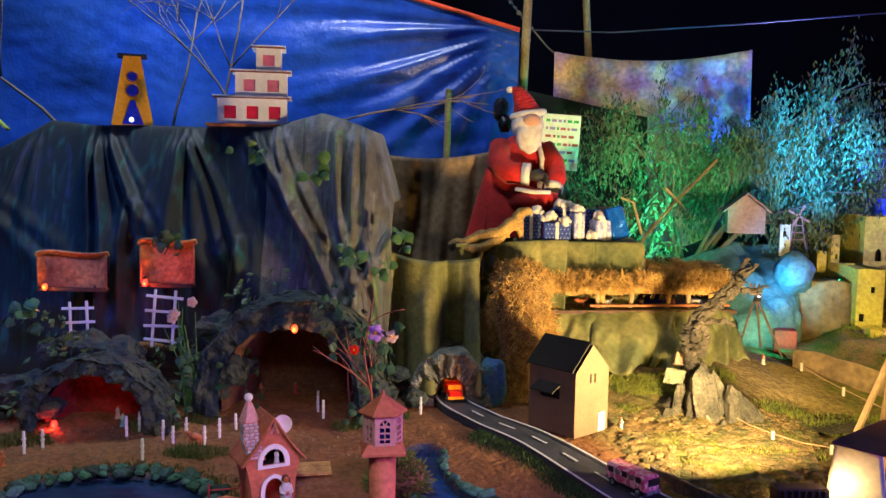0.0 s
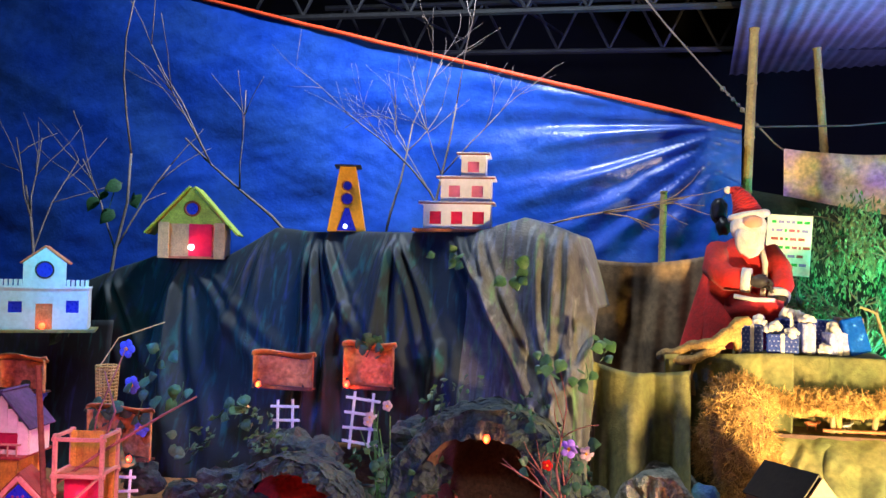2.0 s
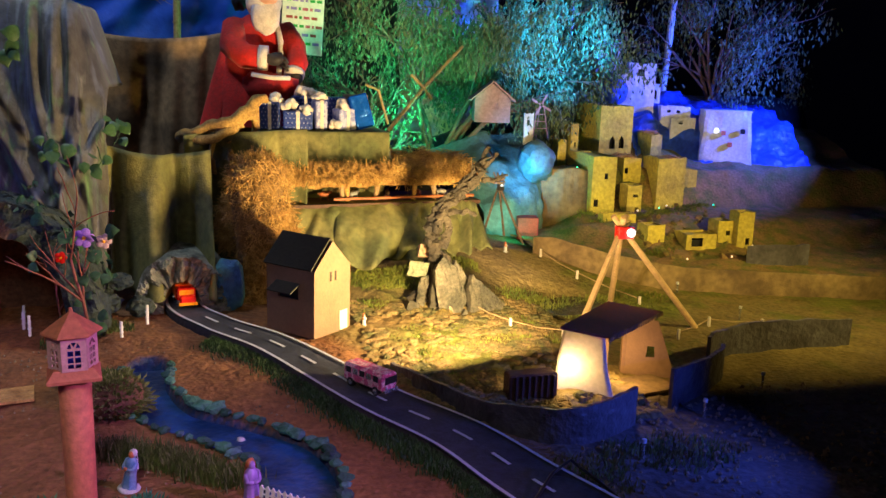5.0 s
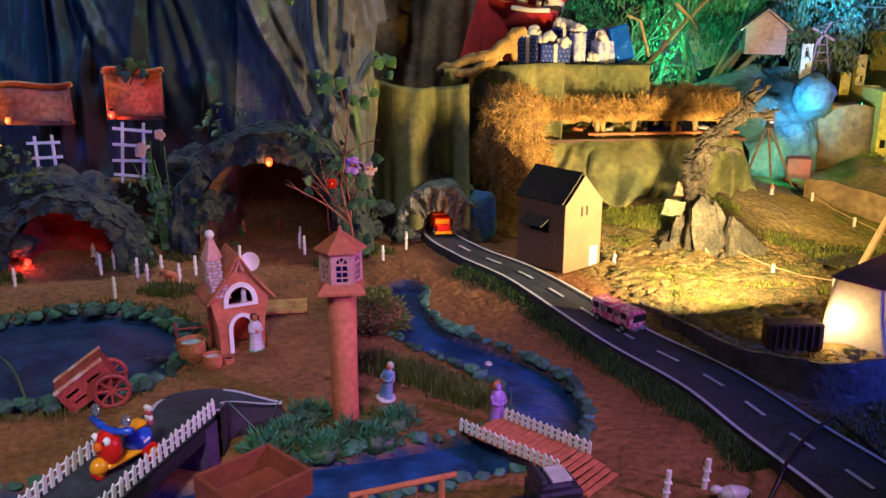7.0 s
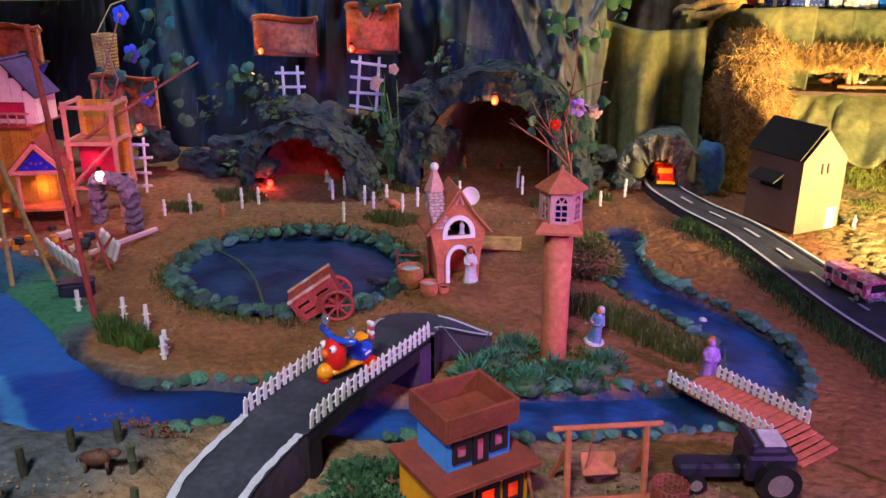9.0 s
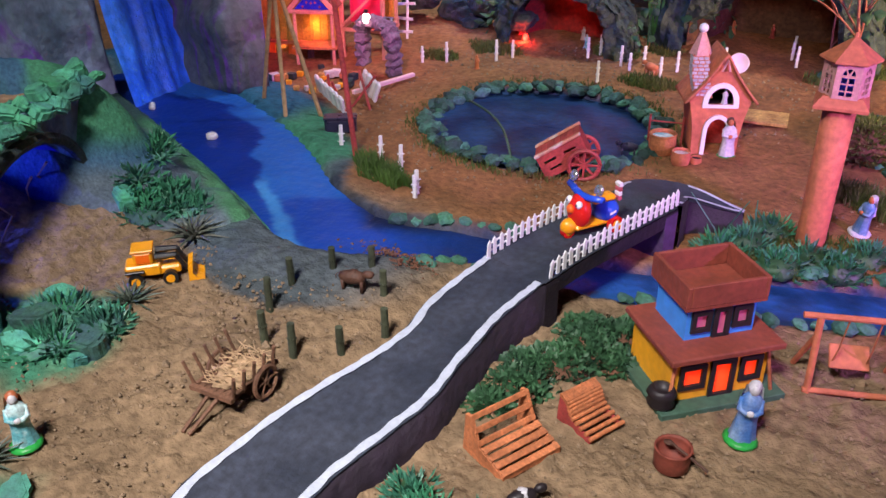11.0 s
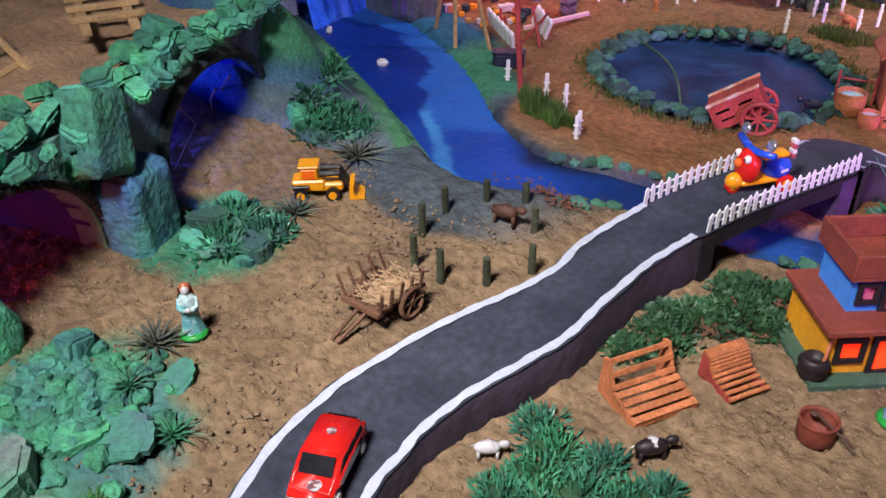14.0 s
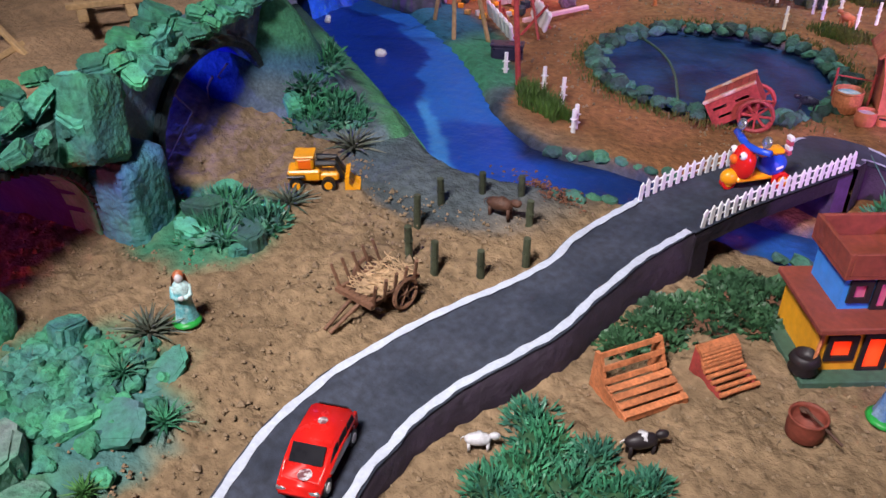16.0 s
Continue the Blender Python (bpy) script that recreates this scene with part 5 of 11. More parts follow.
def stick_ramp():
    t = thing("stick_shelter", at(-0.2085, 0.915, -20) @ Matrix.Scale(0.82, 4), "small reddish shelter roofed with round sticks", "stick shelter")
    w = 0.064
    for s in (-1, 1):
        part("end_board", B().prism([(-0.038, 0), (0.036, 0), (0.036, 0.008), (-0.004, 0.018), (-0.022, 0.050), (-0.034, 0.050)], 0.005, Matrix.Translation((0, s * w / 2 - 0.0025, 0))), WOOD_R, t)
    line = [(-0.030, 0.052), (-0.016, 0.044), (-0.003, 0.023), (0.038, 0.011)]
    run = spline(line, 4)
    for x, z in run[::1]:
        part("stick", B().cyl((x, -w / 2 - 0.004, z), (x, w / 2 + 0.004, z), 0.0036, n=7), WOOD_O, t)
    part("front_slat", B().box((0.034, 0, 0.005), (0.004, w, 0.007)), WOOD_O, t)


stick_ramp()


def cooking_pot():
    t = thing("clay_pot", at(-0.092, 0.899) @ Matrix.Scale(0.74, 4), "small brown clay pot with a wooden spoon across it", "pot")
    part("bowl", B().lathe([(0.025, 0), (0.029, 0.004), (0.030, 0.024), (0.0295, 0.036), (0.031, 0.039), (0.031, 0.042), (0.028, 0.0425), (0.027, 0.036), (0.027, 0.012), (0.001, 0.010)], n=22), TERRA_D, t, smooth=True)
    part("spoon", B().cyl((-0.01, 0.01, 0.040), (0.062, -0.012, 0.030), 0.0025, n=6).ball((-0.012, 0.011, 0.037), (0.009, 0.007, 0.003), 2), WOOD_D, t)


cooking_pot()


def two_storey_house():
    h = thing("model_house", at(-0.131, 1.089, 49), "two-storey blue and yellow model house with brown flat roofs", "model house")
    part("base_board", B().box((0, 0, 0.003), (0.182, 0.152, 0.010), bev=0.001), GREEN_P, h)

    def storey(z, w, d, hh, paint, wins, pane, x_off, y_off):
        m = Matrix.Translation((x_off, y_off, z))
        part("front_wall", B().panel(w, hh, 0.004, wins, m @ Matrix.Translation((0, -d / 2, 0))), paint, h)
        part("back_wall", B().box((x_off, y_off + d / 2 - 0.002, z + hh / 2), (w, 0.004, hh)), paint, h)
        for s in (-1, 1):
            part("side_wall", B().box((x_off + s * (w / 2 - 0.002), y_off, z + hh / 2), (0.004, d - 0.009, hh)), paint, h)
        for x0, a, x1, c in wins:
            win = part("window" if a > 0.005 else "door", B().box((x_off + (x0 + x1) / 2, y_off - d / 2 + 0.003, z + (a + c) / 2), (x1 - x0, 0.001, c - a)), pane, h)
            fr = B()
            k = 0.0065
            for cx, cz, sx, sz in (((x0 + x1) / 2, a, x1 - x0 + k, k), ((x0 + x1) / 2, c, x1 - x0 + k, k), (x0, (a + c) / 2, k, c - a - k), (x1, (a + c) / 2, k, c - a - k)):
                if cz - sz / 2 > -0.004:
                    fr.box((x_off + cx, y_off - d / 2 - 0.0015, z + cz), (sx, 0.004, sz))
            part("frame", fr, BLACK_P, win)
    storey(0.008, 0.140, 0.112, 0.069, YELLOW_P, [(-0.056, 0.020, -0.024, 0.052), (-0.011, 0.0, 0.019, 0.054), (0.032, 0.020, 0.058, 0.052)], WINDOW_O, 0.0, 0.004)
    part("eave_slab", B().box((0, 0.0, 0.0815), (0.164, 0.138, 0.009), bev=0.0015), TERRA_D, h)
    storey(0.086, 0.100, 0.080, 0.050, BLUE_P, [(-0.040, 0.014, -0.018, 0.040), (-0.008, 0.0, 0.010, 0.042), (0.020, 0.014, 0.041, 0.040)], WINDOW_P, 0.005, 0.012)
    part("roof_slab", B().box((0.005, 0.012, 0.1385), (0.116, 0.098, 0.005)), TERRA_D, h)
    for s in (-1, 1):
        part("parapet", B().box((0.005 + s * 0.0555, 0.012, 0.1565), (0.006, 0.099, 0.031), bev=0.001), TERRA_D, h)
        part("parapet", B().box((0.005, 0.012 + s * 0.0465, 0.1565), (0.1045, 0.006, 0.031), bev=0.001), TERRA_D, h)
    for s in (-1, 1):
        part("strut", B().cyl((s * 0.076, -0.062, 0.008), (s * 0.066, -0.052, 0.078), 0.0025, n=6), WOOD_O, h)
    bulb_lamp("house_light", h.matrix_world @ Vector((0, 0.01, 0.045)), 0.35, (1.0, 0.25, 0.06), 0.006)
    bulb_lamp("house_light", h.matrix_world @ Vector((0.005, 0.025, 0.110)), 0.10, (1.0, 0.45, 0.4), 0.006)


two_storey_house()
m = at(-0.144, 0.992)
b = B().lathe([(0.014, 0), (0.019, 0.006), (0.015, 0.014), (0.020, 0.020), (0.016, 0.028), (0.012, 0.030), (0.011, 0.02), (0.001, 0.02)], n=16)
solo("clay_pot", b, BLACK_P, "small dark double-bellied clay pot beside the model house", "pot", m @ Matrix.Translation((0, 0, 0.008)), smooth=True)


def swing():
    t = thing("model_swing", at(0.052, 1.172, 24), "reddish wooden model swing with a plank seat", "swing")
    hw, hh = 0.056, 0.115
    part("top_beam", B().cyl((-hw - 0.022, 0, hh), (hw + 0.022, 0, hh), 0.0045, n=8), TERRA, t)
    for s in (-1, 1):
        part("leg", B().cyl((s * hw, -0.012, 0), (s * hw, 0, hh), 0.0048, n=8), TERRA, t)
        part("leg", B().cyl((s * (hw + 0.006), 0.055, 0), (s * hw, 0.001, hh * 0.72), 0.004, n=8), TERRA, t)
        part("rope", B().tube([(s * 0.020, 0, hh), (s * 0.021, 0.012, hh / 2), (s * 0.022, 0.022, 0.032)], 0.0012, n=5), WOOD_O, t)
    part("ground_beam", B().cyl((-hw - 0.006, -0.012, 0.004), (hw + 0.008, -0.012, 0.004), 0.0042, n=8), TERRA, t)
    part("seat", B().box((0, 0.028, 0.036), (0.052, 0.034, 0.004), Matrix.Rotation(radians(48), 3, "X"), bev=0.001), TERRA, t)


swing()
b = B()
for k in range(20):
    a = k * math.tau / 20
    b.cyl((0.029 * math.cos(a), 0.029 * math.sin(a), 0), (0.033 * math.cos(a), 0.033 * math.sin(a), 0.052), 0.0026, n=5)
for k in range(9):
    z = 0.003 + k * 0.0058
    b.tube([((0.029 + 0.004 * z / 0.052 + 0.001 * (-1) ** (i + k)) * math.cos(i * math.tau / 20), (0.029 + 0.004 * z / 0.052 + 0.001 * (-1) ** (i + k)) * math.sin(i * math.tau / 20), z) for i in range(21)], 0.0024, n=4)
b.cyl((0, 0, 0.0), (0, 0, 0.004), 0.029, n=18)
solo("wicker_basket", b, TERRA_D, "small round reddish wicker basket on the sand", "basket", at(0.143, 1.175) @ Matrix.Scale(0.76, 4))


def tractor():
    t = thing("toy_tractor", at(0.252, 1.268, 18) @ Matrix.Scale(0.86, 4), "dark navy toy tractor with silver wheel rims", "toy tractor")
    part("bonnet", B().box((-0.075, 0, 0.036), (0.110, 0.040, 0.026), bev=0.006), DARKBLUE_PL, t)
    part("body", B().box((0.020, 0, 0.052), (0.085, 0.075, 0.050), bev=0.006), DARKBLUE_PL, t)
    part("backrest", B().box((0.012, 0.0, 0.082), (0.060, 0.070, 0.014), bev=0.004).box((-0.012, 0, 0.094), (0.014, 0.074, 0.014), bev=0.004), DARKBLUE_PL, t)
    part("load_bed", B().box((0.026, 0, 0.0905), (0.036, 0.048, 0.004)), CERAMIC, t, "pale worn inner panel")
    for s in (-1, 1):
        wheel(t, (0.028, s * 0.048, 0.036), 0.036, 0.020, (0, 1, 0), BLACK_PL, CHROME)
        wheel(t, (-0.10, s * 0.026, 0.018), 0.018, 0.012, (0, 1, 0), BLACK_PL, CHROME)
        part("vent", B().box((0.010, s * 0.0378, 0.062), (0.010, 0.001, 0.006)), CHROME, t)


tractor()


def footbridge():
    a, c = Vector((0.1665, 1.523, 0)), Vector((0.354, 1.369, 0))
    d = (c - a).normalized()
    t = thing("footbridge", Matrix(), "reddish plank footbridge with white picket railings over the stream", "footbridge")
    n = Vector((-d.y, d.x, 0))
    ln = (c - a).length
    z = 0.022
    q = Matrix.Rotation(math.atan2(d.y, d.x), 3, "Z")
    me = mesh_of("plank", B().box((0, 0, 0), (0.0105, 0.092, 0.004), bev=0.0007), TERRA)
    k = int(ln / 0.0125)
    for i in range(k + 1):
        p = a + d * (i / k) * ln
        drop = 0.018 * max(0, (i / k - 0.7) / 0.3)
        part("plank", me, None, t, m=Matrix.LocRotScale((p.x, p.y, z - drop + random.uniform(-0.0006, 0.0006)), (q @ Matrix.Rotation(random.uniform(-0.03, 0.03), 3, "Z")).to_quaternion(), (1, random.uniform(0.93, 1.04), 1)))
    for s in (-1, 1):
        part("beam", B().cyl(a + n * s * 0.034 + Vector((0, 0, z - 0.006)), a + d * ln * 0.7 + n * s * 0.034 + Vector((0, 0, z - 0.006)), 0.004, n=6), WOOD_D, t)
    for s, f0, f1 in ((-1, -0.09, 0.77), (1, 0.05, 0.79)):
        picket_fence(t, [a + d * ln * f + n * s * 0.043 + Vector((0, 0, z)) for f in np.linspace(f0, f1, 6)], 0.0125, 0.026)


footbridge()


def lighthouse():
    t = thing("lighthouse", at(-0.098, 1.572, 4), "terracotta model lighthouse with a latticed lantern and hipped roof", "lighthouse")
    col = B().lathe([(0.0248, -0.01), (0.0248, 0.02), (0.0252, 0.12), (0.0262, 0.262)], n=32)
    part("column", col, TERRA, t, smooth=True)
    part("platform", B().lathe([(0.030, 0.258), (0.0585, 0.262), (0.0590, 0.267), (0.046, 0.279), (0.043, 0.282)], n=4, sx=1.0, sy=1.0), TERRA, t, "flared square platform", m=pose(0, 0, 0, 0, 0, 51))
    R_, H_ = 0.0385, 0.058
    side = [(R_ * math.cos(k * math.tau / 6 + 0.15), R_ * math.sin(k * math.tau / 6 + 0.15)) for k in range(6)]
    for k in range(6):
        (x0, y0), (x1, y1) = side[k], side[(k + 1) % 6]
        w = math.hypot(x1 - x0, y1 - y0)
        m_ = Matrix.Translation(((x0 + x1) / 2, (y0 + y1) / 2, 0.280)) @ Matrix.Rotation(math.atan2(y1 - y0, x1 - x0), 4, "Z")
        holes = [[(x - 0.0044, z), (x + 0.0044, z), (x + 0.0044, z + h), (x - 0.0044, z + h)] for x in (-0.0054, 0.0054) for z, h in ((0.005, 0.007), (0.014, 0.0095), (0.0255, 0.0095))]
        fan = [(0.0100 * math.cos(a), 0.0372 + 0.0125 * math.sin(a)) for a in np.linspace(0.06, math.pi - 0.06, 13)]
        for a0, a1 in ((0, 4), (4, 8), (8, 12)):
            seg = fan[a0:a1 + 1]
            mid = (sum(p[0] for p in seg) / 5, sum(p[1] for p in seg) / 5)
            holes.append([(mid[0] + (p[0] - mid[0]) * 0.84, mid[1] + (p[1] - mid[1]) * 0.9) for p in seg] + [(mid[0] * 0.38, 0.0372 + (mid[1] - 0.0372) * 0.30)])
        part("lantern_wall", B().cut([(-w / 2, 0), (w / 2, 0), (w / 2, H_), (-w / 2, H_)], holes, 0.0025, m_), LANTERN, t, "pale pink latticed lantern panel")
    # Added filler: dark blue stands for the shade in the see-through lantern.
    part("inner_core", B().lathe([(0.022, 0.281), (0.020, 0.334)], n=10), WINDOW_B, t, "dark blue filler for the shade seen through the lantern", smooth=True)
    part("roof", B().lathe([(0.044, 0.336), (0.0475, 0.338), (0.047, 0.341), (0.004, 0.372), (0.003, 0.378), (0.0015, 0.380)], n=6), TERRA, t, m=pose(0, 0, 0, 0, 0, 8.6))


LANTERN = mat("pale_pink_lantern_paint", (0.60, 0.32, 0.30), 0.6, 0.2, 25, 0.2, 110)
lighthouse()


def arched_house():
    t = thing("arched_house", at(-0.402, 1.908, 31), "terracotta model cottage with white arched doorway and leaning brick chimney", "model house")
    half = [(0.049, 0.0), (0.050, 0.04), (0.054, 0.075), (0.061, 0.108), (0.068, 0.130)]
    swoop = [(0.078, 0.121), (0.060, 0.142), (0.042, 0.164), (0.024, 0.190), (0.010, 0.214), (0.0, 0.226)]
    door = [(0.021, 0.002), *[(0.021 * math.cos(a), 0.056 + 0.028 * math.sin(a)) for a in np.linspace(0, math.pi, 11)], (-0.021, 0.002)]
    win = [(0.027, 0.115), *[(0.027 * math.cos(a), 0.119 + 0.034 * math.sin(a)) for a in np.linspace(0, math.pi, 11)], (-0.027, 0.115)]
    gable = [*half, *[(x, z - 0.006) for x, z in swoop[2:]], *[(-x, z - 0.006) for x, z in reversed(swoop[2:-1])], *[(-x, z) for x, z in reversed(half)]]
    part("front_wall", B().cut(gable, [door, win], 0.006, Matrix.Translation((0, -0.048, 0))), TERRA, t)
    part("back_wall", B().prism(gable, 0.006, Matrix.Translation((0, 0.040, 0))), TERRA, t)
    for s in (-1, 1):
        part("side_wall", B().sheet(lambda u, v: (s * float(np.interp(v * 4, range(5), [p[0] for p in half])), -0.043 + 0.085 * u, float(np.interp(v * 4, range(5), [p[1] for p in half]))), 2, 12), TERRA, t, smooth=True).modifiers.new("thick", "SOLIDIFY").thickness = 0.005
        line = spline(swoop, 4)
        part("roof_slope", B().sheet(lambda u, v: (s * float(np.interp(u * (len(line) - 1), range(len(line)), line[:, 0])) + 0.0006 * math.sin(v * 40), -0.058 + 0.114 * v, float(np.interp(u * (len(line) - 1), range(len(line)), line[:, 1])) + 0.0012 * noise.noise(Vector((u * 9, v * 9, s)))), 22, 16), TERRA_L, t, "orange-brown swooping roof", smooth=True).modifiers.new("thick", "SOLIDIFY").thickness = 0.0055
    for nm, arc, w_, lab in (("door_arch", door, 0.009, "white arched door surround"), ("window_arch", win, 0.0085, "white half-round window surround")):
        cz = 0.056 if nm == "door_arch" else 0.117
        outer = [(x * (1 + w_ / 0.021), cz + (z - cz) * (1 + w_ / 0.030) if z > cz else z - (0.0 if nm == "door_arch" else w_ * 0.8)) for x, z in arc]
        if nm == "door_arch":
            part(nm, B().prism([*outer, *reversed(arc)], 0.006, Matrix.Translation((0, -0.0535, 0))), PLASTIC_W, t, lab)
        else:
            part(nm, B().cut(outer, [arc], 0.006, Matrix.Translation((0, -0.0535, 0))), PLASTIC_W, t, lab)
    part("finial_rod", B().tube([(-0.008, -0.058, 0.190), (0.0, -0.060, 0.216), (0.008, -0.058, 0.190)], 0.0026, n=6), LANTERN, t)
    part("floor", B().box((0, -0.004, 0.110), (0.116, 0.080, 0.004)), DARK, t)
    part("inner_wall", B().box((0, 0.014, 0.056), (0.098, 0.002, 0.105)), WOOD_R, t)
    chim = spline([(-0.036, 0.128), (-0.043, 0.155), (-0.050, 0.185), (-0.052, 0.222)], 5)
    b = B()
    rings = [[b.bm.verts.new((x + sx * (0.019 - 0.003 * i / len(chim)), -0.030 + sy * 0.016, z)) for sx, sy in ((-1, -1), (1, -1), (1, 1), (-1, 1))] for i, (x, z) in enumerate(chim)]
    for p, q in zip(rings, rings[1:]):
        for k in range(4):
            b.bm.faces.new((p[k], p[(k + 1) % 4], q[(k + 1) % 4], q[k]))
    b.bm.faces.new(rings[-1])
    part("chimney", b, TERRA, t, "leaning chimney set with pale grey bricks")
    for r in range(11):
        z = 0.136 + r * 0.0078
        x = float(np.interp(z, chim[:, 1], chim[:, 0]))
        for s in range(3):
            part("brick", B().box((x - 0.0115 + s * 0.0115 + (r % 2) * 0.003 - 0.0015, -0.0470, z), (0.0096, 0.0035, 0.0056), bev=0.0006), BRICK_G, t)
        for s in range(2):
            part("brick", B().box((x - 0.0190 + 0.002 * r / 11, -0.038 + s * 0.0125, z), (0.003, 0.0105, 0.0056), bev=0.0006), BRICK_G, t)
    part("chimney_cap", B().lathe([(0.024, 0.220), (0.022, 0.226), (0.009, 0.258), (0.005, 0.266)], (-0.052, -0.030, 0), n=6), LANTERN, t)
    part("ball_finial", B().ball((-0.052, -0.030, 0.2735), 0.0098, 3), PLASTIC_W, t, "white ball on the chimney cap", smooth=True)
    part("dish", B().lathe([(0.003, 0), (0.015, 0.003), (0.021, 0.009), (0.022, 0.009), (0.015, 0.001), (0.003, -0.002)], n=18), PLASTIC_W, t, "white dish behind the roof", smooth=True, m=pose(0.046, 0.020, 0.186, 80, 0, -25))
    bulb_lamp("cottage_light", t.matrix_world @ Vector((0, -0.01, 0.05)), 0.02, (1, 0.3, 0.3), 0.004)


TERRA_L = mat("orange_brown_roof_paint", (0.46, 0.15, 0.075), 0.65, 0.3, 16, 0.3, 120, col2=(0.34, 0.10, 0.06))
BRICK_G = mat("pale_grey_brick", (0.52, 0.50, 0.52), 0.7, 0.2, 40, 0.2, 110, rnd=0.2)
arched_house()
figure("small_figure", at(-0.402, 1.908, 31) @ Matrix.Translation((0.010, -0.040, 0.113)), 0.034, [CERAMIC] * 4, "tiny white plaster figure in the cottage window")


def barrel(m, r, h, mats, top, label, name="barrel"):
    t = thing(name, m, label, "barrel" if name == "barrel" else "pot")
    part("tub", B().lathe([(r * 0.78, 0), (r * 0.95, h * 0.3), (r, h * 0.6), (r * 0.95, h), (r * 0.86, h), (r * 0.86, h * 0.8), (0.001, h * 0.8)], n=18), mats, t, smooth=False)
    part("rim", B().tube([(r * 0.93 * math.cos(a), r * 0.93 * math.sin(a), h) for a in np.linspace(0, math.tau, 19)], r * 0.09, n=6), mats, t)
    part("content", B().cyl((0, 0, h * 0.8), (0, 0, h * 0.86), r * 0.82, n=16), top, t)


barrel(at(-0.475, 1.815, 0, 0.006), 0.030, 0.044, WOOD_O, CER_T, "orange wooden tub holding pale blue water")
barrel(at(-0.420, 1.785), 0.021, 0.032, TERRA, CERAMIC, "terracotta bucket with a pale inside", "bucket")
barrel(at(-0.392, 1.805), 0.012, 0.017, TERRA, DARK, "little terracotta pot on the ground", "bucket")
beast("toy_animal", at(-0.535, 1.775, 200), 0.05, [DARKBLUE_PL, DARKBLUE_PL], "plain dark violet toy animal lying by the pond")
b = B().cyl((0, 0, 0), (0, 0, 0.07), 0.0025, n=6).cyl((0.07, 0.02, 0), (0.07, 0.02, 0.07), 0.0025, n=6).cyl((0, 0, 0.055), (0.07, 0.02, 0.055), 0.0018, n=6)
solo("stick_rack", b, WOOD_R, "thin reddish stick rack behind the tub", "rack", at(-0.525, 1.86))


def red_cart():
    c = thing("red_cart", at(-0.598, 1.628, 27), "pink-red painted model cart tipped forward on its shafts", "cart")
    tilt = pose(0, 0, 0.012, 0, -33, 0)
    for s in (-1, 1):
        part("side_board", B().cut([(-0.054, 0.012), (0.050, 0.012), (0.054, 0.066), (-0.050, 0.066)], [[(-0.040, 0.044), (-0.012, 0.044), (-0.012, 0.050), (-0.040, 0.050)], [(0.006, 0.044), (0.034, 0.044), (0.034, 0.050), (0.006, 0.050)], [(-0.036, 0.026), (-0.010, 0.026), (-0.010, 0.031), (-0.036, 0.031)]], 0.004, Matrix.Translation((0, s * 0.030 - 0.002, 0))), WOOD_R, c, m=tilt)
        part("top_rail", B().box((0.002, s * 0.031, 0.068), (0.108, 0.009, 0.006), bev=0.001), CART_RIM, c, "pale worn top rail", m=tilt)
        part("shaft", B().cyl((-0.050, s * 0.020, 0.018), (-0.095, s * 0.018, 0.012), 0.003, n=6), WOOD_R, c, m=tilt)
        spoked(c, (0.022, s * 0.042, 0.034), 0.032, (0, 1, 0), WOOD_R, 8, 0.0048)
    part("floor", B().box((0, 0, 0.014), (0.100, 0.056, 0.004)), WOOD_R, c, m=tilt)
    for k in range(7):
        part("cover_board", B().box((-0.044 + k * 0.0152, 0, 0.066), (0.0142, 0.060, 0.003)), WOOD_R, c, m=tilt)
    part("end_board", B().box((0.050, 0, 0.040), (0.004, 0.056, 0.052)), WOOD_R, c, m=tilt)
    part("end_board", B().box((-0.050, 0, 0.040), (0.004, 0.056, 0.052)), WOOD_R, c, m=tilt)


CART_RIM = mat("worn_pale_cart_rim", (0.50, 0.22, 0.14), 0.7, 0.4, 30, 0.3, 120, col2=(0.55, 0.48, 0.45), hard=0.06)
red_cart()


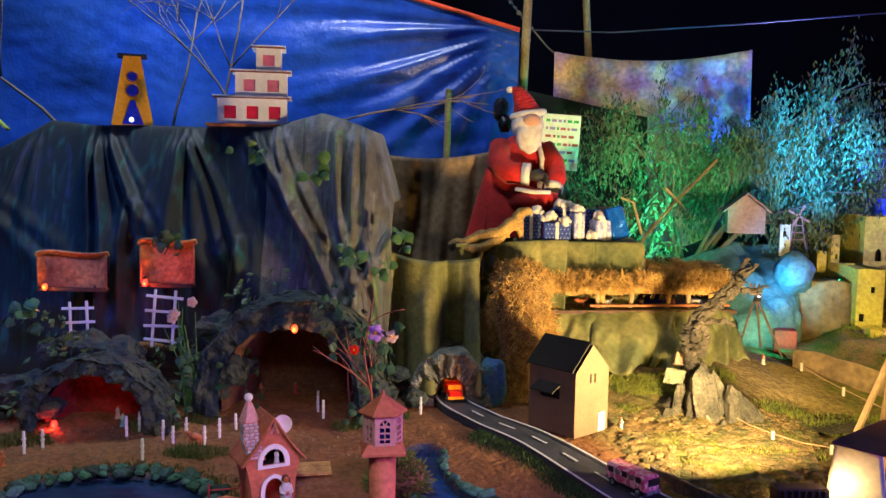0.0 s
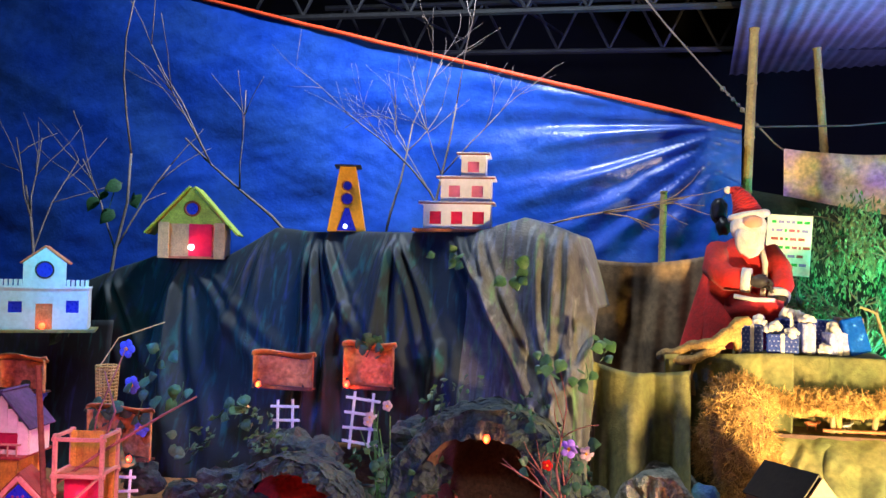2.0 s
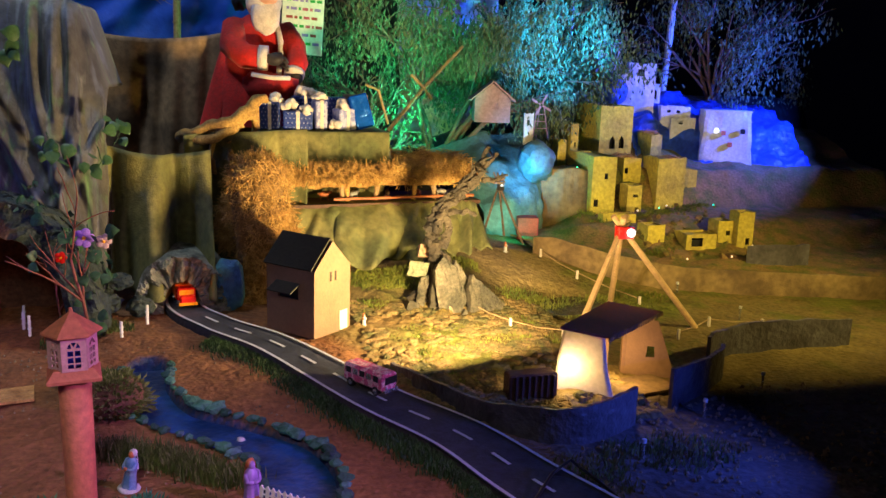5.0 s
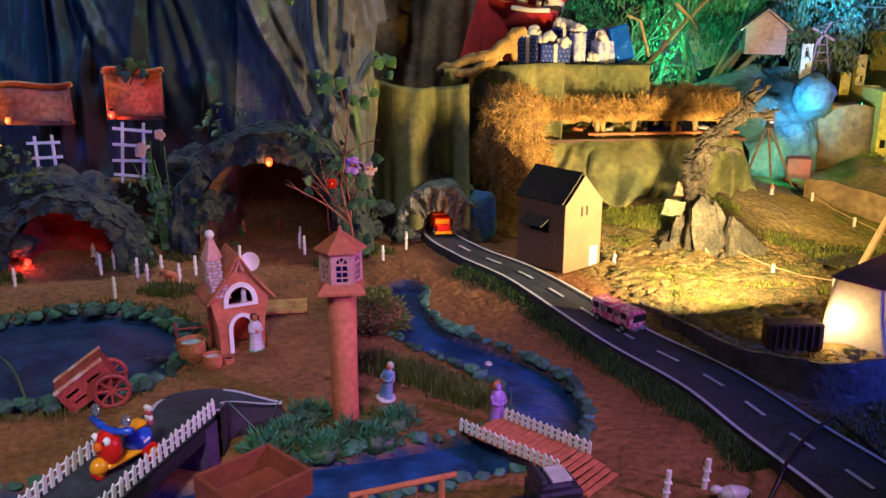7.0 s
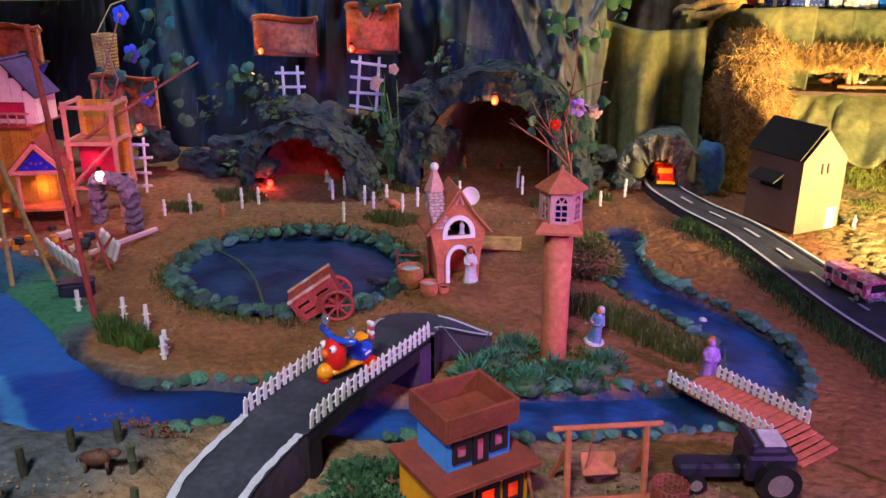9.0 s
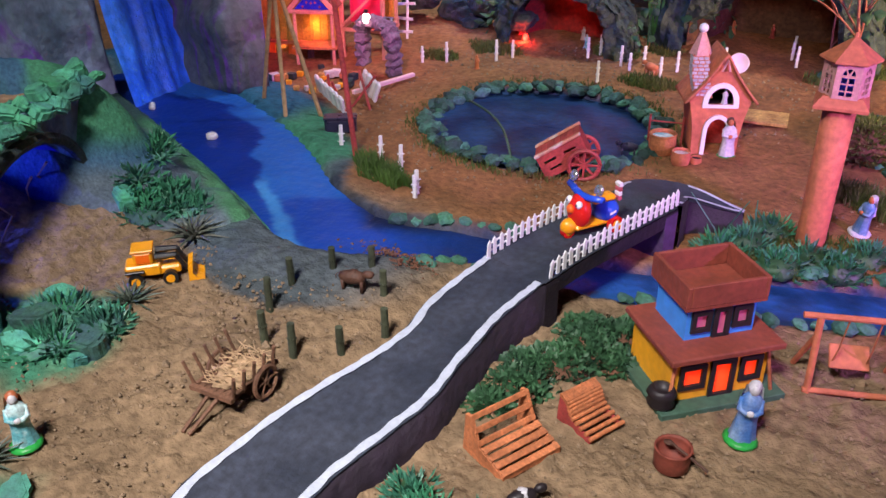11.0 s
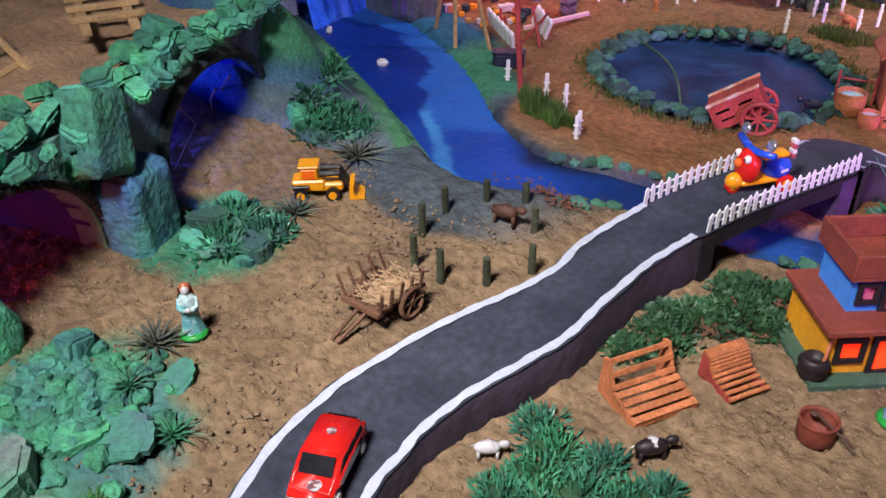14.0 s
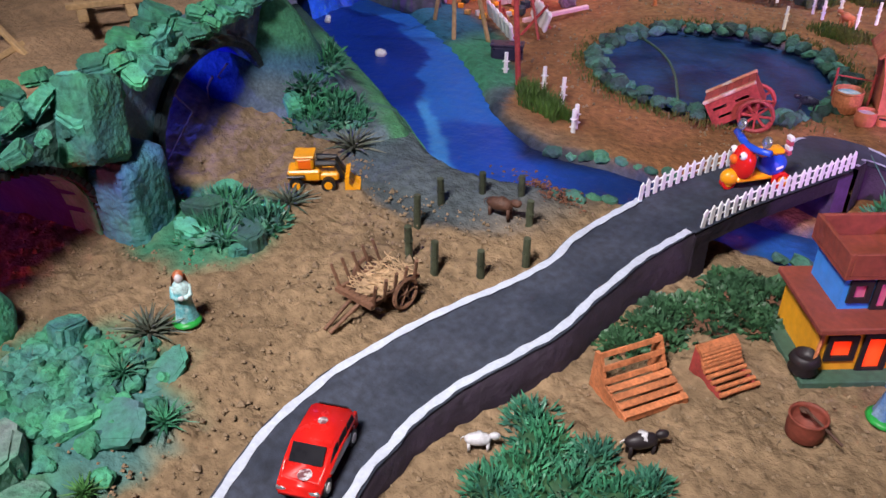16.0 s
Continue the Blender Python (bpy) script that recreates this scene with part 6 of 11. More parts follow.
def scooter():
    s = thing("toy_scooter", Matrix.Translation((-0.378, 1.243, deck((-0.4, 1.25)) + 0.001)) @ pose(0, 0, 0, 0, 0, -118) @ Matrix.Scale(0.98, 4), "red, yellow and blue plastic toy scooter on the bridge", "toy scooter")
    part("front_shield", B().ball((0.022, 0, 0.042), (0.018, 0.023, 0.030), 3, 0.05), RED_PL, s, smooth=True)
    part("fender", B().ball((0.040, 0, 0.019), (0.016, 0.012, 0.014), 3), YEL_PL, s, smooth=True)
    part("floor_board", B().box((0, 0, 0.017), (0.070, 0.030, 0.009), bev=0.003), YEL_PL, s)
    part("rear_body", B().ball((-0.030, 0, 0.034), (0.024, 0.022, 0.020), 3, 0.04), BLU_PL, s, smooth=True)
    part("seat", B().box((-0.022, 0, 0.056), (0.046, 0.024, 0.012), bev=0.005), YEL_PL, s)
    part("handlebar", B().tube([(0.012, -0.044, 0.074), (0.016, -0.020, 0.070), (0.020, 0.0, 0.070), (0.016, 0.020, 0.071), (0.010, 0.044, 0.076)], 0.0062, 0.0055, 8), BLU_PL, s, "thick blue handlebar", smooth=True)
    part("headlight", B().ball((0.040, 0, 0.050), (0.006, 0.008, 0.008), 2), ORA_PL, s, smooth=True)
    for q in (-1, 1):
        eye = part("eye", B().ball((0.033, q * 0.013, 0.060), (0.006, 0.006, 0.007), 2), PLASTIC_W, s, smooth=True)
        part("pupil", B().ball((0.0385, q * 0.013, 0.060), (0.002, 0.0025, 0.003), 1), BLACK_PL, eye)
        part("mirror", B().lathe([(0.002, -0.003), (0.009, -0.002), (0.0098, 0.001), (0.0085, 0.003), (0.001, 0.0035)], n=16), CHROME, s, smooth=True, m=pose(0.012, q * 0.034, 0.090, 0, 70, 0))
        part("mirror_stem", B().cyl((0.013, q * 0.030, 0.073), (0.012, q * 0.034, 0.084), 0.0016, n=5), CHROME, s)
        wheel(s, (-0.038, q * 0.020, 0.013), 0.0140, 0.009, (0, 1, 0), RED_PL, YEL_PL)
        part("side_mark", B().box((-0.030, q * 0.0222, 0.036), (0.012, 0.001, 0.004), Matrix.Rotation(0.3, 3, "Y")), PLASTIC_W, s)
    wheel(s, (0.042, 0, 0.011), 0.0120, 0.010, (0, 1, 0), RED_PL, YEL_PL)
    for k in range(4):
        part("tail_ribbon", B().box((-0.052, 0.004, 0.052 + 0.008 * k), (0.007, 0.013, 0.0075), Matrix.Rotation(0.25, 3, "Y"), bev=0.001), PLASTIC_W if k % 2 else PINK_PL, s)


scooter()


def bus():
    t = thing("toy_bus", at(0.470, 2.005, -56, 0.020) @ Matrix.Scale(1.1, 4), "pink speckled toy bus driving on the model road", "toy bus")
    part("body", B().box((0, 0, 0.030), (0.128, 0.044, 0.040), bev=0.006), mat("speckled_pink_plastic", (0.62, 0.09, 0.22), 0.35, 0.9, 75, 0.05, 60, col2=(0.80, 0.45, 0.52), hard=0.03), t)
    for k in range(5):
        for s in (-1, 1):
            part("side_window", B().box((-0.044 + k * 0.021, s * 0.0222, 0.037), (0.015, 0.001, 0.013)), BLACK_PL if (k + s) % 2 else CHROME, t)
    part("windscreen", B().box((0.0642, 0, 0.036), (0.001, 0.034, 0.016)), BLACK_PL, t)
    part("bumper", B().box((0.064, 0, 0.014), (0.004, 0.040, 0.007)), CHROME, t)
    for s in (-1, 1):
        part("headlight", B().ball((0.064, s * 0.014, 0.020), 0.0035, 1), CHROME, t)
        for x in (-0.038, 0.040):
            wheel(t, (x, s * 0.019, 0.010), 0.010, 0.008, (0, 1, 0), BLACK_PL, CHROME)


bus()


def fire_truck():
    t = thing("toy_truck", at(0.020, 2.655, -78, 0.020), "orange-red toy truck coming out of the tunnel", "toy truck")
    part("cab", B().box((0.020, 0, 0.034), (0.040, 0.052, 0.040), bev=0.004), RED_PL, t)
    part("bed", B().box((-0.035, 0, 0.036), (0.070, 0.054, 0.044), bev=0.004), ORA_PL, t)
    part("bonnet", B().box((0.050, 0, 0.024), (0.026, 0.044, 0.022), bev=0.004), RED_PL, t)
    part("windscreen", B().box((0.0405, 0, 0.043), (0.001, 0.042, 0.014)), YEL_PL, t)
    part("bumper", B().box((0.064, 0, 0.014), (0.004, 0.052, 0.008)), YEL_PL, t)
    for s in (-1, 1):
        for x in (-0.04, 0.042):
            wheel(t, (x, s * 0.023, 0.011), 0.011, 0.009, (0, 1, 0), BLACK_PL, CHROME)


fire_truck()
bulb_lamp("tunnel_light", (0.02, 2.58, 0.165), 0.16, (1.0, 0.20, 0.04), 0.01)


# white garden stakes
def stake(x, y, h=0.052, tilt=0.0, r=0.0042):
    b = B().cyl((0, 0, -0.01), (0, 0, h), r, r * 0.9, 7).box((0, 0, h * 0.35), (r * 2.3, r * 2.3, 0.002)).box((0, 0, h * 0.65), (r * 2.3, r * 2.3, 0.002))
    solo("white_stake", b, PLASTIC_W, "short white painted stake stuck in the soil", "stake", at(x, y) @ pose(0, 0, 0, tilt, tilt * 0.6, 0), group="white garden stakes")


for x, y in [(-1.305, 2.06), (-1.24, 2.09), (-1.115, 2.16), (-1.09, 2.21), (-0.895, 2.30), (-0.87, 2.33), (-0.79, 2.145), (-0.78, 2.27), (-0.745, 2.25), (-0.725, 2.30), (-0.655, 2.245), (-0.63, 2.30), (-0.60, 2.36),
             (-0.39, 2.52), (-0.365, 2.47), (-0.40, 2.57), (-0.13, 2.42), (-0.075, 2.53), (-0.56, 2.30), (-0.53, 2.38)]:
    stake(x, y, random.uniform(0.045, 0.06), random.uniform(-4, 4))
for x, y in [(-0.79, 1.325), (-0.80, 1.345), (-0.905, 1.43), (-0.975, 1.45), (-1.09, 1.45), (0.52, 1.37), (0.45, 1.33)]:
    stake(x, y, 0.058, random.uniform(-5, 5), 0.005)
for k, (x, y, c_) in enumerate([(-0.97, 2.42, CERAMIC), (-0.93, 2.36, CER_T), (-0.61, 2.70, CER_O), (-0.50, 2.72, WOOD_R), (-1.13, 2.08, CER_O), (0.52, 2.43, CERAMIC), (1.12, 2.98, CERAMIC)]):
    figure("small_figure", at(x, y, 20 * k), 0.040, [c_, c_, c_, CER_O], "tiny plain plaster figure standing on the earth")
beast("toy_animal", at(-0.68, 2.24, 160), 0.055, [CER_O, CER_O], "plain orange-brown toy animal lying on grass")
t = thing("plank_mat", at(-0.335, 2.10, 12), "small wooden plank mat on the red earth", "mat")
for k in range(5):
    part("plank", B().box((0, -0.036 + k * 0.018, 0.006), (0.105, 0.0165, 0.007), bev=0.001), STRAW, t)


# ---- twin-arched foam wall with its terrace ----
def slab_stone(seed, flat):
    """A broken flat stone: an uneven many-sided slab with rounded edges."""
    rnd = random.Random(seed)
    n = rnd.choice((5, 6, 6, 7))
    b = B().prism([(rnd.uniform(0.78, 1.12) * math.cos((k + rnd.uniform(-0.25, 0.25)) * math.tau / n), 0.78 * rnd.uniform(0.8, 1.1) * math.sin((k + rnd.uniform(-0.2, 0.2)) * math.tau / n)) for k in range(n)], 2 * flat, Matrix.Rotation(math.pi / 2, 4, "X") @ Matrix.Translation((0, -flat, 0)))
    bmesh.ops.bevel(b.bm, geom=b.bm.edges[:], offset=0.16, segments=2, affect="EDGES")
    for v in b.bm.verts:
        v.co += 0.12 * noise.noise_vector(v.co * 1.1 + Vector((seed * 3.1, seed, 0)))
        v.co.z += 0.16 * flat * v.co.x * rnd.uniform(0.8, 1.2) * (1 if seed % 2 else -1)
    return b


def arch_wall():
    m = pose(-1.02, 0.48, 0.0, 0, 0, 116.6)
    w = thing("arch_wall", m, "twin-arched foam wall sprayed green and blue with stones on top", "arched wall")

    def arch(cx, hw, hh, z0=0.0, n=20):
        return [(cx + hw * math.cos(a), z0 + hh * abs(math.sin(a)) ** 0.6) for a in np.linspace(0, math.pi, n)]
    right, left = arch(0.315, 0.165, 0.215), arch(-0.235, 0.230, 0.208)
    top = [(x, 0.235 + 0.020 * noise.noise(Vector((x * 9, 3, 1))) + 0.03 * ss(0.0, 0.4, x)) for x in np.linspace(0.515, -0.60, 26)]
    outline = [(-0.60, 0), *[p for p in reversed(left)], *[p for p in reversed(right)], (0.515, 0), *top]
    part("front_face", B().prism(outline, 0.05), BANK, w)
    for cx, hw, hh, inner in ((0.315, 0.165, 0.215, LINING_B), (-0.235, 0.230, 0.208, LINING_R)):
        part("vault", B().sheet(lambda u, v: (cx - hw * math.cos(math.pi * u), 0.02 + 0.42 * v, hh * abs(math.sin(math.pi * u)) ** 0.6 * (1 + 0.03 * noise.noise(Vector((u * 9, v * 7, cx))))), 24, 8), inner, w, smooth=True)
        part("vault_back", B().sheet(lambda u, v: (cx - hw * 1.02 * math.cos(math.pi * u) * v, 0.43, hh * 1.02 * abs(math.sin(math.pi * u)) ** 0.6 * v), 20, 3), inner, w)
    rim = B()
    for k in range(46):
        a = math.pi * k / 45
        rim.box((-0.235 + 0.236 * math.cos(a), -0.004, 0.214 * abs(math.sin(a)) ** 0.6), (0.010, 0.016, 0.010), Matrix.Rotation(-a, 3, "Y"))
    part("ribbed_edge", rim, DARK, w, "black ribbed tube edge round the arch")
    part("arch_edge", B().tube([(x, -0.006, z) for x, z in arch(0.315, 0.172, 0.222, n=24)], 0.011, n=6), ROCK, w)
    lower = B().box((0.040, -0.035, 0.076), (0.100, 0.080, 0.170), bev=0.012)
    bmesh.ops.subdivide_edges(lower.bm, edges=lower.bm.edges[:], cuts=7, use_grid_fill=True)
    for v in lower.bm.verts:
        v.co += 0.0030 * noise.noise_vector(v.co * 150) + 0.003 * Vector((noise.noise(v.co * 30), noise.noise(v.co * 30 + Vector((5, 0, 0))), noise.noise(v.co * 24)))
    part("pillar_block", lower, FOAM_B, w, "blue sprayed foam block", smooth=True)
    upper = B().box((0.004, -0.022, 0.222), (0.085, 0.070, 0.124), Matrix.Rotation(radians(-14), 3, "X") @ Matrix.Rotation(radians(20), 3, "Y"), bev=0.010)
    bmesh.ops.subdivide_edges(upper.bm, edges=upper.bm.edges[:], cuts=7, use_grid_fill=True)
    for v in upper.bm.verts:
        v.co += 0.0042 * noise.noise_vector(v.co * 150) + 0.003 * Vector((noise.noise(v.co * 30), noise.noise(v.co * 30 + Vector((5, 0, 0))), noise.noise(v.co * 24)))
    part("pillar_block", upper, FOAM_G, w, "green sprayed foam block", smooth=True)
    sl = [mesh_of("stone", slab_stone(40 + k, 0.38), FOAM_G) for k in range(8)]
    for row, (dy, dz, gap, lo, hi) in enumerate(((-0.020, 0.006, 0.056, 0.026, 0.034), (0.014, 0.030, 0.058, 0.027, 0.036), (0.048, 0.046, 0.054, 0.026, 0.034))):
        x = -0.56 + 0.02 * row
        while x < 0.56:
            side = x > 0.03
            if not (side and row == 2 and x > 0.3):
                s = random.uniform(lo * 0.68, hi * 1.18) * (0.9 if side else 1.12)
                part("stone", random.choice(sl), None, w, m=Matrix.LocRotScale((x, dy * (0.8 if side else 1) + random.uniform(-0.006, 0.006), 0.228 + dz * (0.7 if side else 1) + 0.03 * float(ss(0, 0.4, x)) + random.uniform(-0.004, 0.004)), Euler((random.uniform(0.05, 1.05) - 0.2 * row, random.uniform(-0.45, 0.45), random.uniform(0, 6.3))), (s, s * random.uniform(0.7, 1.15), s * random.uniform(0.7, 1.3))))
            x += gap * (0.75 if side else 1.0) * random.uniform(0.9, 1.2)
    crumbs = B()
    for k in range(150):
        x = random.uniform(-0.55, 0.50)
        crumbs.ball((x, random.uniform(-0.03, 0.06), 0.225 + 0.03 * float(ss(0, 0.4, x)) + random.uniform(-0.008, 0.012)), random.uniform(0.004, 0.009), 1, 0.5, seed=k)
    part("rubble", crumbs, FOAM_G, w, "small green rubble between the stones")
    return m


LINING_B = mat("deep_blue_lining", (0.010, 0.020, 0.32), 0.6, 0.3, 6, 0.3, 60)
LINING_R = mat("dark_navy_lining", (0.030, 0.014, 0.030), 0.7, 0.4, 4, 0.3, 60, col2=(0.012, 0.016, 0.14))
SANDHEAP = mat("heaped_sand", (0.27, 0.175, 0.11), 0.92, 0.35, 12, 1.0, 70)
WALL_M = arch_wall()
terrace = solo("terrace_soil", B().sheet(lambda u, v: WALL_M @ Vector((-0.62 + 1.13 * u, 0.045 + 0.62 * v, 0.222 + 0.035 * u + 0.02 * v + 0.012 * noise.noise(Vector((u * 9, v * 7, 3))) + 0.004 * noise.noise(Vector((u * 40, v * 30, 3))))), 70, 40),
              mat("terrace_sand", (0.31, 0.20, 0.12), 0.92, 0.3, 9, 1.0, 95), "brown sandy terrace above the twin arches", "terrace", kind="structure", smooth=True)
solo("sand_mound", B().sheet(lambda u, v: WALL_M @ Vector((0.34 + 0.17 * v * math.cos(u * math.tau), 0.20 + 0.24 * v * math.sin(u * math.tau), 0.025 + (0.105 + 0.03 * math.cos(u * math.tau)) * (1 - v * v) ** 1.3 + 0.006 * noise.noise(Vector((math.cos(u * math.tau) * v * 5, math.sin(u * math.tau) * v * 5, 1))))), 50, 16), SANDHEAP, "heap of brown sand inside the blue arch", "sand", smooth=True)
for c_, r_, wt, col in (((0.30, 0.30, 0.19), 0.02, 7.0, (0.05, 0.08, 1.0)), ((-0.41, 0.16, 0.07), 0.02, 3.2, (1.0, 0.06, 0.04)), ((-0.22, 0.36, 0.12), 0.02, 0.8, (0.08, 0.08, 1.0))):
    bulb_lamp("vault_light", WALL_M @ Vector(c_), wt, col, r_)
b = B()
for k in range(70):
    p = WALL_M @ Vector((random.uniform(-0.40, -0.12), random.uniform(0.08, 0.3), 0.012 + random.uniform(0, 0.035)))
    d = Vector((random.uniform(-1, 1), random.uniform(-1, 1), random.uniform(-0.2, 0.5))).normalized() * random.uniform(0.02, 0.05)
    b.cyl(p - d, p + d, 0.0012, n=3)
solo("straw_heap", b, STRAW, "scattered dry straw inside the red-lit arch", "straw", kind="stuff")
for k in range(4):
    b = B()
    p = WALL_M @ Vector((0.32 + random.uniform(-0.10, 0.12), 0.03, 0.14 + random.uniform(0, 0.06)))
    b.tube([p, p + Vector((random.uniform(-0.04, 0.04), random.uniform(-0.05, 0.05), -0.03)), p + Vector((random.uniform(-0.06, 0.06), random.uniform(-0.08, 0.08), -0.09))], 0.0026, 0.0010, 5)
    solo("dry_root", b, STRAW_P, "pale dry root hanging in the blue arch", "root")


def stick_frame(m, ln, wd, rungs, label, thick=0.010):
    t = thing("stick_ladder", m, label, "stick frame")
    for s in (-1, 1):
        part("rail", B().box((0, s * wd / 2, 0), (ln, thick, thick * 0.8), bev=0.001), WOOD_P, t)
    for k in range(rungs):
        part("rung", B().box((-ln / 2 + ln * (k + 0.5) / rungs, 0, thick * 0.7), (thick, wd + 0.045, thick * 0.6), bev=0.001), WOOD_P, t)


lean_x = Vector((-0.02, 0.13, 0.16)).normalized()
lean_z = lean_x.cross(Vector((1, 0.08, 0))).normalized()
lean_m = Matrix.Translation(Vector((0.095, 0.19, 0.232)) + lean_x * 0.125) @ Matrix((lean_x, lean_z.cross(lean_x), lean_z)).transposed().to_4x4()
stick_frame(WALL_M @ lean_m, 0.25, 0.075, 4, "pale pine stick ladder leaning on the terrace")
stick_frame(pose(-1.365, 0.685, 0.285, 0, 3, 161), 0.34, 0.075, 4, "thick pale pine stick frame lying on the terrace", 0.016)
cloth_sheet("terrace_cloth", (-1.32, 0.05), (-2.1, 1.15), 0.75, 0.18, 1.0, mat("slate_blue_cloth", (0.05, 0.07, 0.14), 0.7, 0.4, 5, 0.4, 120), "slate blue cloth hung behind the terrace")


# ---- waterfall and painted slopes ----
def loft(name, lines, mats, label, nu=60, nv=40, amp=0.02, kind=""):
    """A smooth painted surface through several lines of points."""
    rows = [spline(p, 8) for p in lines]

    def fn(u, v):
        w = v * (len(rows) - 1)
        k = min(int(w), len(rows) - 2)
        f = w - k
        f = f * f * (3 - 2 * f)
        pts = [np.array([np.interp(u * (len(r) - 1), range(len(r)), r[:, c]) for c in range(3)]) for r in rows[k:k + 2]]
        p = Vector(pts[0] + (pts[1] - pts[0]) * f)
        return p + Vector((0.3, -0.3, 0.7)) * amp * (noise.noise(p * 9) + 0.4 * noise.noise(p * 28)) * min(1, v * 6)
    ob = solo(name, B().sheet(fn, nu, nv), mats, label, "painted slope" if not kind else "bank", smooth=True, kind=kind)
    ob.modifiers.new("thick", "SOLIDIFY").thickness = 0.004


def mound_height(x, y):
    """Height of the sprayed mound above the bare ground, highest beside the arches and falling towards the ferns."""
    crest = spline([(-1.36, 0.82, 0.225), (-1.305, 0.925, 0.205), (-1.268, 0.985, 0.165), (-1.240, 1.025, 0.085), (-1.17, 1.01, 0.022)], 6)
    back = spline([(-1.62, 0.80, 0.19), (-1.55, 0.92, 0.17), (-1.46, 0.97, 0.155), (-1.40, 1.02, 0.125), (-1.36, 1.055, 0.075)], 6)
    top = 0.0
    for p in [*crest, *back, *(crest[:19] * 0.5 + back[:19] * 0.5)]:
        top = max(top, p[2] * math.exp(-(((x - p[0]) ** 2 + (y - p[1]) ** 2) / (0.055 + 0.10 * p[2]) ** 2) ** 1.2))
    return top


def painted_bank():
    line = RIVER_LINE[(RIVER_LINE[:, 0] < -0.84)]
    run = np.linspace(0, len(line) - 1, 120)
    line = np.stack([np.interp(run, np.arange(len(line)), line[:, k]) for k in range(3)], -1)
    reach = np.interp(line[:, 0], [-1.95, -1.36, -1.18, -1.03, -0.93, -0.84], [0.50, 0.56, 0.52, 0.34, 0.18, 0.10])
    v, col = [], []
    nv = 90
    for j in range(nv + 1):
        f = j / nv
        off = 0.012 - (reach + 0.012) * f
        pts = sides(line, off - line[:, 2] / 2)
        gap = line_gap(pts[:, 0], pts[:, 1], RIVER_LINE)
        for i, (x, y) in enumerate(pts):
            n1 = noise.noise(Vector((x * 7, y * 7, 2)))
            n2 = noise.noise(Vector((x * 19, y * 19, 5))) + 0.4 * noise.noise(Vector((x * 50, y * 50, 6)))
            r = float(gap[i])
            hill = mound_height(x, y)
            edge = min(1.0, (1 - f) * 7, i / 4 + 0.1, (len(line) - 1 - i) / 14)
            lift = 0.038 * float(ss(-0.010, 0.030, r)) * (1 - 0.4 * float(ss(0.05, 0.11, r)))
            v.append((x, y, float(base(x, y)) - 0.020 + edge * 0.012 + (lift + hill) * min(1, edge) + (0.010 * n1 + 0.004 * n2) * min(1.0, hill * 14 + 0.15)))
            c = np.array((0.100, 0.135, 0.160)) * (1 + 0.3 * n2)

            def lay(paint, amount):
                return c + (np.array(paint) - c) * float(np.clip(amount, 0, 1))
            c = lay((0.036, 0.075, 0.070), ss(-1.40, -1.52, x + 0.05 * n2) * ss(0.02, 0.05, hill * -1 + 0.07))
            c = lay((0.075, 0.245, 0.115), ss(0.075, 0.035, r + 0.014 * n2) * ss(-1.62, -1.50, x + 0.06 * n1) * 0.95)
            c = lay((0.050, 0.125, 0.210), ss(0.012, 0.05, hill))
            c = lay((0.045, 0.085, 0.290), ss(0.012, 0.05, hill) * ss(0.05, 0.40, n1 + 0.35 * n2))
            c = lay((0.060, 0.225, 0.125), ss(0.05, 0.10, hill) * ss(-0.05, 0.30, -n1 + 0.3 * n2 + 1.4 * (hill - 0.12)))
            col.append((*c, 1.0))
    k = len(line)
    f = [(j * k + i, j * k + i + 1, (j + 1) * k + i + 1, (j + 1) * k + i) for j in range(nv) for i in range(k - 1)]
    ob = mass("painted_bank", v, f, BANKPAINT, "green, slate and blue sprayed mound and bank beside the stream", "bank", "structure", True)
    layer = ob.data.color_attributes.new("paint", "FLOAT_COLOR", "POINT")
    layer.data.foreach_set("color", np.array(col, dtype=np.float32).ravel())


painted_bank()


def slope(name, foot, head, mats, label, nu=40, nv=22, amp=0.05, seed=0.0):
    f, h = spline(foot, 6), spline(head, 6)

    def fn(u, v):
        i = u * (len(f) - 1)
        a = np.array([np.interp(i, range(len(f)), f[:, k]) for k in range(3)])
        j = u * (len(h) - 1)
        c = np.array([np.interp(j, range(len(h)), h[:, k]) for k in range(3)])
        p = Vector(a + (c - a) * v)
        return p + Vector((0.7, -0.7, 0.4)) * amp * (noise.noise(p * 6 + Vector((seed, 0, 0))) + 0.5 * noise.noise(p * 15)) * min(1, v * 5 + 0.2)
    ob = solo(name, B().sheet(fn, nu, nv), mats, label, "painted slope", smooth=True)
    mod = ob.modifiers.new("thick", "SOLIDIFY")
    mod.thickness = 0.004


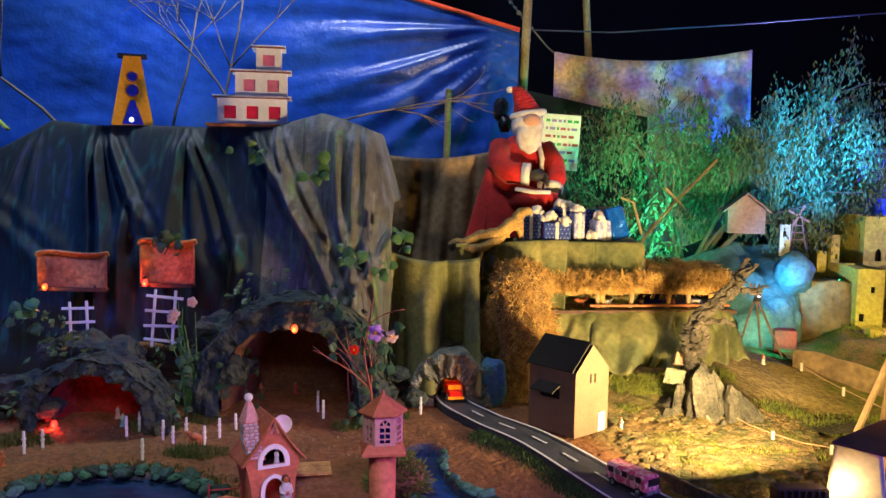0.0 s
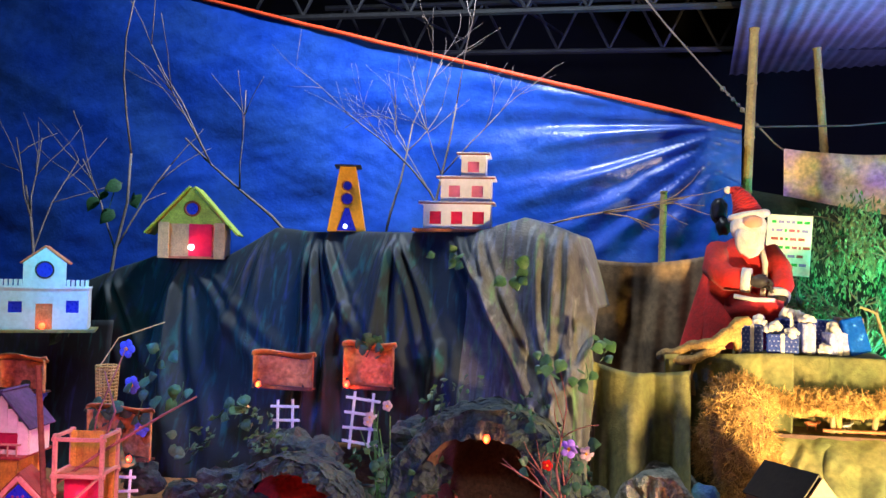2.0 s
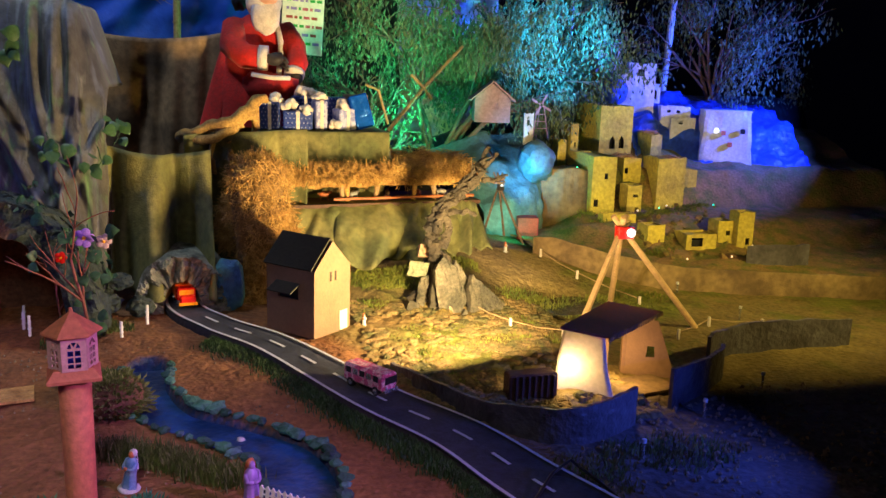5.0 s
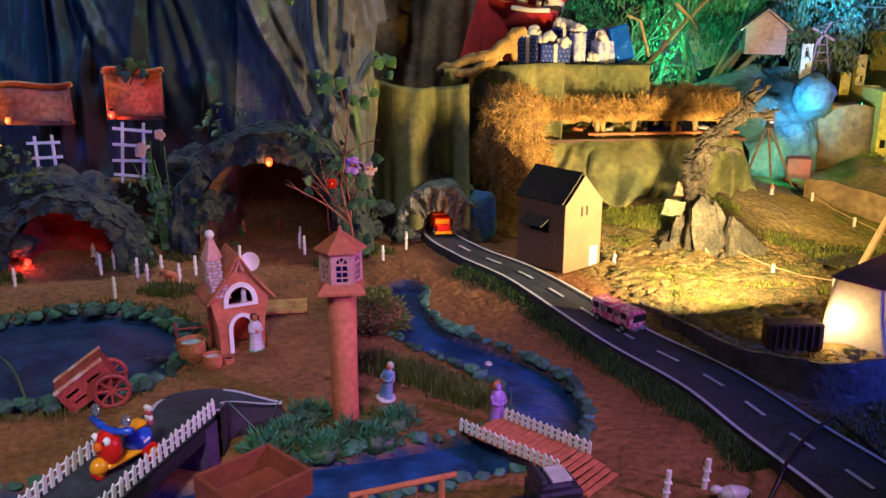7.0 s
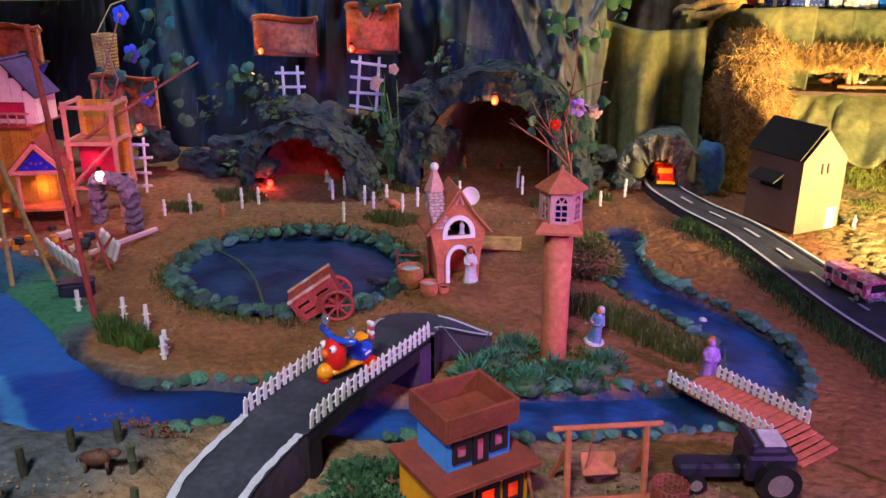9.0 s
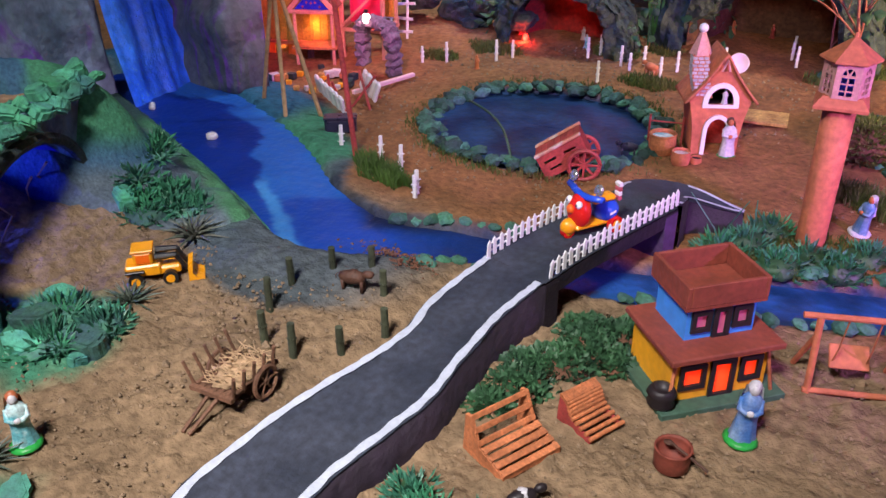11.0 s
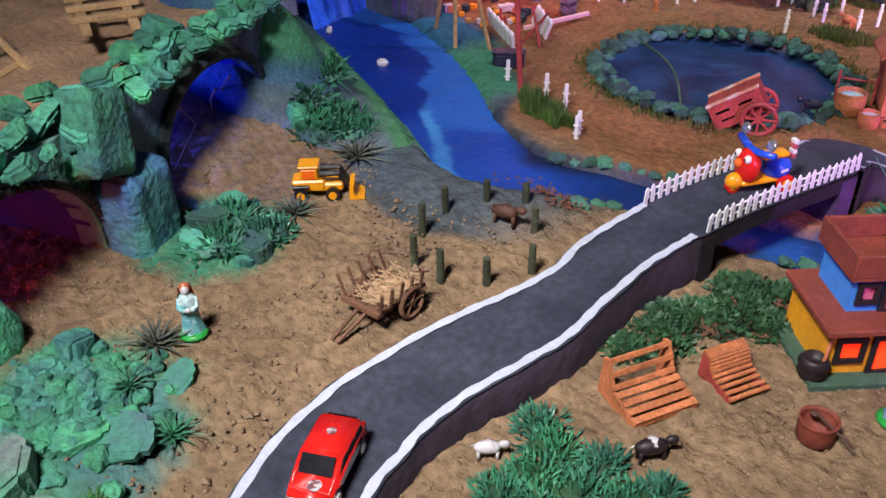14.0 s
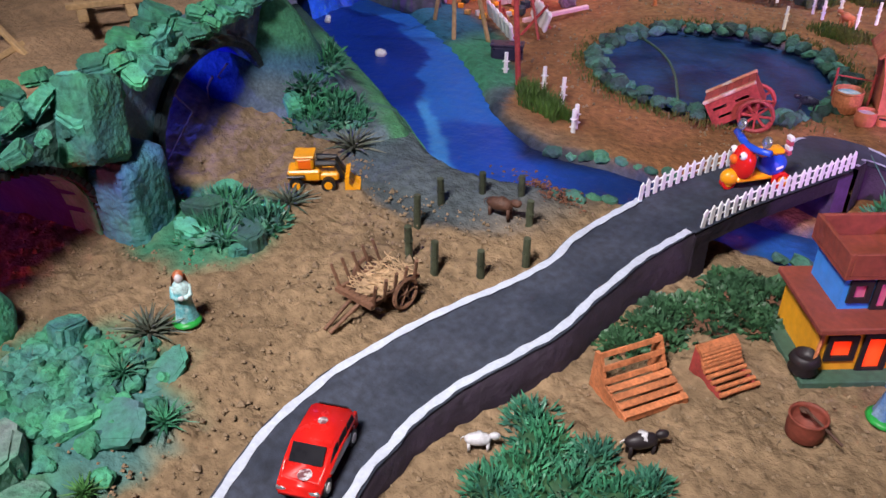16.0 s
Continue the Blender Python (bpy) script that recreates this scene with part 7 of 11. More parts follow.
slope("grey_cliff", [(-1.70, 0.45, 0.10), (-1.64, 0.62, 0.12), (-1.62, 0.80, 0.12), (-1.63, 0.95, 0.10), (-1.69, 1.10, 0.03), (-1.76, 1.24, -0.02), (-1.79, 1.375, -0.02)], [(-2.05, 0.42, 0.85), (-2.02, 0.62, 0.92), (-2.00, 0.85, 0.95), (-2.00, 1.0, 0.95), (-1.98, 1.15, 0.95), (-1.95, 1.28, 0.95), (-1.91, 1.385, 0.95)], CLIFF, "blue-grey painted paper cliff above the arches", 90, 40, 0.07, 3)
slope("grey_cliff", [(-1.815, 1.600, -0.02), (-1.72, 1.59, -0.02), (-1.61, 1.59, 0.0), (-1.575, 1.600, 0.0), (-1.55, 1.68, 0.0)], [(-1.92, 1.64, 0.95), (-1.86, 1.665, 0.95), (-1.77, 1.67, 0.95), (-1.69, 1.71, 0.9), (-1.66, 1.80, 0.85)], CLIFF_D, "violet-streaked paper cliff beside the waterfall, shaded darker in its colour", 50, 40, 0.07, 9)
FALL = mat("painted_waterfall", (0.020, 0.125, 0.82), 0.35, 0.3, 6, 0.6, 90, col2=(0.05, 0.23, 0.88))


def waterfall():
    t = thing("waterfall", Matrix(), "bright blue painted waterfall sheet with glitter", "waterfall")

    def fall(u, v):
        foot, head = Vector((-1.768, 1.372, -0.01)).lerp(Vector((-1.815, 1.610, -0.01)), u), Vector((-1.895, 1.385, 0.98)).lerp(Vector((-1.92, 1.655, 0.98)), u)
        p = foot.lerp(head, v)
        p.x += 0.05 * (1 - v) ** 6 + 0.006 * math.sin(u * 13 + 1.5 * noise.noise(Vector((u * 3, v * 2, 1)))) + 0.012 * noise.noise(Vector((u * 9, v * 5, 3)))
        return p
    part("fall_sheet", B().sheet(fall, 40, 50), FALL, t, smooth=True)
    v, f = [], []
    rnd = random.Random(8)
    for k in range(420):
        u = min(0.98, max(0.02, rnd.choice((rnd.gauss(0.18, 0.10), rnd.gauss(0.62, 0.16)))))
        c = fall(u, rnd.random() ** 1.8 * 0.7) + Vector((0.004, -0.002, 0))
        s, o = rnd.uniform(0.0012, 0.0032), len(v)
        v += [tuple(c + Vector((0.0008 * q, s * math.cos(rnd.random() + 1.57 * q), s * math.sin(1.57 * q)))) for q in range(4)]
        f.append((o, o + 1, o + 2, o + 3))
    mass("glitter", v, f, GLITTER, "pale glitter flakes", "", "stuff", False, t)


GLITTER = mat("pale_glitter", (0.14, 0.36, 0.92), 0.25, 0.2, 40, 0.05, 60, spec=0.6)
waterfall()
for x, y, r_ in ((-1.388, 1.332, 0.016), (-1.672, 1.385, 0.010), (-1.690, 1.400, 0.009), (-0.705, 1.085, 0.009), (-0.05, 1.98, 0.009), (0.17, 1.87, 0.009)):
    solo("pebble", B().ball((0, 0, 0), (r_, r_ * 0.9, r_ * 0.75), 2, 0.2, seed=int(x * 10)), CERAMIC, "smooth white pebble in the stream", "pebble", pose(x, y, 0.007 if x < -0.6 else -0.010), smooth=True, group="white pebbles")


# ---- stilt huts lit in pink ----
def gable_hut(m, w, d, h, rise, wall, roof, label, window=None, planks=True):
    t = thing("model_hut", m, label, "model hut")
    if planks:
        k = max(4, int(w / 0.028))
        for i in range(k):
            x = -w / 2 + w * (i + 0.5) / k
            zz = h + rise * (1 - abs(x) / (w / 2)) - 0.004
            if window and abs(x) < window[0] / 2:
                part("front_plank", B().box((x, -d / 2, window[1] / 2), (w / k * 0.94, 0.005, window[1])), wall, t)
                part("front_plank", B().box((x, -d / 2, (window[2] + zz) / 2), (w / k * 0.94, 0.005, zz - window[2])), wall, t)
            else:
                part("front_plank", B().box((x, -d / 2, zz / 2), (w / k * 0.94, 0.005, zz)), wall, t)
    else:
        part("front_wall", B().prism([(-w / 2, 0), (w / 2, 0), (w / 2, h), (0, h + rise), (-w / 2, h)], 0.005, Matrix.Translation((0, -d / 2, 0))), wall, t)
    for s in (-1, 1):
        part("side_wall", B().box((s * w / 2, 0.003, h / 2), (0.005, d - 0.006, h)), wall, t)
        n = Vector((w / 2, 0, -rise))
        a = math.atan2(rise, w / 2)
        part("roof_slope", B().box((s * w / 4 * 1.08, 0, h + rise / 2 + 0.004), (math.hypot(w / 2, rise) * 1.22, d * 1.25, 0.006), Matrix.Rotation(s * a, 3, "Y"), bev=0.001), roof, t)
    if window:
        part("window", B().box((0, -d / 2 + 0.012, (window[1] + window[2]) / 2), (window[0], 0.002, window[2] - window[1])), WINDOW_R, t)
    return t


OCHRE_W = mat("ochre_plank", (0.52, 0.30, 0.035), 0.65, 0.3, 25, 0.4, 120, rnd=0.25)
# Wood tinted pink: the huts' pink light is put into its colour.
PINK_W = mat("pink_lit_wood", (0.58, 0.27, 0.20), 0.6, 0.2, 20, 0.2, 120, rnd=0.1)


def stilt_hut():
    t = thing("stilt_hut", pose(-1.755, 1.97, 0, 0, 0, 14), "ochre plank hut on stilts with a pink railing on its roof", "model hut")
    w, d, z0, z1 = 0.25, 0.13, 0.055, 0.275
    for s in (-1, 1):
        for y in (-d / 2 + 0.006, d / 2 - 0.006):
            part("stilt", B().cyl((s * (w / 2 - 0.008), y, -0.01), (s * (w / 2 - 0.008), y, z0 + 0.01), 0.006, n=7), WOOD_D, t)
    part("floor", B().box((0, 0, z0), (w + 0.02, d + 0.03, 0.008)), WOOD_O, t)
    for k in range(9):
        x = -w / 2 + w * (k + 0.5) / 9
        part("front_plank", B().box((x, -d / 2, (z0 + z1) / 2 + random.uniform(-0.003, 0.003)), (w / 9 * 0.94, 0.005, z1 - z0 - 0.008)), OCHRE_W, t)
    for s in (-1, 1):
        for k in range(5):
            y = -d / 2 + 0.012 + (d - 0.02) * (k + 0.5) / 5
            part("side_plank", B().box((s * (w / 2 - 0.002), y, (z0 + z1) / 2), (0.005, d / 5 * 0.9, z1 - z0 - 0.008)), OCHRE_W, t)
    part("roof_deck", B().box((0.0, 0, z1 + 0.003), (w + 0.03, d + 0.04, 0.008), bev=0.001), WOOD_R, t)
    for k in range(11):
        part("baluster", B().cyl((-w / 2 + w * k / 10, -d / 2 - 0.008, z1 + 0.006), (-w / 2 + w * k / 10, -d / 2 - 0.008, z1 + 0.036), 0.0025, n=5), PINK_W, t)
    part("handrail", B().box((0, -d / 2 - 0.008, z1 + 0.038), (w + 0.02, 0.007, 0.005)), PINK_W, t)
    for k, x in enumerate((-0.02, 0.05)):
        part("lit_window", B().box((x, -d / 2 + 0.004, 0.026), (0.024, 0.003, 0.040)), WINDOW_O, t)


def porch():
    t = thing("gabled_porch", pose(-1.565, 1.885, 0, 0, 0, 26), "pink framed gable porch with a blue film window", "model hut")
    gz, w, r = 0.165, 0.140, 0.075
    part("blue_film", B().prism([(-w * 0.36, gz + 0.006), (w * 0.36, gz + 0.006), (0, gz + r * 0.78)], 0.002, Matrix.Translation((0, 0.004, 0))), WINDOW_B, t)
    for k in range(5):
        part("film_star", B().box((-0.025 + k * 0.0125, 0.002, gz + 0.014 + 0.012 * (k % 2) + 0.010 * (k == 2)), (0.006, 0.001, 0.006), Matrix.Rotation(0.8, 3, "Y")), PINK_PL, t)
    part("tie_beam", B().box((0, 0, gz), (w, 0.008, 0.010), bev=0.001), PINK_W, t)
    for s in (-1, 1):
        a = math.atan2(r, w / 2)
        part("rafter", B().box((s * w / 4, 0, gz + r / 2), (math.hypot(w / 2, r), 0.009, 0.012), Matrix.Rotation(s * a, 3, "Y"), bev=0.001), PINK_W, t)
        part("roof_slope", B().box((s * w / 4, 0.055, gz + r / 2 + 0.010), (math.hypot(w / 2, r) * 1.05, 0.105, 0.005), Matrix.Rotation(s * a, 3, "Y")), TERRA_D, t)
        part("post", B().cyl((s * 0.055, 0.01, -0.01), (s * 0.055, 0.01, gz), 0.005, n=7), PINK_W, t)
    for k in range(6):
        part("wall_plank", B().box((-0.058 + 0.0232 * k, 0.08, 0.115), (0.0215, 0.005, 0.10)), OCHRE_W, t)
    part("porch_floor", B().box((0, 0.045, 0.060), (0.135, 0.085, 0.007)), WOOD_O, t)
    for s in (-0.035, 0.035):
        part("lower_post", B().cyl((s, 0.06, -0.01), (s, 0.06, 0.06), 0.006, n=7), WOOD_D, t)


def frame_tower():
    t = thing("frame_tower", pose(-1.49, 2.05, 0, 0, 0, 16), "pink lit wooden frame tower with orange boards inside", "model hut")
    for x in (-0.065, 0.065):
        for y in (-0.05, 0.05):
            part("post", B().box((x, y, 0.165), (0.011, 0.011, 0.35), bev=0.001), PINK_W, t)
    for z in (0.10, 0.225, 0.325):
        for y in (-0.05, 0.05):
            part("beam", B().box((0, y - 0.001, z), (0.150, 0.009, 0.010), bev=0.001), PINK_W, t)
        for x in (-0.065, 0.065):
            part("beam", B().box((x + 0.001, 0, z + 0.008), (0.009, 0.12, 0.008)), PINK_W, t)
    for k in range(7):
        part("back_board", B().box((-0.055 + 0.0183 * k, 0.040, 0.228), (0.017, 0.004, 0.21)), OCHRE_W, t)
    part("brace", B().cyl((-0.065, -0.052, 0.11), (0.065, -0.052, 0.23), 0.004, n=5), PINK_W, t)
    part("shelf", B().box((0, 0, 0.23), (0.125, 0.09, 0.005)), WOOD_O, t)
    part("red_film", B().box((0.0, -0.010, 0.168), (0.11, 0.002, 0.11)), WINDOW_R, t)


stilt_hut()
gable_hut(pose(-1.688, 1.988, 0.2825, 0, 0, 14), 0.150, 0.105, 0.075, 0.085, CREAM, VIOLET_CARD, "cream gabled upper room with a violet roof and a red-lit window", (0.078, 0.012, 0.058))
porch()
frame_tower()
bulb_lamp("hut_light", (-1.50, 2.035, 0.17), 0.15, (1.0, 0.14, 0.14), 0.01)
bulb_lamp("hut_light", (-1.60, 1.93, 0.11), 0.20, (1.0, 0.30, 0.10), 0.01)
bulb_lamp("hut_light", (-1.78, 1.96, 0.02), 0.12, (1.0, 0.50, 0.15), 0.01)
VIOLET_STONE = mat("violet_grey_stone", (0.17, 0.14, 0.19), 0.85, 0.4, 20, 0.8, 90)
t = thing("stone_arch", at(-1.385, 1.955, -12), "small violet-grey stone arch before the huts", "stone arch")
for k in range(13):
    a = math.pi * k / 12
    part("stone", B().ball((0.066 * math.cos(a), 0, 0.085 + 0.050 * math.sin(a) ** 0.6), (0.020, 0.028, 0.018), 2, 0.5, seed=k), VIOLET_STONE, t)
for s in (-1, 1):
    for k in range(4):
        part("stone", B().ball((s * 0.068, 0, 0.008 + 0.022 * k), (0.019, 0.026, 0.017), 2, 0.5, seed=20 + k + s), VIOLET_STONE, t)
for x0, y0 in ((-1.488, 1.596), (-1.332, 1.520), (-1.282, 1.596)):
    pole("thin_cane", (x0, y0, -0.01), (x0 + 1.45 * (-1.390 - x0), y0 + 1.45 * (1.580 - y0), 0.50), 0.0055, BAMBOO, "thin dry bamboo cane tied into a tripod beside the stream", "cane")
pole("red_pole", (-1.03, 1.43, -0.01), (-1.10, 1.44, 0.60), 0.0062, WOOD_R, "red painted pole standing by the white stakes")


def water_wheel():
    t = thing("water_wheel", Matrix(), "white slatted model water wheel with a long pale rail", "water wheel")
    for p, q, n, tilt in (((-1.395, 1.712, 0.032), (-1.240, 1.628, 0.026), 6, 0.6), ((-1.290, 1.775, 0.046), (-1.205, 1.722, 0.040), 4, -0.45)):
        for k in range(n):
            c = Vector(p).lerp(Vector(q), k / (n - 1))
            part("white_slat", B().box((0, 0, 0), (0.023, 0.010, 0.056), Matrix.Rotation(0.35, 3, "Y"), bev=0.0045), PLASTIC_W, t, m=Matrix.Translation(c) @ pose(0, 0, 0, 25 * tilt, 0, -30))
        d = (Vector(q) - Vector(p)).normalized() * 0.012
        part("slat_bar", B().cyl(Vector(p) - d + Vector((0.003, 0.006, -0.012)), Vector(q) + d + Vector((0.003, 0.006, -0.012)), 0.003, n=6), WOOD_R, t)
    part("rail", B().box((0, 0, 0), (0.20, 0.012, 0.010), bev=0.001), PINK_PALE, t, m=pose(-1.278, 1.845, 0.018, 0, -3, 72))
    for p, q in (((-1.27, 1.70, -0.005), (-1.22, 1.74, 0.075)), ((-1.21, 1.70, -0.005), (-1.265, 1.73, 0.085)), ((-1.39, 1.75, -0.005), (-1.385, 1.74, 0.05)), ((-1.33, 1.72, -0.005), (-1.335, 1.70, 0.05))):
        part("brace", B().cyl(p, q, 0.0035, n=6), WOOD_R, t)


PINK_PALE = mat("pale_pink_paint", (0.72, 0.50, 0.55), 0.5, 0.1, 20, 0.1, 100)
water_wheel()
for k in range(26):
    x, y = -1.50 + random.uniform(-0.10, 0.16), 1.82 + random.uniform(-0.12, 0.06)
    s = random.uniform(0.010, 0.020)
    solo("painted_block", B().box((0, 0, s / 2), (s * 1.3, s, s), bev=0.001), random.choice([STRAW, TERRA, CERAMIC, YELLOW_P, ROCK]), "small painted stone block heaped before the huts", "block", at(x, y, random.uniform(0, 90)), group="painted blocks")
solo("blue_bucket", B().box((0, 0, 0.019), (0.075, 0.034, 0.036), bev=0.006).box((0, 0, 0.039), (0.080, 0.039, 0.005), bev=0.002), DARKBLUE_PL, "small dark blue plastic trough beside the red pole", "tub", at(-1.165, 1.535, 38))


def lattice(m, w, h, rungs, label):
    t = thing("white_ladder", m, label, "ladder", group="white stick ladders")
    for s in (-1, 1):
        part("rail", B().box((s * w * 0.27, 0, h / 2), (0.0085, 0.004, h), bev=0.0008), PLASTIC_W, t)
    for k in range(rungs):
        part("rung", B().box((random.uniform(-0.004, 0.004), -0.004, h * (k + 0.5) / rungs), (w * random.uniform(0.93, 1.05), 0.004, 0.0085), Matrix.Rotation(random.uniform(-0.05, 0.05), 3, "Y"), bev=0.0008), PLASTIC_W, t)


lattice(pose(-1.122, 2.51, 0.215, -8, -5, 0), 0.098, 0.172, 4, "white stick ladder below an orange bark niche")
lattice(pose(-0.862, 2.49, 0.255, -8, 2, 0), 0.115, 0.175, 4, "wide white stick ladder below an orange bark niche")
lattice(at(-1.490, 2.19, -8, 0.0) @ pose(0, 0, 0, -10, -7, 0), 0.135, 0.165, 4, "white stick ladder leaning below a clay niche")


def niche(x, y, z, w, h, label):
    t = thing("bark_niche", pose(x, y, z), label, "bark niche")
    ob = part("shell", B().sheet(lambda u, v: (-(w / 2) * math.cos(math.pi * u), 0.045 * math.sin(math.pi * u) * (1 + 0.12 * noise.noise(Vector((u * 6, v * 5, x)))) - 0.012, h * v * (1 - 0.10 * math.sin(math.pi * u)) + 0.004 * math.sin(u * 9 + x)), 26, 12), BARK_O, t, smooth=True)
    ob.modifiers.new("thick", "SOLIDIFY").thickness = 0.005
    part("hood", B().sheet(lambda u, v: (-(w / 2 + 0.004) * math.cos(math.pi * u), -0.010 + (0.050 - 0.055 * v) * math.sin(math.pi * u), h * (1 - 0.10 * math.sin(math.pi * u) * (1 - v)) + 0.012 * v + 0.004 * math.sin(u * 9 + x)), 22, 5), BARK_O, t, smooth=True).modifiers.new("thick", "SOLIDIFY").thickness = 0.004
    part("lip", B().sheet(lambda u, v: (-(w / 2) * math.cos(math.pi * u) * (1 - 0.03 * v), -0.012 - 0.020 * math.sin(math.pi * u), 0.012 * v), 16, 2), WOOD_D, t).modifiers.new("thick", "SOLIDIFY").thickness = 0.004
    part("bottom", B().box((0, 0.002, 0.003), (w * 0.92, 0.05, 0.006)), WOOD_D, t)


BARK_O = mat("orange_bark", (0.54, 0.26, 0.09), 0.75, 0.4, 9, 1.0, 28, col2=(0.32, 0.13, 0.05), hard=0.1)
niche(-1.195, 2.63, 0.405, 0.225, 0.11, "orange bark pot niche glowing under a red bulb")
niche(-0.885, 2.62, 0.425, 0.175, 0.135, "red-lit orange bark niche with leaves on its rim")
niche(-1.60, 2.33, 0.20, 0.24, 0.15, "clay-coloured bark niche behind the huts")
niche(-1.90, 2.24, 0.40, 0.18, 0.10, "small red-lit bark niche near the model church")
RED = (1.0, 0.09, 0.02)
bulb((-1.265, 2.585, 0.422), BULB_O, 0.7, (1.0, 0.24, 0.04), "glowing orange bulb at the bark niche", 0.0, 0.008)
bulb((-0.945, 2.580, 0.442), BULB_R, 1.5, (1.0, 0.08, 0.02), "glowing red bulb at the bark niche", 0.0, 0.009)
bulb((-0.445, 2.432, 0.335), BULB_O, 0.5, (1.0, 0.3, 0.10), "glowing red-orange bulb hanging over the cave mouth", 0.03, 0.010)
bulb((-1.12, 2.335, 0.060), BULB_R, 0.95, (1.0, 0.035, 0.02), "glowing red bulb lying in the small cave", 0.0, 0.009)
bulb((-1.405, 1.935, 0.160), BULB_W, 0.14, (1.0, 0.35, 0.4), "glowing pale bulb hanging at the huts", 0.0, 0.011)
bulb((-1.50, 2.245, 0.225), BULB_R, 0.8, RED, "glowing red bulb at the clay niche", 0.0, 0.008)
bulb((-1.93, 2.16, 0.43), BULB_O, 0.8, (1.0, 0.20, 0.05), "glowing orange bulb at the small niche", 0.0, 0.011)
b = B()
for k in range(11):
    a = k * math.tau / 11
    b.cyl((0.030 * math.cos(a), 0.030 * math.sin(a), 0), (0.036 * math.cos(a), 0.036 * math.sin(a), 0.13), 0.003, n=5)
for k in range(12):
    z = 0.006 + k * 0.011
    b.tube([((0.031 + z * 0.045) * math.cos(i * math.tau / 16), (0.031 + z * 0.045) * math.sin(i * math.tau / 16), z) for i in range(17)], 0.0026, n=4)
solo("hanging_basket", b, STRAW, "tall narrow woven cane basket hung on the cloth", "basket", pose(-1.73, 2.42, 0.345))
solo("hook_cord", B().tube([(-1.73, 2.385, 0.475), (-1.73, 2.47, 0.56), (-1.73, 2.72, 0.60)], 0.002, n=5), STRAW_P, "thin cord tying the cane basket to the cloth", "cord")


# ---- houses on the mountain ----
def yellow_tower():
    t = thing("model_tower", pose(-1.12, 2.95, 0.945, 0, 0, 20), "yellow card tower with blue round windows", "model tower")
    part("front", B().prism([(-0.072, 0), (0.066, 0), (0.026, 0.235), (-0.030, 0.235)], 0.006, Matrix.Translation((0, -0.05, 0))), YELLOW_P, t)
    part("back", B().prism([(-0.072, 0), (0.066, 0), (0.026, 0.235), (-0.030, 0.235)], 0.006, Matrix.Translation((0, 0.03, 0))), YELLOW_P, t)
    for s, x0, x1 in ((-1, -0.072, -0.030), (1, 0.066, 0.026)):
        part("side", B().prism([(x0, 0), (x0 - s * 0.006, 0), (x1 - s * 0.006, 0.235), (x1, 0.235)], 0.073, Matrix.Translation((0, -0.0435, 0))), YELLOW_P, t)
    part("cap", B().box((-0.002, -0.01, 0.239), (0.095, 0.095, 0.007)), BLACK_P, t)
    for z, r_ in ((0.165, 0.016), (0.118, 0.020)):
        part("round_window", B().cyl((-0.002, -0.0525, z), (-0.002, -0.049, z), r_, n=20), WINDOW_B, t)
        part("ring", B().tube([(-0.002 + r_ * 1.05 * math.cos(a), -0.053, z + r_ * 1.05 * math.sin(a)) for a in np.linspace(0, math.tau, 21)], 0.002, n=5), TERRA_D, t)
    part("door", B().prism([(-0.036, 0.002), (0.034, 0.002), (0.006, 0.085), (-0.008, 0.085)], 0.003, Matrix.Translation((0, -0.053, 0))), WINDOW_B, t, "bright blue triangular door")
    part("lamp", B().ball((-0.006, -0.056, 0.018), 0.008, 2), LED_W, t)


yellow_tower()


WHITE_CARD = mat("white_card", (0.78, 0.78, 0.82), 0.7, 0.08, 12, 0.1, 100)


def white_house():
    t = thing("model_house", pose(-0.70, 2.96, 0.945, 0, 0, 11), "white three-tier card house with pink windows", "model house")
    part("base_board", B().box((0, 0, 0.006), (0.31, 0.14, 0.011), bev=0.001), WOOD_O, t)
    for z, x, w, h, wins in ((0.012, 0.0, 0.235, 0.088, (-0.075, 0.0, 0.075)), (0.108, 0.03, 0.175, 0.080, (-0.04, 0.04)), (0.196, 0.055, 0.085, 0.075, (0.0,))):
        holes = [(x0 - 0.020, h * 0.18, x0 + 0.020, h * 0.68) for x0 in wins]
        part("front_wall", B().panel(w, h, 0.005, holes, Matrix.Translation((x, -0.055, z))), WHITE_CARD, t)
        part("back_wall", B().box((x, 0.05, z + h / 2), (w, 0.005, h)), WHITE_CARD, t)
        for s in (-1, 1):
            part("side_wall", B().box((x + s * (w / 2 - 0.0025), 0, z + h / 2), (0.005, 0.095, h)), WHITE_CARD, t)
        part("slab", B().box((x, -0.004, z + h + 0.003), (w + 0.03, 0.135, 0.007), bev=0.001), WHITE_CARD, t)
        part("slab_edge", B().box((x, -0.0735, z + h - 0.002), (w + 0.03, 0.002, 0.004)), TERRA_D, t)
        for k, x0 in enumerate(wins):
            part("window", B().box((x + x0, -0.049, z + h * 0.43), (0.041, 0.0015, h * 0.5)), WINDOW_R if z < 0.05 else WINDOW_P, t)
        bulb_lamp("house_light", t.matrix_world @ Vector((x, 0, z + h * 0.5)), 0.10 if z < 0.05 else 0.04, (1.0, 0.5, 0.55), 0.005)


white_house()


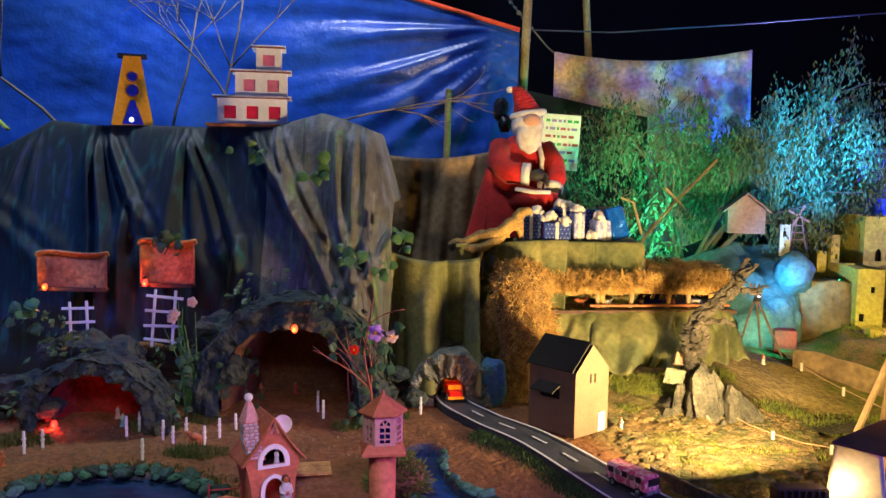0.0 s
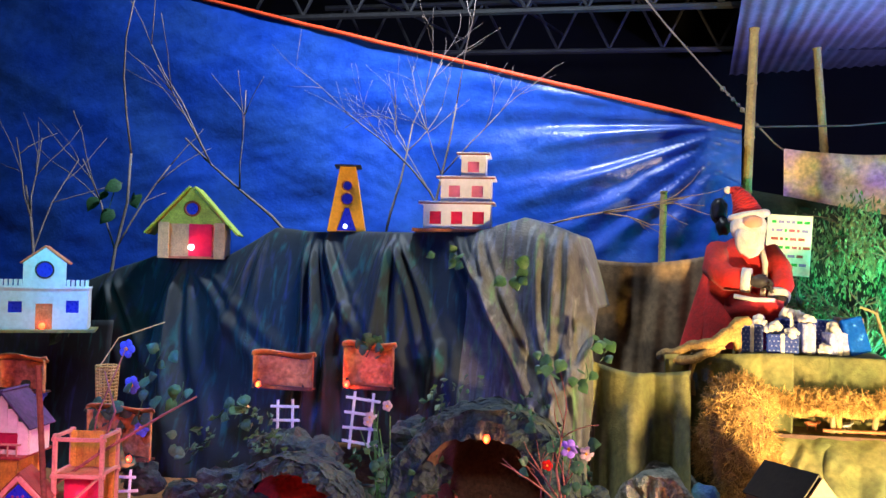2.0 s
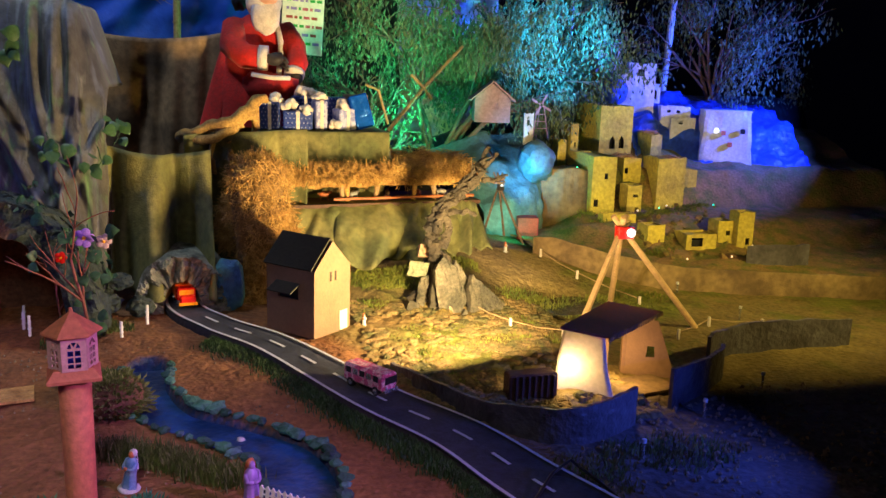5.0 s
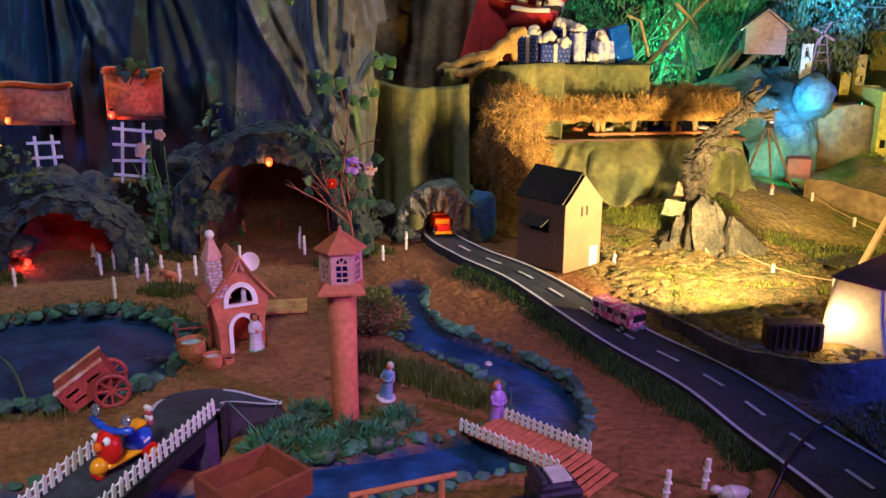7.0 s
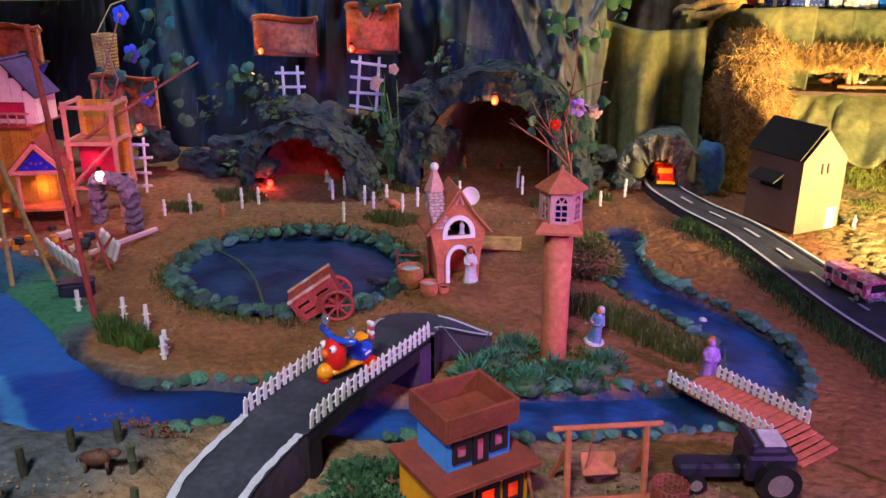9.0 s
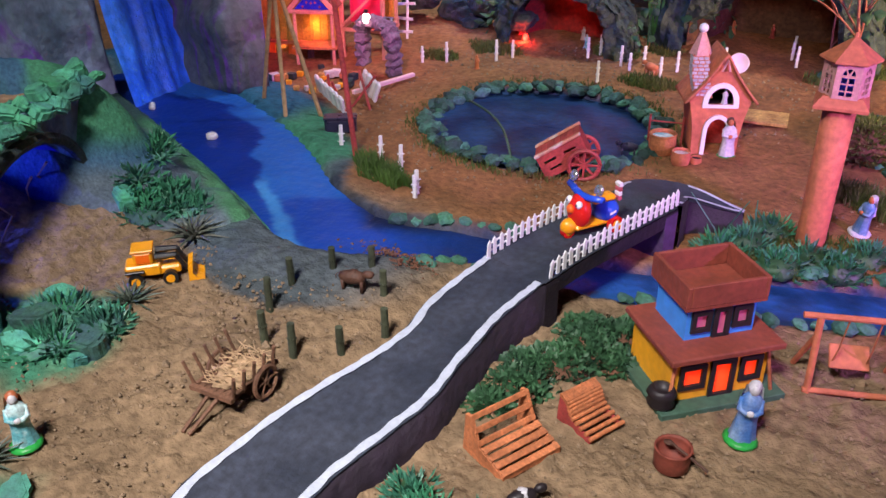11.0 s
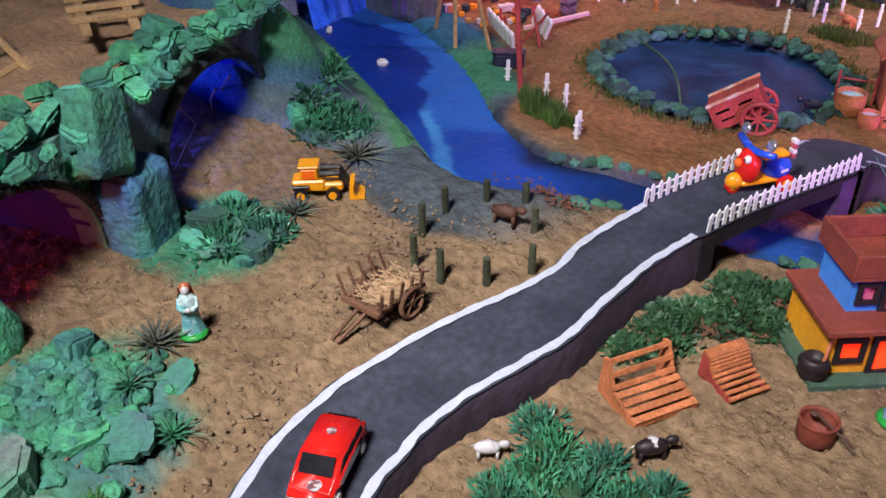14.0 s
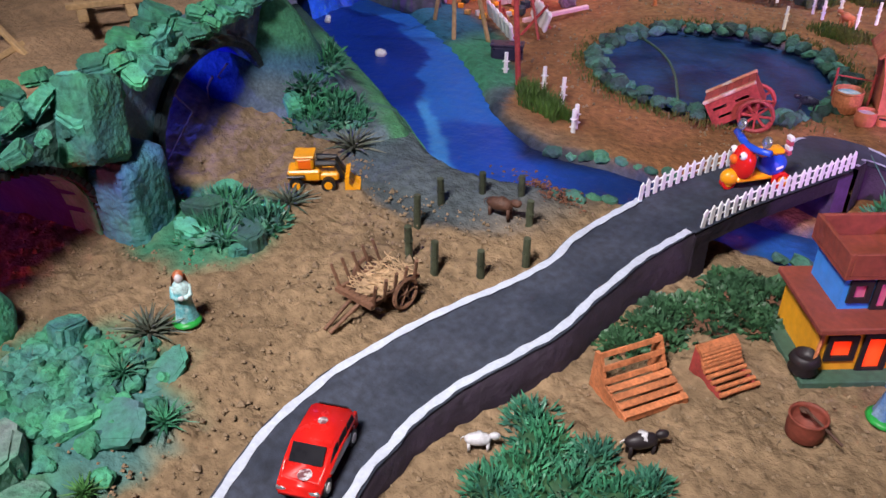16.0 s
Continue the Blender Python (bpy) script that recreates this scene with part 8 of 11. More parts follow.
def green_roof_house():
    t = thing("model_house", pose(-1.735, 2.90, 0.835, 0, 0, 24), "wooden model house with a lime green roof and red-lit inside", "model house")
    w, d, h, rise = 0.245, 0.15, 0.135, 0.135
    for s in (-1, 1):
        part("corner_post", B().box((s * (w / 2 - 0.02), -d / 2, h / 2), (0.040, 0.008, h), bev=0.001), WOOD_P, t)
        part("side_wall", B().box((s * (w / 2 - 0.003), 0, h / 2), (0.006, d - 0.01, h)), WOOD_P, t)
        a = math.atan2(rise, w / 2 + 0.0)
        part("roof_slope", B().box((s * (w / 4 + 0.028), -0.01, h + rise / 2 - 0.022), (0.240, d * 1.15, 0.008), Matrix.Rotation(s * a, 3, "Y"), bev=0.001), LIME, t)
    part("gable", B().prism([(-w / 2, h - 0.005), (w / 2, h - 0.005), (0, h + rise)], 0.006, Matrix.Translation((0, -d / 2, 0))), LIME, t)
    part("back_wall", B().prism([(-w / 2, 0), (w / 2, 0), (w / 2, h), (0, h + rise), (-w / 2, h)], 0.006, Matrix.Translation((0, d / 2, 0))), WOOD_P, t)
    part("floor", B().box((0, 0, 0.004), (w, d, 0.008)), WOOD_O, t)
    part("half_curtain", B().box((0.03, -d / 2 + 0.012, h / 2), (0.085, 0.002, h * 0.95)), WINDOW_R, t, "red translucent half curtain")
    part("half_board", B().box((-0.055, -d / 2 + 0.014, h / 2), (0.085, 0.003, h * 0.95)), WOOD_P, t)
    part("round_window", B().cyl((0, -d / 2 - 0.004, h + 0.052), (0, -d / 2 + 0.001, h + 0.052), 0.024, n=20), WINDOW_B, t)
    part("ring", B().tube([(0.026 * math.cos(a), -d / 2 - 0.003, h + 0.052 + 0.026 * math.sin(a)) for a in np.linspace(0, math.tau, 21)], 0.005, n=6), TERRA_D, t, "brown woven window ring")
    part("lamp", B().ball((0.0, -d / 2 - 0.004, 0.042), 0.011, 2), BULB_W, t)
    bulb_lamp("house_light", t.matrix_world @ Vector((0.02, -d / 2 + 0.05, 0.06)), 0.35, (1.0, 0.12, 0.14), 0.01)


LIME = mat("lime_green_paint", (0.30, 0.42, 0.05), 0.7, 0.3, 30, 0.4, 110)
green_roof_house()


def church():
    t = thing("model_church", pose(-1.985, 2.42, 0.585, 0, 0, 36), "white card model church with battlements and a round window", "model church")
    w, h = 0.27, 0.135
    holes = [(-0.108, 0.055, -0.066, 0.092), (-0.026, 0.0, 0.026, 0.085), (0.066, 0.055, 0.106, 0.096)]
    part("front_wall", B().panel(w, h, 0.006, holes, Matrix.Translation((0, -0.07, 0))), PALEBLUE, t)
    for s in (-1, 1):
        part("side_wall", B().box((s * (w / 2 - 0.003), 0.0, h / 2), (0.006, 0.125, h)), PALEBLUE, t)
    part("back_wall", B().box((0, 0.065, h / 2), (w, 0.006, h)), PALEBLUE, t)
    part("ledge", B().box((0, -0.01, h + 0.003), (w + 0.006, 0.14, 0.006)), PALEBLUE, t)
    for k in range(5):
        for s in (-1, 1):
            part("merlon", B().box((s * (0.072 + k * 0.0145), -0.073, h + 0.018), (0.010, 0.006, 0.024)), PALEBLUE, t)
    part("gable_front", B().prism([(-0.065, h + 0.006), (0.065, h + 0.006), (0.065, h + 0.085), (0, h + 0.135), (-0.065, h + 0.085)], 0.006, Matrix.Translation((0, -0.078, 0))), PALEBLUE, t)
    for s in (-1, 1):
        part("roof_slope", B().box((s * 0.037, -0.03, h + 0.112), (0.094, 0.11, 0.005), Matrix.Rotation(s * math.atan2(0.05, 0.065), 3, "Y")), TERRA, t)
    part("round_window", B().cyl((0, -0.082, h + 0.062), (0, -0.078, h + 0.062), 0.026, n=20), WINDOW_B, t)
    part("ring", B().tube([(0.027 * math.cos(a), -0.082, h + 0.062 + 0.027 * math.sin(a)) for a in np.linspace(0, math.tau, 21)], 0.003, n=5), BLACK_P, t)
    for x0, a, x1, c in holes:
        part("window" if a else "door", B().box(((x0 + x1) / 2, -0.062, (a + c) / 2), (x1 - x0, 0.002, c - a)), WINDOW_B if a else WOOD_O, t)
    part("lamp", B().ball((-0.003, -0.078, 0.012), 0.011, 2), BULB_O, t)
    bulb_lamp("church_light", t.matrix_world @ Vector((0, -0.10, 0.03)), 0.04, (1.0, 0.5, 0.15), 0.01)
    part("board", B().box((0.0, -0.02, -0.004), (0.32, 0.18, 0.008)), OLIVE, t)


PALEBLUE = mat("pale_blue_white_card", (0.50, 0.62, 0.75), 0.7, 0.12, 10, 0.15, 100)
church()


# ---- hay, stable, pedestal and doll ----
def card_house():
    t = thing("card_house", at(0.365, 2.445, 43), "brown cardboard model house with a dark pitched roof", "model house")
    w, d, h, rise = 0.150, 0.175, 0.185, 0.075
    win = [(-0.012, 0.150, -0.006, 0.176), (0.008, 0.150, 0.014, 0.176)]
    part("gable_wall", B().prism([(-w / 2, 0), (w / 2, 0), (w / 2, h), (0, h + rise), (-w / 2, h)], 0.004, Matrix.Translation((0, -d / 2, 0))), CARD, t)
    part("gable_wall", B().prism([(-w / 2, 0), (w / 2, 0), (w / 2, h), (0, h + rise), (-w / 2, h)], 0.004, Matrix.Translation((0, d / 2 - 0.004, 0))), CARD, t)
    for s in (-1, 1):
        part("side_wall", B().panel(d - 0.009, h, 0.004, [(-0.03, 0.10, 0.045, 0.14)] if s < 0 else [], pose(s * w / 2 + (0 if s > 0 else 0.0), 0, 0, 0, 0, 90 if s > 0 else 90) @ Matrix.Translation((0, 0 if s > 0 else -0.004, 0))), CARD, t)
        part("roof_slope", B().box((s * w / 4, 0.01, h + rise / 2 + 0.004), (math.hypot(w / 2, rise) + 0.004, d + (0.0), 0.005), Matrix.Rotation(s * math.atan2(rise, w / 2), 3, "Y")), CARD_D, t)
    part("awning", B().box((-w / 2 - 0.018, 0.008, 0.135), (0.045, 0.085, 0.004), Matrix.Rotation(radians(-28), 3, "Y")), CARD_D, t)
    # Black sheet behind the opening puts the inner shade into colour.
    part("dark_inside", B().box((-w / 2 + 0.012, 0.008, 0.12), (0.002, 0.08, 0.045)), DARK, t)
    for x0, a, x1, c in win:
        part("window", B().box(((x0 + x1) / 2, -d / 2 - 0.0012, (a + c) / 2), (x1 - x0, 0.002, c - a)), CARD_D, t)
    part("door", B().box((0.045, -d / 2 - 0.0012, 0.03), (0.032, 0.002, 0.055)), CREAM, t)


card_house()


def straw_mass(name, spots, length, thick, mats, label, parent=None, n=3):
    """Loose straws: spots are (place, direction)."""
    v, f = [], []
    for c, d in spots:
        c, d = Vector(c), Vector(d).normalized() * length * random.uniform(0.5, 1.2)
        side = d.cross(Vector((random.uniform(-1, 1), random.uniform(-1, 1), random.uniform(-1, 1)))).normalized() * thick
        up = side.cross(d).normalized() * thick
        o = len(v)
        sag = Vector((0, 0, -length * 0.06))
        v += [tuple(c - d / 2 - side + sag), tuple(c - d / 2 + side + sag), tuple(c + up), tuple(c + d / 2 + side * 0.6 + sag), tuple(c + d / 2 - side * 0.6 + sag), tuple(c - up)]
        f += [(o, o + 1, o + 2), (o + 2, o + 3, o + 4), (o, o + 2, o + 4, o + 5), (o + 1, o + 5, o + 3, o + 2)]
    return mass(name, v, f, mats, label, "straw", "" if parent else "stuff", False, parent)


STRAW_D = mat("packed_straw", (0.26, 0.15, 0.05), 0.9, 0.4, 40, 1.0, 120)


def hay_stack():
    t = thing("hay_stack", Matrix(), "shaggy dry straw stack beside the stable shelf", "hay stack")
    lumps = [(0.23, 2.74, 0.10, 0.065, 0.09), (0.245, 2.74, 0.22, 0.080, 0.10), (0.25, 2.74, 0.34, 0.095, 0.10), (0.24, 2.76, 0.44, 0.10, 0.07), (0.30, 2.74, 0.27, 0.06, 0.07), (0.17, 2.78, 0.30, 0.06, 0.09)]
    prof = [(0.05, 0.03), (0.058, 0.08), (0.062, 0.15), (0.078, 0.23), (0.088, 0.32), (0.092, 0.40), (0.086, 0.46), (0.05, 0.50)]
    core = B().sheet(lambda u, v: (lambda r_, z: (0.24 + r_ * math.cos(u * math.tau), 2.755 + 0.85 * r_ * math.sin(u * math.tau), z))(float(np.interp(v * 7, range(8), [p[0] for p in prof])) * (1 + 0.25 * noise.noise(Vector((math.cos(u * math.tau) * 2, math.sin(u * math.tau) * 2, v * 6)))), float(np.interp(v * 7, range(8), [p[1] for p in prof]))), 28, 20)
    part("core", core, STRAW_D, t, smooth=True)
    spots = []
    for k in range(8000):
        x, y, z, r_, hz = random.choice(lumps)
        a, e = random.uniform(0, math.tau), random.uniform(-1.2, 1.4)
        n = Vector((math.cos(a) * math.cos(e), math.sin(a) * math.cos(e), math.sin(e)))
        spots.append(((x + n.x * r_ * 0.9, y + n.y * r_ * 0.85, z + n.z * hz * 0.95), (random.uniform(-0.7, 0.7) + n.x * 0.4, random.uniform(-0.5, 0.5), random.uniform(-1.2, 0.5))))
    straw_mass("straw", spots, 0.064, 0.0012, STRAW, "", t)


hay_stack()


def stable():
    t = thing("stable_shelf", Matrix(), "long thatched stable shelf on short posts above an olive skirt", "stable")
    A, C = Vector((0.34, 2.93, 0)), Vector((0.98, 3.02, 0))
    d = (C - A).normalized()
    n = Vector((-d.y, d.x, 0))
    ln = (C - A).length
    roof = B().sheet(lambda u, v: A + d * ln * u + n * (-0.06 + 0.26 * v) + Vector((0, 0, 0.420 + 0.045 * v + 0.012 * noise.noise(Vector((u * 12, v * 6, 0))))), 40, 10)
    r_ = part("thatch_bed", roof, STRAW, t, smooth=True)
    r_.modifiers.new("thick", "SOLIDIFY").thickness = 0.03
    spots = []
    for k in range(7500):
        u, v = random.uniform(-0.10, 1.03), random.uniform(0, 1) ** 1.4
        edge = v < 0.12
        p = A + d * ln * u + n * (-0.075 + 0.28 * v) + Vector((0, 0, 0.420 + 0.045 * v + random.uniform(0, 0.026) + 0.02 * noise.noise(Vector((u * 9, v * 3, 5)))))
        spots.append((p, d * random.uniform(-1, 1) * (0.5 if edge else 1) + n * random.uniform(-0.9, 0.3) + Vector((0, 0, random.uniform(-0.9, 0.1) if edge else random.uniform(-0.25, 0.35)))))
    straw_mass("thatch_straw", spots, 0.080, 0.0013, STRAW, "", t)
    for k, u in enumerate((0.06, 0.27, 0.30, 0.45, 0.66, 0.78, 0.90, 0.97)):
        p = A + d * ln * u + n * (-0.035)
        part("post", B().cyl(p + Vector((0, 0, 0.335)), p + Vector((random.uniform(-0.01, 0.01), 0, 0.43)), 0.007, 0.010, n=7), STRAW_P if k % 2 else STRAW, t)
    part("floor_board", B().box(A + d * ln / 2 + n * 0.07 + Vector((0, 0, 0.330)), (ln + 0.04, 0.28, 0.012), Matrix.Rotation(math.atan2(d.y, d.x), 3, "Z")), WOOD_D, t)
    part("rail", B().cyl(A + d * 0.14 + n * -0.055 + Vector((0, 0, 0.350)), C + n * -0.055 + Vector((0, 0, 0.352)), 0.005, n=6), WOOD_O, t)
    # Added black board that stands for the shade inside the stable.
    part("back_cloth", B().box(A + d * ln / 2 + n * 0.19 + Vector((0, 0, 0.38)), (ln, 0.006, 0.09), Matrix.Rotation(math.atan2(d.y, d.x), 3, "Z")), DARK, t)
    for k, u in enumerate((0.2, 0.36, 0.55, 0.72, 0.86)):
        p = A + d * ln * u + n * 0.03 + Vector((0, 0, 0.337))
        beast("toy_animal", Matrix.Translation(p) @ pose(0, 0, 0, 0, 0, 40 * k), 0.045, [[CER_O, CERAMIC, WOOD_D][k % 3]] * 2, "plain toy animal in the stable shelf")


stable()


def olive_skirt():
    t = thing("olive_skirt", Matrix(), "olive cloth skirt falling in tent-like folds below the stable", "cloth")
    for k, (x0, x1, out, low) in enumerate(((0.33, 0.56, 0.11, 0.16), (0.50, 0.76, 0.14, 0.165), (0.70, 0.90, 0.11, 0.17), (0.84, 0.99, 0.09, 0.185))):
        def fn(u, v, x0=x0, x1=x1, out=out, low=low, k=k):
            s = (u - 0.5) * (1 + 0.35 * v)
            x = (x0 + x1) / 2 + (x1 - x0) * s
            ridge = 0.05 * v * (1 - abs(2 * u - 1)) + 0.16 * v * (0.32 - abs(noise.noise(Vector((u * 3.6 + 1.1 * v, v * 0.9, k * 3.7))))) + 0.016 * noise.noise(Vector((u * 8 + v, v * 4, k))) + 0.013 * v * abs(math.sin(u * (7 + k) + 0.8 * v + k))
            z = 0.338 + (low + 0.03 * noise.noise(Vector((u * 5, k, 0))) - 0.338) * v
            return (x, 2.885 + 0.14 * (x - 0.34) - out * v ** 0.8 - ridge - 0.004 * k, z)
        part("cloth_panel", B().sheet(fn, 44, 24), OLIVE, t, smooth=True).modifiers.new("thick", "SOLIDIFY").thickness = 0.003


olive_skirt()
cloth_sheet("olive_ledge", (0.02, 2.86), (0.40, 2.88), (0.56, 0.58), 0.05, 1.8, OLIVE, "olive cloth wall behind the hay stack", nu=90, nv=24, freq=2.8)


def pedestal():
    t = thing("gift_pedestal", Matrix(), "olive cloth covered box pedestal for the gifts", "pedestal")
    part("box", B().box((0.480, 3.16, 0.29), (0.40, 0.26, 0.53)), OLIVE, t)
    for x0, x1 in ((0.335, 0.515), (0.518, 0.690)):
        ob = part("front_cloth", B().sheet(lambda u, v: (x0 + (x1 - x0) * u + 0.004 * noise.noise(Vector((u * 20, v * 4, x0))) + 0.010 * (u - 0.5) * v, 3.02 - 0.025 * v - 0.008 * math.sin(u * 3.1) * v + 0.005 * noise.noise(Vector((u * 5, v * 5, x0 * 9))), 0.563 - 0.105 * v - 0.006 * math.sin(u * 3.1) * v), 26, 12), OLIVE, t, smooth=True)
        ob.modifiers.new("thick", "SOLIDIFY").thickness = 0.003
    ob = part("side_cloth", B().sheet(lambda u, v: (0.235 + 0.10 * u, 3.18 - 0.16 * u - 0.012 * v, 0.556 - (0.12 - 0.01 * u) * v + 0.006 * math.sin(u * 9)), 16, 10), OLIVE, t, smooth=True)
    ob.modifiers.new("thick", "SOLIDIFY").thickness = 0.003
    part("top_cloth", B().sheet(lambda u, v: (0.245 + 0.450 * u, 3.018 + 0.27 * v, 0.561 + 0.004 * noise.noise(Vector((u * 9, v * 5, 2)))), 20, 10), OLIVE, t, smooth=True).modifiers.new("thick", "SOLIDIFY").thickness = 0.004


pedestal()
WRAP_L = mat("pale_lavender_gift_paper", (0.42, 0.44, 0.68), 0.35, 0.25, 70, 0.05, 60, col2=(0.20, 0.22, 0.52), hard=0.05)


def bow_tuft(t, c, r_, seed):
    """A fluffy gathered ribbon bow."""
    rnd = random.Random(seed)
    for k in range(8):
        a, e = rnd.uniform(0, math.tau), rnd.uniform(-0.3, 1.3)
        d = Vector((math.cos(a) * math.cos(e), math.sin(a) * math.cos(e), math.sin(e))) * r_ * 0.62
        part("bow_loop", B().ball(Vector(c) + d, (r_ * rnd.uniform(0.40, 0.60), r_ * rnd.uniform(0.35, 0.5), r_ * rnd.uniform(0.35, 0.55)), 2, 0.45, seed=seed + k), FUR, t, smooth=True)


def gift(x, y, z, s, turn, paper, label, tilt=0, roll=0, bows=()):
    t = thing("gift_box", pose(x, y, z, tilt, roll, turn), label, "gift box", group="wrapped gift boxes")
    part("wrapped_box", B().box((0, 0, s[2] / 2), s, bev=0.004), paper, t)
    if paper is GIFT:
        nx, nz = int(s[0] / 0.0135), int(s[2] / 0.0125)
        for i in range(nx):
            for j in range(nz):
                part("snow_dot", DOT, None, t, m=Matrix.Translation(((i + 0.5 + 0.5 * (j % 2) - nx / 2) * 0.0130, -s[1] / 2 - 0.0006, (j + 0.5) * s[2] / nz)))
        for i in range(int(s[1] / 0.0135)):
            for j in range(nz):
                for q in (-1, 1):
                    part("snow_dot", DOT, None, t, m=Matrix.Translation((q * (s[0] / 2 + 0.0003), (i + 0.5 + 0.5 * (j % 2)) * 0.0130 - s[1] / 2, (j + 0.5) * s[2] / nz)) @ Matrix.Rotation(math.pi / 2, 4, "Z"))
    if bows:
        part("ribbon", B().box((0, -0.0004, s[2] / 2), (0.012, s[1] + 0.003, s[2] + 0.003), bev=0.001), FUR, t)
    for k, (bx, by, bz, br) in enumerate(bows):
        bow_tuft(t, (bx, by, bz), br, int(x * 1000) + 31 * k)


DOT = mesh_of("snow_dot", B().prism([((0.0036 if k % 2 else 0.0016) * math.cos(k * math.tau / 12), (0.0036 if k % 2 else 0.0016) * math.sin(k * math.tau / 12)) for k in range(12)], 0.0006), mat("pale_snowflake_print", (0.30, 0.34, 0.62), 0.4, 0.1, 20, 0.02, 60))
gift(0.285, 3.085, 0.566, (0.072, 0.075, 0.090), 6, GIFT, "navy gift box printed with pale snowflakes", bows=((0.03, -0.01, 0.096, 0.026),))
gift(0.385, 3.070, 0.566, (0.098, 0.070, 0.062), -5, GIFT, "wide navy snowflake gift box under white bows", bows=((-0.028, -0.012, 0.074, 0.030), (0.026, -0.028, 0.064, 0.024)))
gift(0.408, 3.155, 0.566, (0.080, 0.070, 0.110), 14, GIFT, "tall navy gift box behind with a white bow", bows=((-0.005, -0.012, 0.116, 0.030), (0.03, -0.02, 0.110, 0.026)))
gift(0.458, 3.085, 0.566, (0.040, 0.080, 0.098), 8, WRAP_L, "narrow lavender gift box with a white bow", bows=((0.0, -0.01, 0.104, 0.026),))
gift(0.545, 3.085, 0.566, (0.066, 0.062, 0.072), 20, WRAP_L, "lavender and white gift box with fluffy bows", bows=((-0.02, -0.012, 0.078, 0.027), (-0.050, -0.030, 0.014, 0.024)))
gift(0.520, 3.165, 0.566, (0.080, 0.060, 0.108), -12, GIFT, "dark navy gift box standing at the back")
gift(0.595, 3.170, 0.566, (0.075, 0.060, 0.118), 18, CARD, "small plain cardboard box behind the foil gift")
gift(0.618, 3.080, 0.572, (0.066, 0.028, 0.118), 16, GIFT_B, "shiny bright blue foil gift leaning sideways", -8, -14)


def santa():
    """The dressed doll, one plain mesh."""
    def ring_sheet(b, prof, cx, cy, n=26):
        def fn(u, v):
            w = v * (len(prof) - 1)
            k = min(int(w), len(prof) - 2)
            f = w - k
            x, y, z, rx, ry = [prof[k][i] * (1 - f) + prof[k + 1][i] * f for i in range(5)]
            a = u * math.tau
            q = 1 + 0.06 * math.sin(a * 6 + z * 9) * (1 - v) + 0.05 * noise.noise(Vector((math.cos(a) * 2, math.sin(a) * 2, z * 9)))
            return (cx + x + rx * q * math.cos(a), cy + y + ry * q * math.sin(a), z)
        b.sheet(fn, n, 24)
    b = B(0)
    ring_sheet(b, [(-0.012, -0.02, 0.56, 0.140, 0.13), (-0.010, -0.015, 0.68, 0.136, 0.115), (-0.005, 0.0, 0.78, 0.124, 0.095), (0.0, 0.0, 0.86, 0.110, 0.080), (0.0, 0.0, 0.915, 0.096, 0.070), (0.0, 0.0, 0.95, 0.045, 0.045), (0, 0, 0.965, 0.01, 0.01)], 0.27, 3.35)
    b.tube([(0.19, 3.34, 0.905), (0.175, 3.28, 0.84), (0.215, 3.23, 0.805), (0.275, 3.215, 0.80)], 0.052, 0.040, 12)
    b.tube([(0.35, 3.34, 0.900), (0.392, 3.30, 0.84), (0.398, 3.25, 0.785), (0.385, 3.225, 0.755)], 0.046, 0.034, 12)
    b.tube([(0.23, 3.31, 0.70), (0.27, 3.24, 0.700), (0.33, 3.20, 0.695), (0.395, 3.195, 0.690)], 0.066, 0.044, 12)
    # pointed hat bent over to one side
    hat = spline([(0.283, 3.32, 1.035), (0.268, 3.325, 1.080), (0.245, 3.33, 1.118), (0.222, 3.335, 1.130)], 4)
    for i, (p, q) in enumerate(zip(hat, hat[1:])):
        r0, r1 = 0.056 - 0.046 * i / (len(hat) - 1), 0.056 - 0.046 * (i + 1) / (len(hat) - 1)
        b.cyl(p, q, r0, r1, 16)
    b.use(1).ball((0.214, 3.335, 1.128), 0.014, 2, 0.1)
    b.tube([(0.286 + 0.060 * math.cos(a), 3.315 + 0.054 * math.sin(a), 1.032 + 0.010 * math.cos(a)) for a in np.linspace(0, math.tau, 22)], 0.014, n=8)
    b.ball((0.287, 3.300, 0.990), (0.064, 0.058, 0.058), 3, 0.12).ball((0.293, 3.268, 0.945), (0.052, 0.036, 0.062), 3, 0.25)
    b.tube([(0.325, 3.268, 0.925), (0.340, 3.262, 0.86), (0.338, 3.250, 0.80), (0.330, 3.225, 0.745)], 0.011, 0.010, 8)
    b.tube([(0.235, 3.158, 0.745), (0.300, 3.140, 0.735), (0.365, 3.150, 0.735)], 0.008, n=8)
    b.cyl((0.262, 3.216, 0.802), (0.292, 3.211, 0.800), 0.043, 0.043, 14)
    b.cyl((0.386, 3.226, 0.757), (0.382, 3.215, 0.742), 0.037, 0.037, 14)
    b.use(2).ball((0.296, 3.252, 1.005), (0.036, 0.020, 0.026), 2)
    b.use(3).ball((0.318, 3.205, 0.798), (0.036, 0.024, 0.024), 2, 0.3).ball((0.390, 3.205, 0.733), (0.028, 0.020, 0.020), 2, 0.3)
    for k in range(3):
        b.tube([(0.330, 3.200, 0.806 - 0.012 * k), (0.352, 3.192, 0.800 - 0.014 * k), (0.360, 3.186, 0.786 - 0.014 * k)], 0.007, 0.005, 6)
    solo("santa_doll", b, [FELT_R, FUR, SKIN, GLOVE], "seated red-robed white-bearded Christmas doll behind gift boxes", "doll", smooth=True)

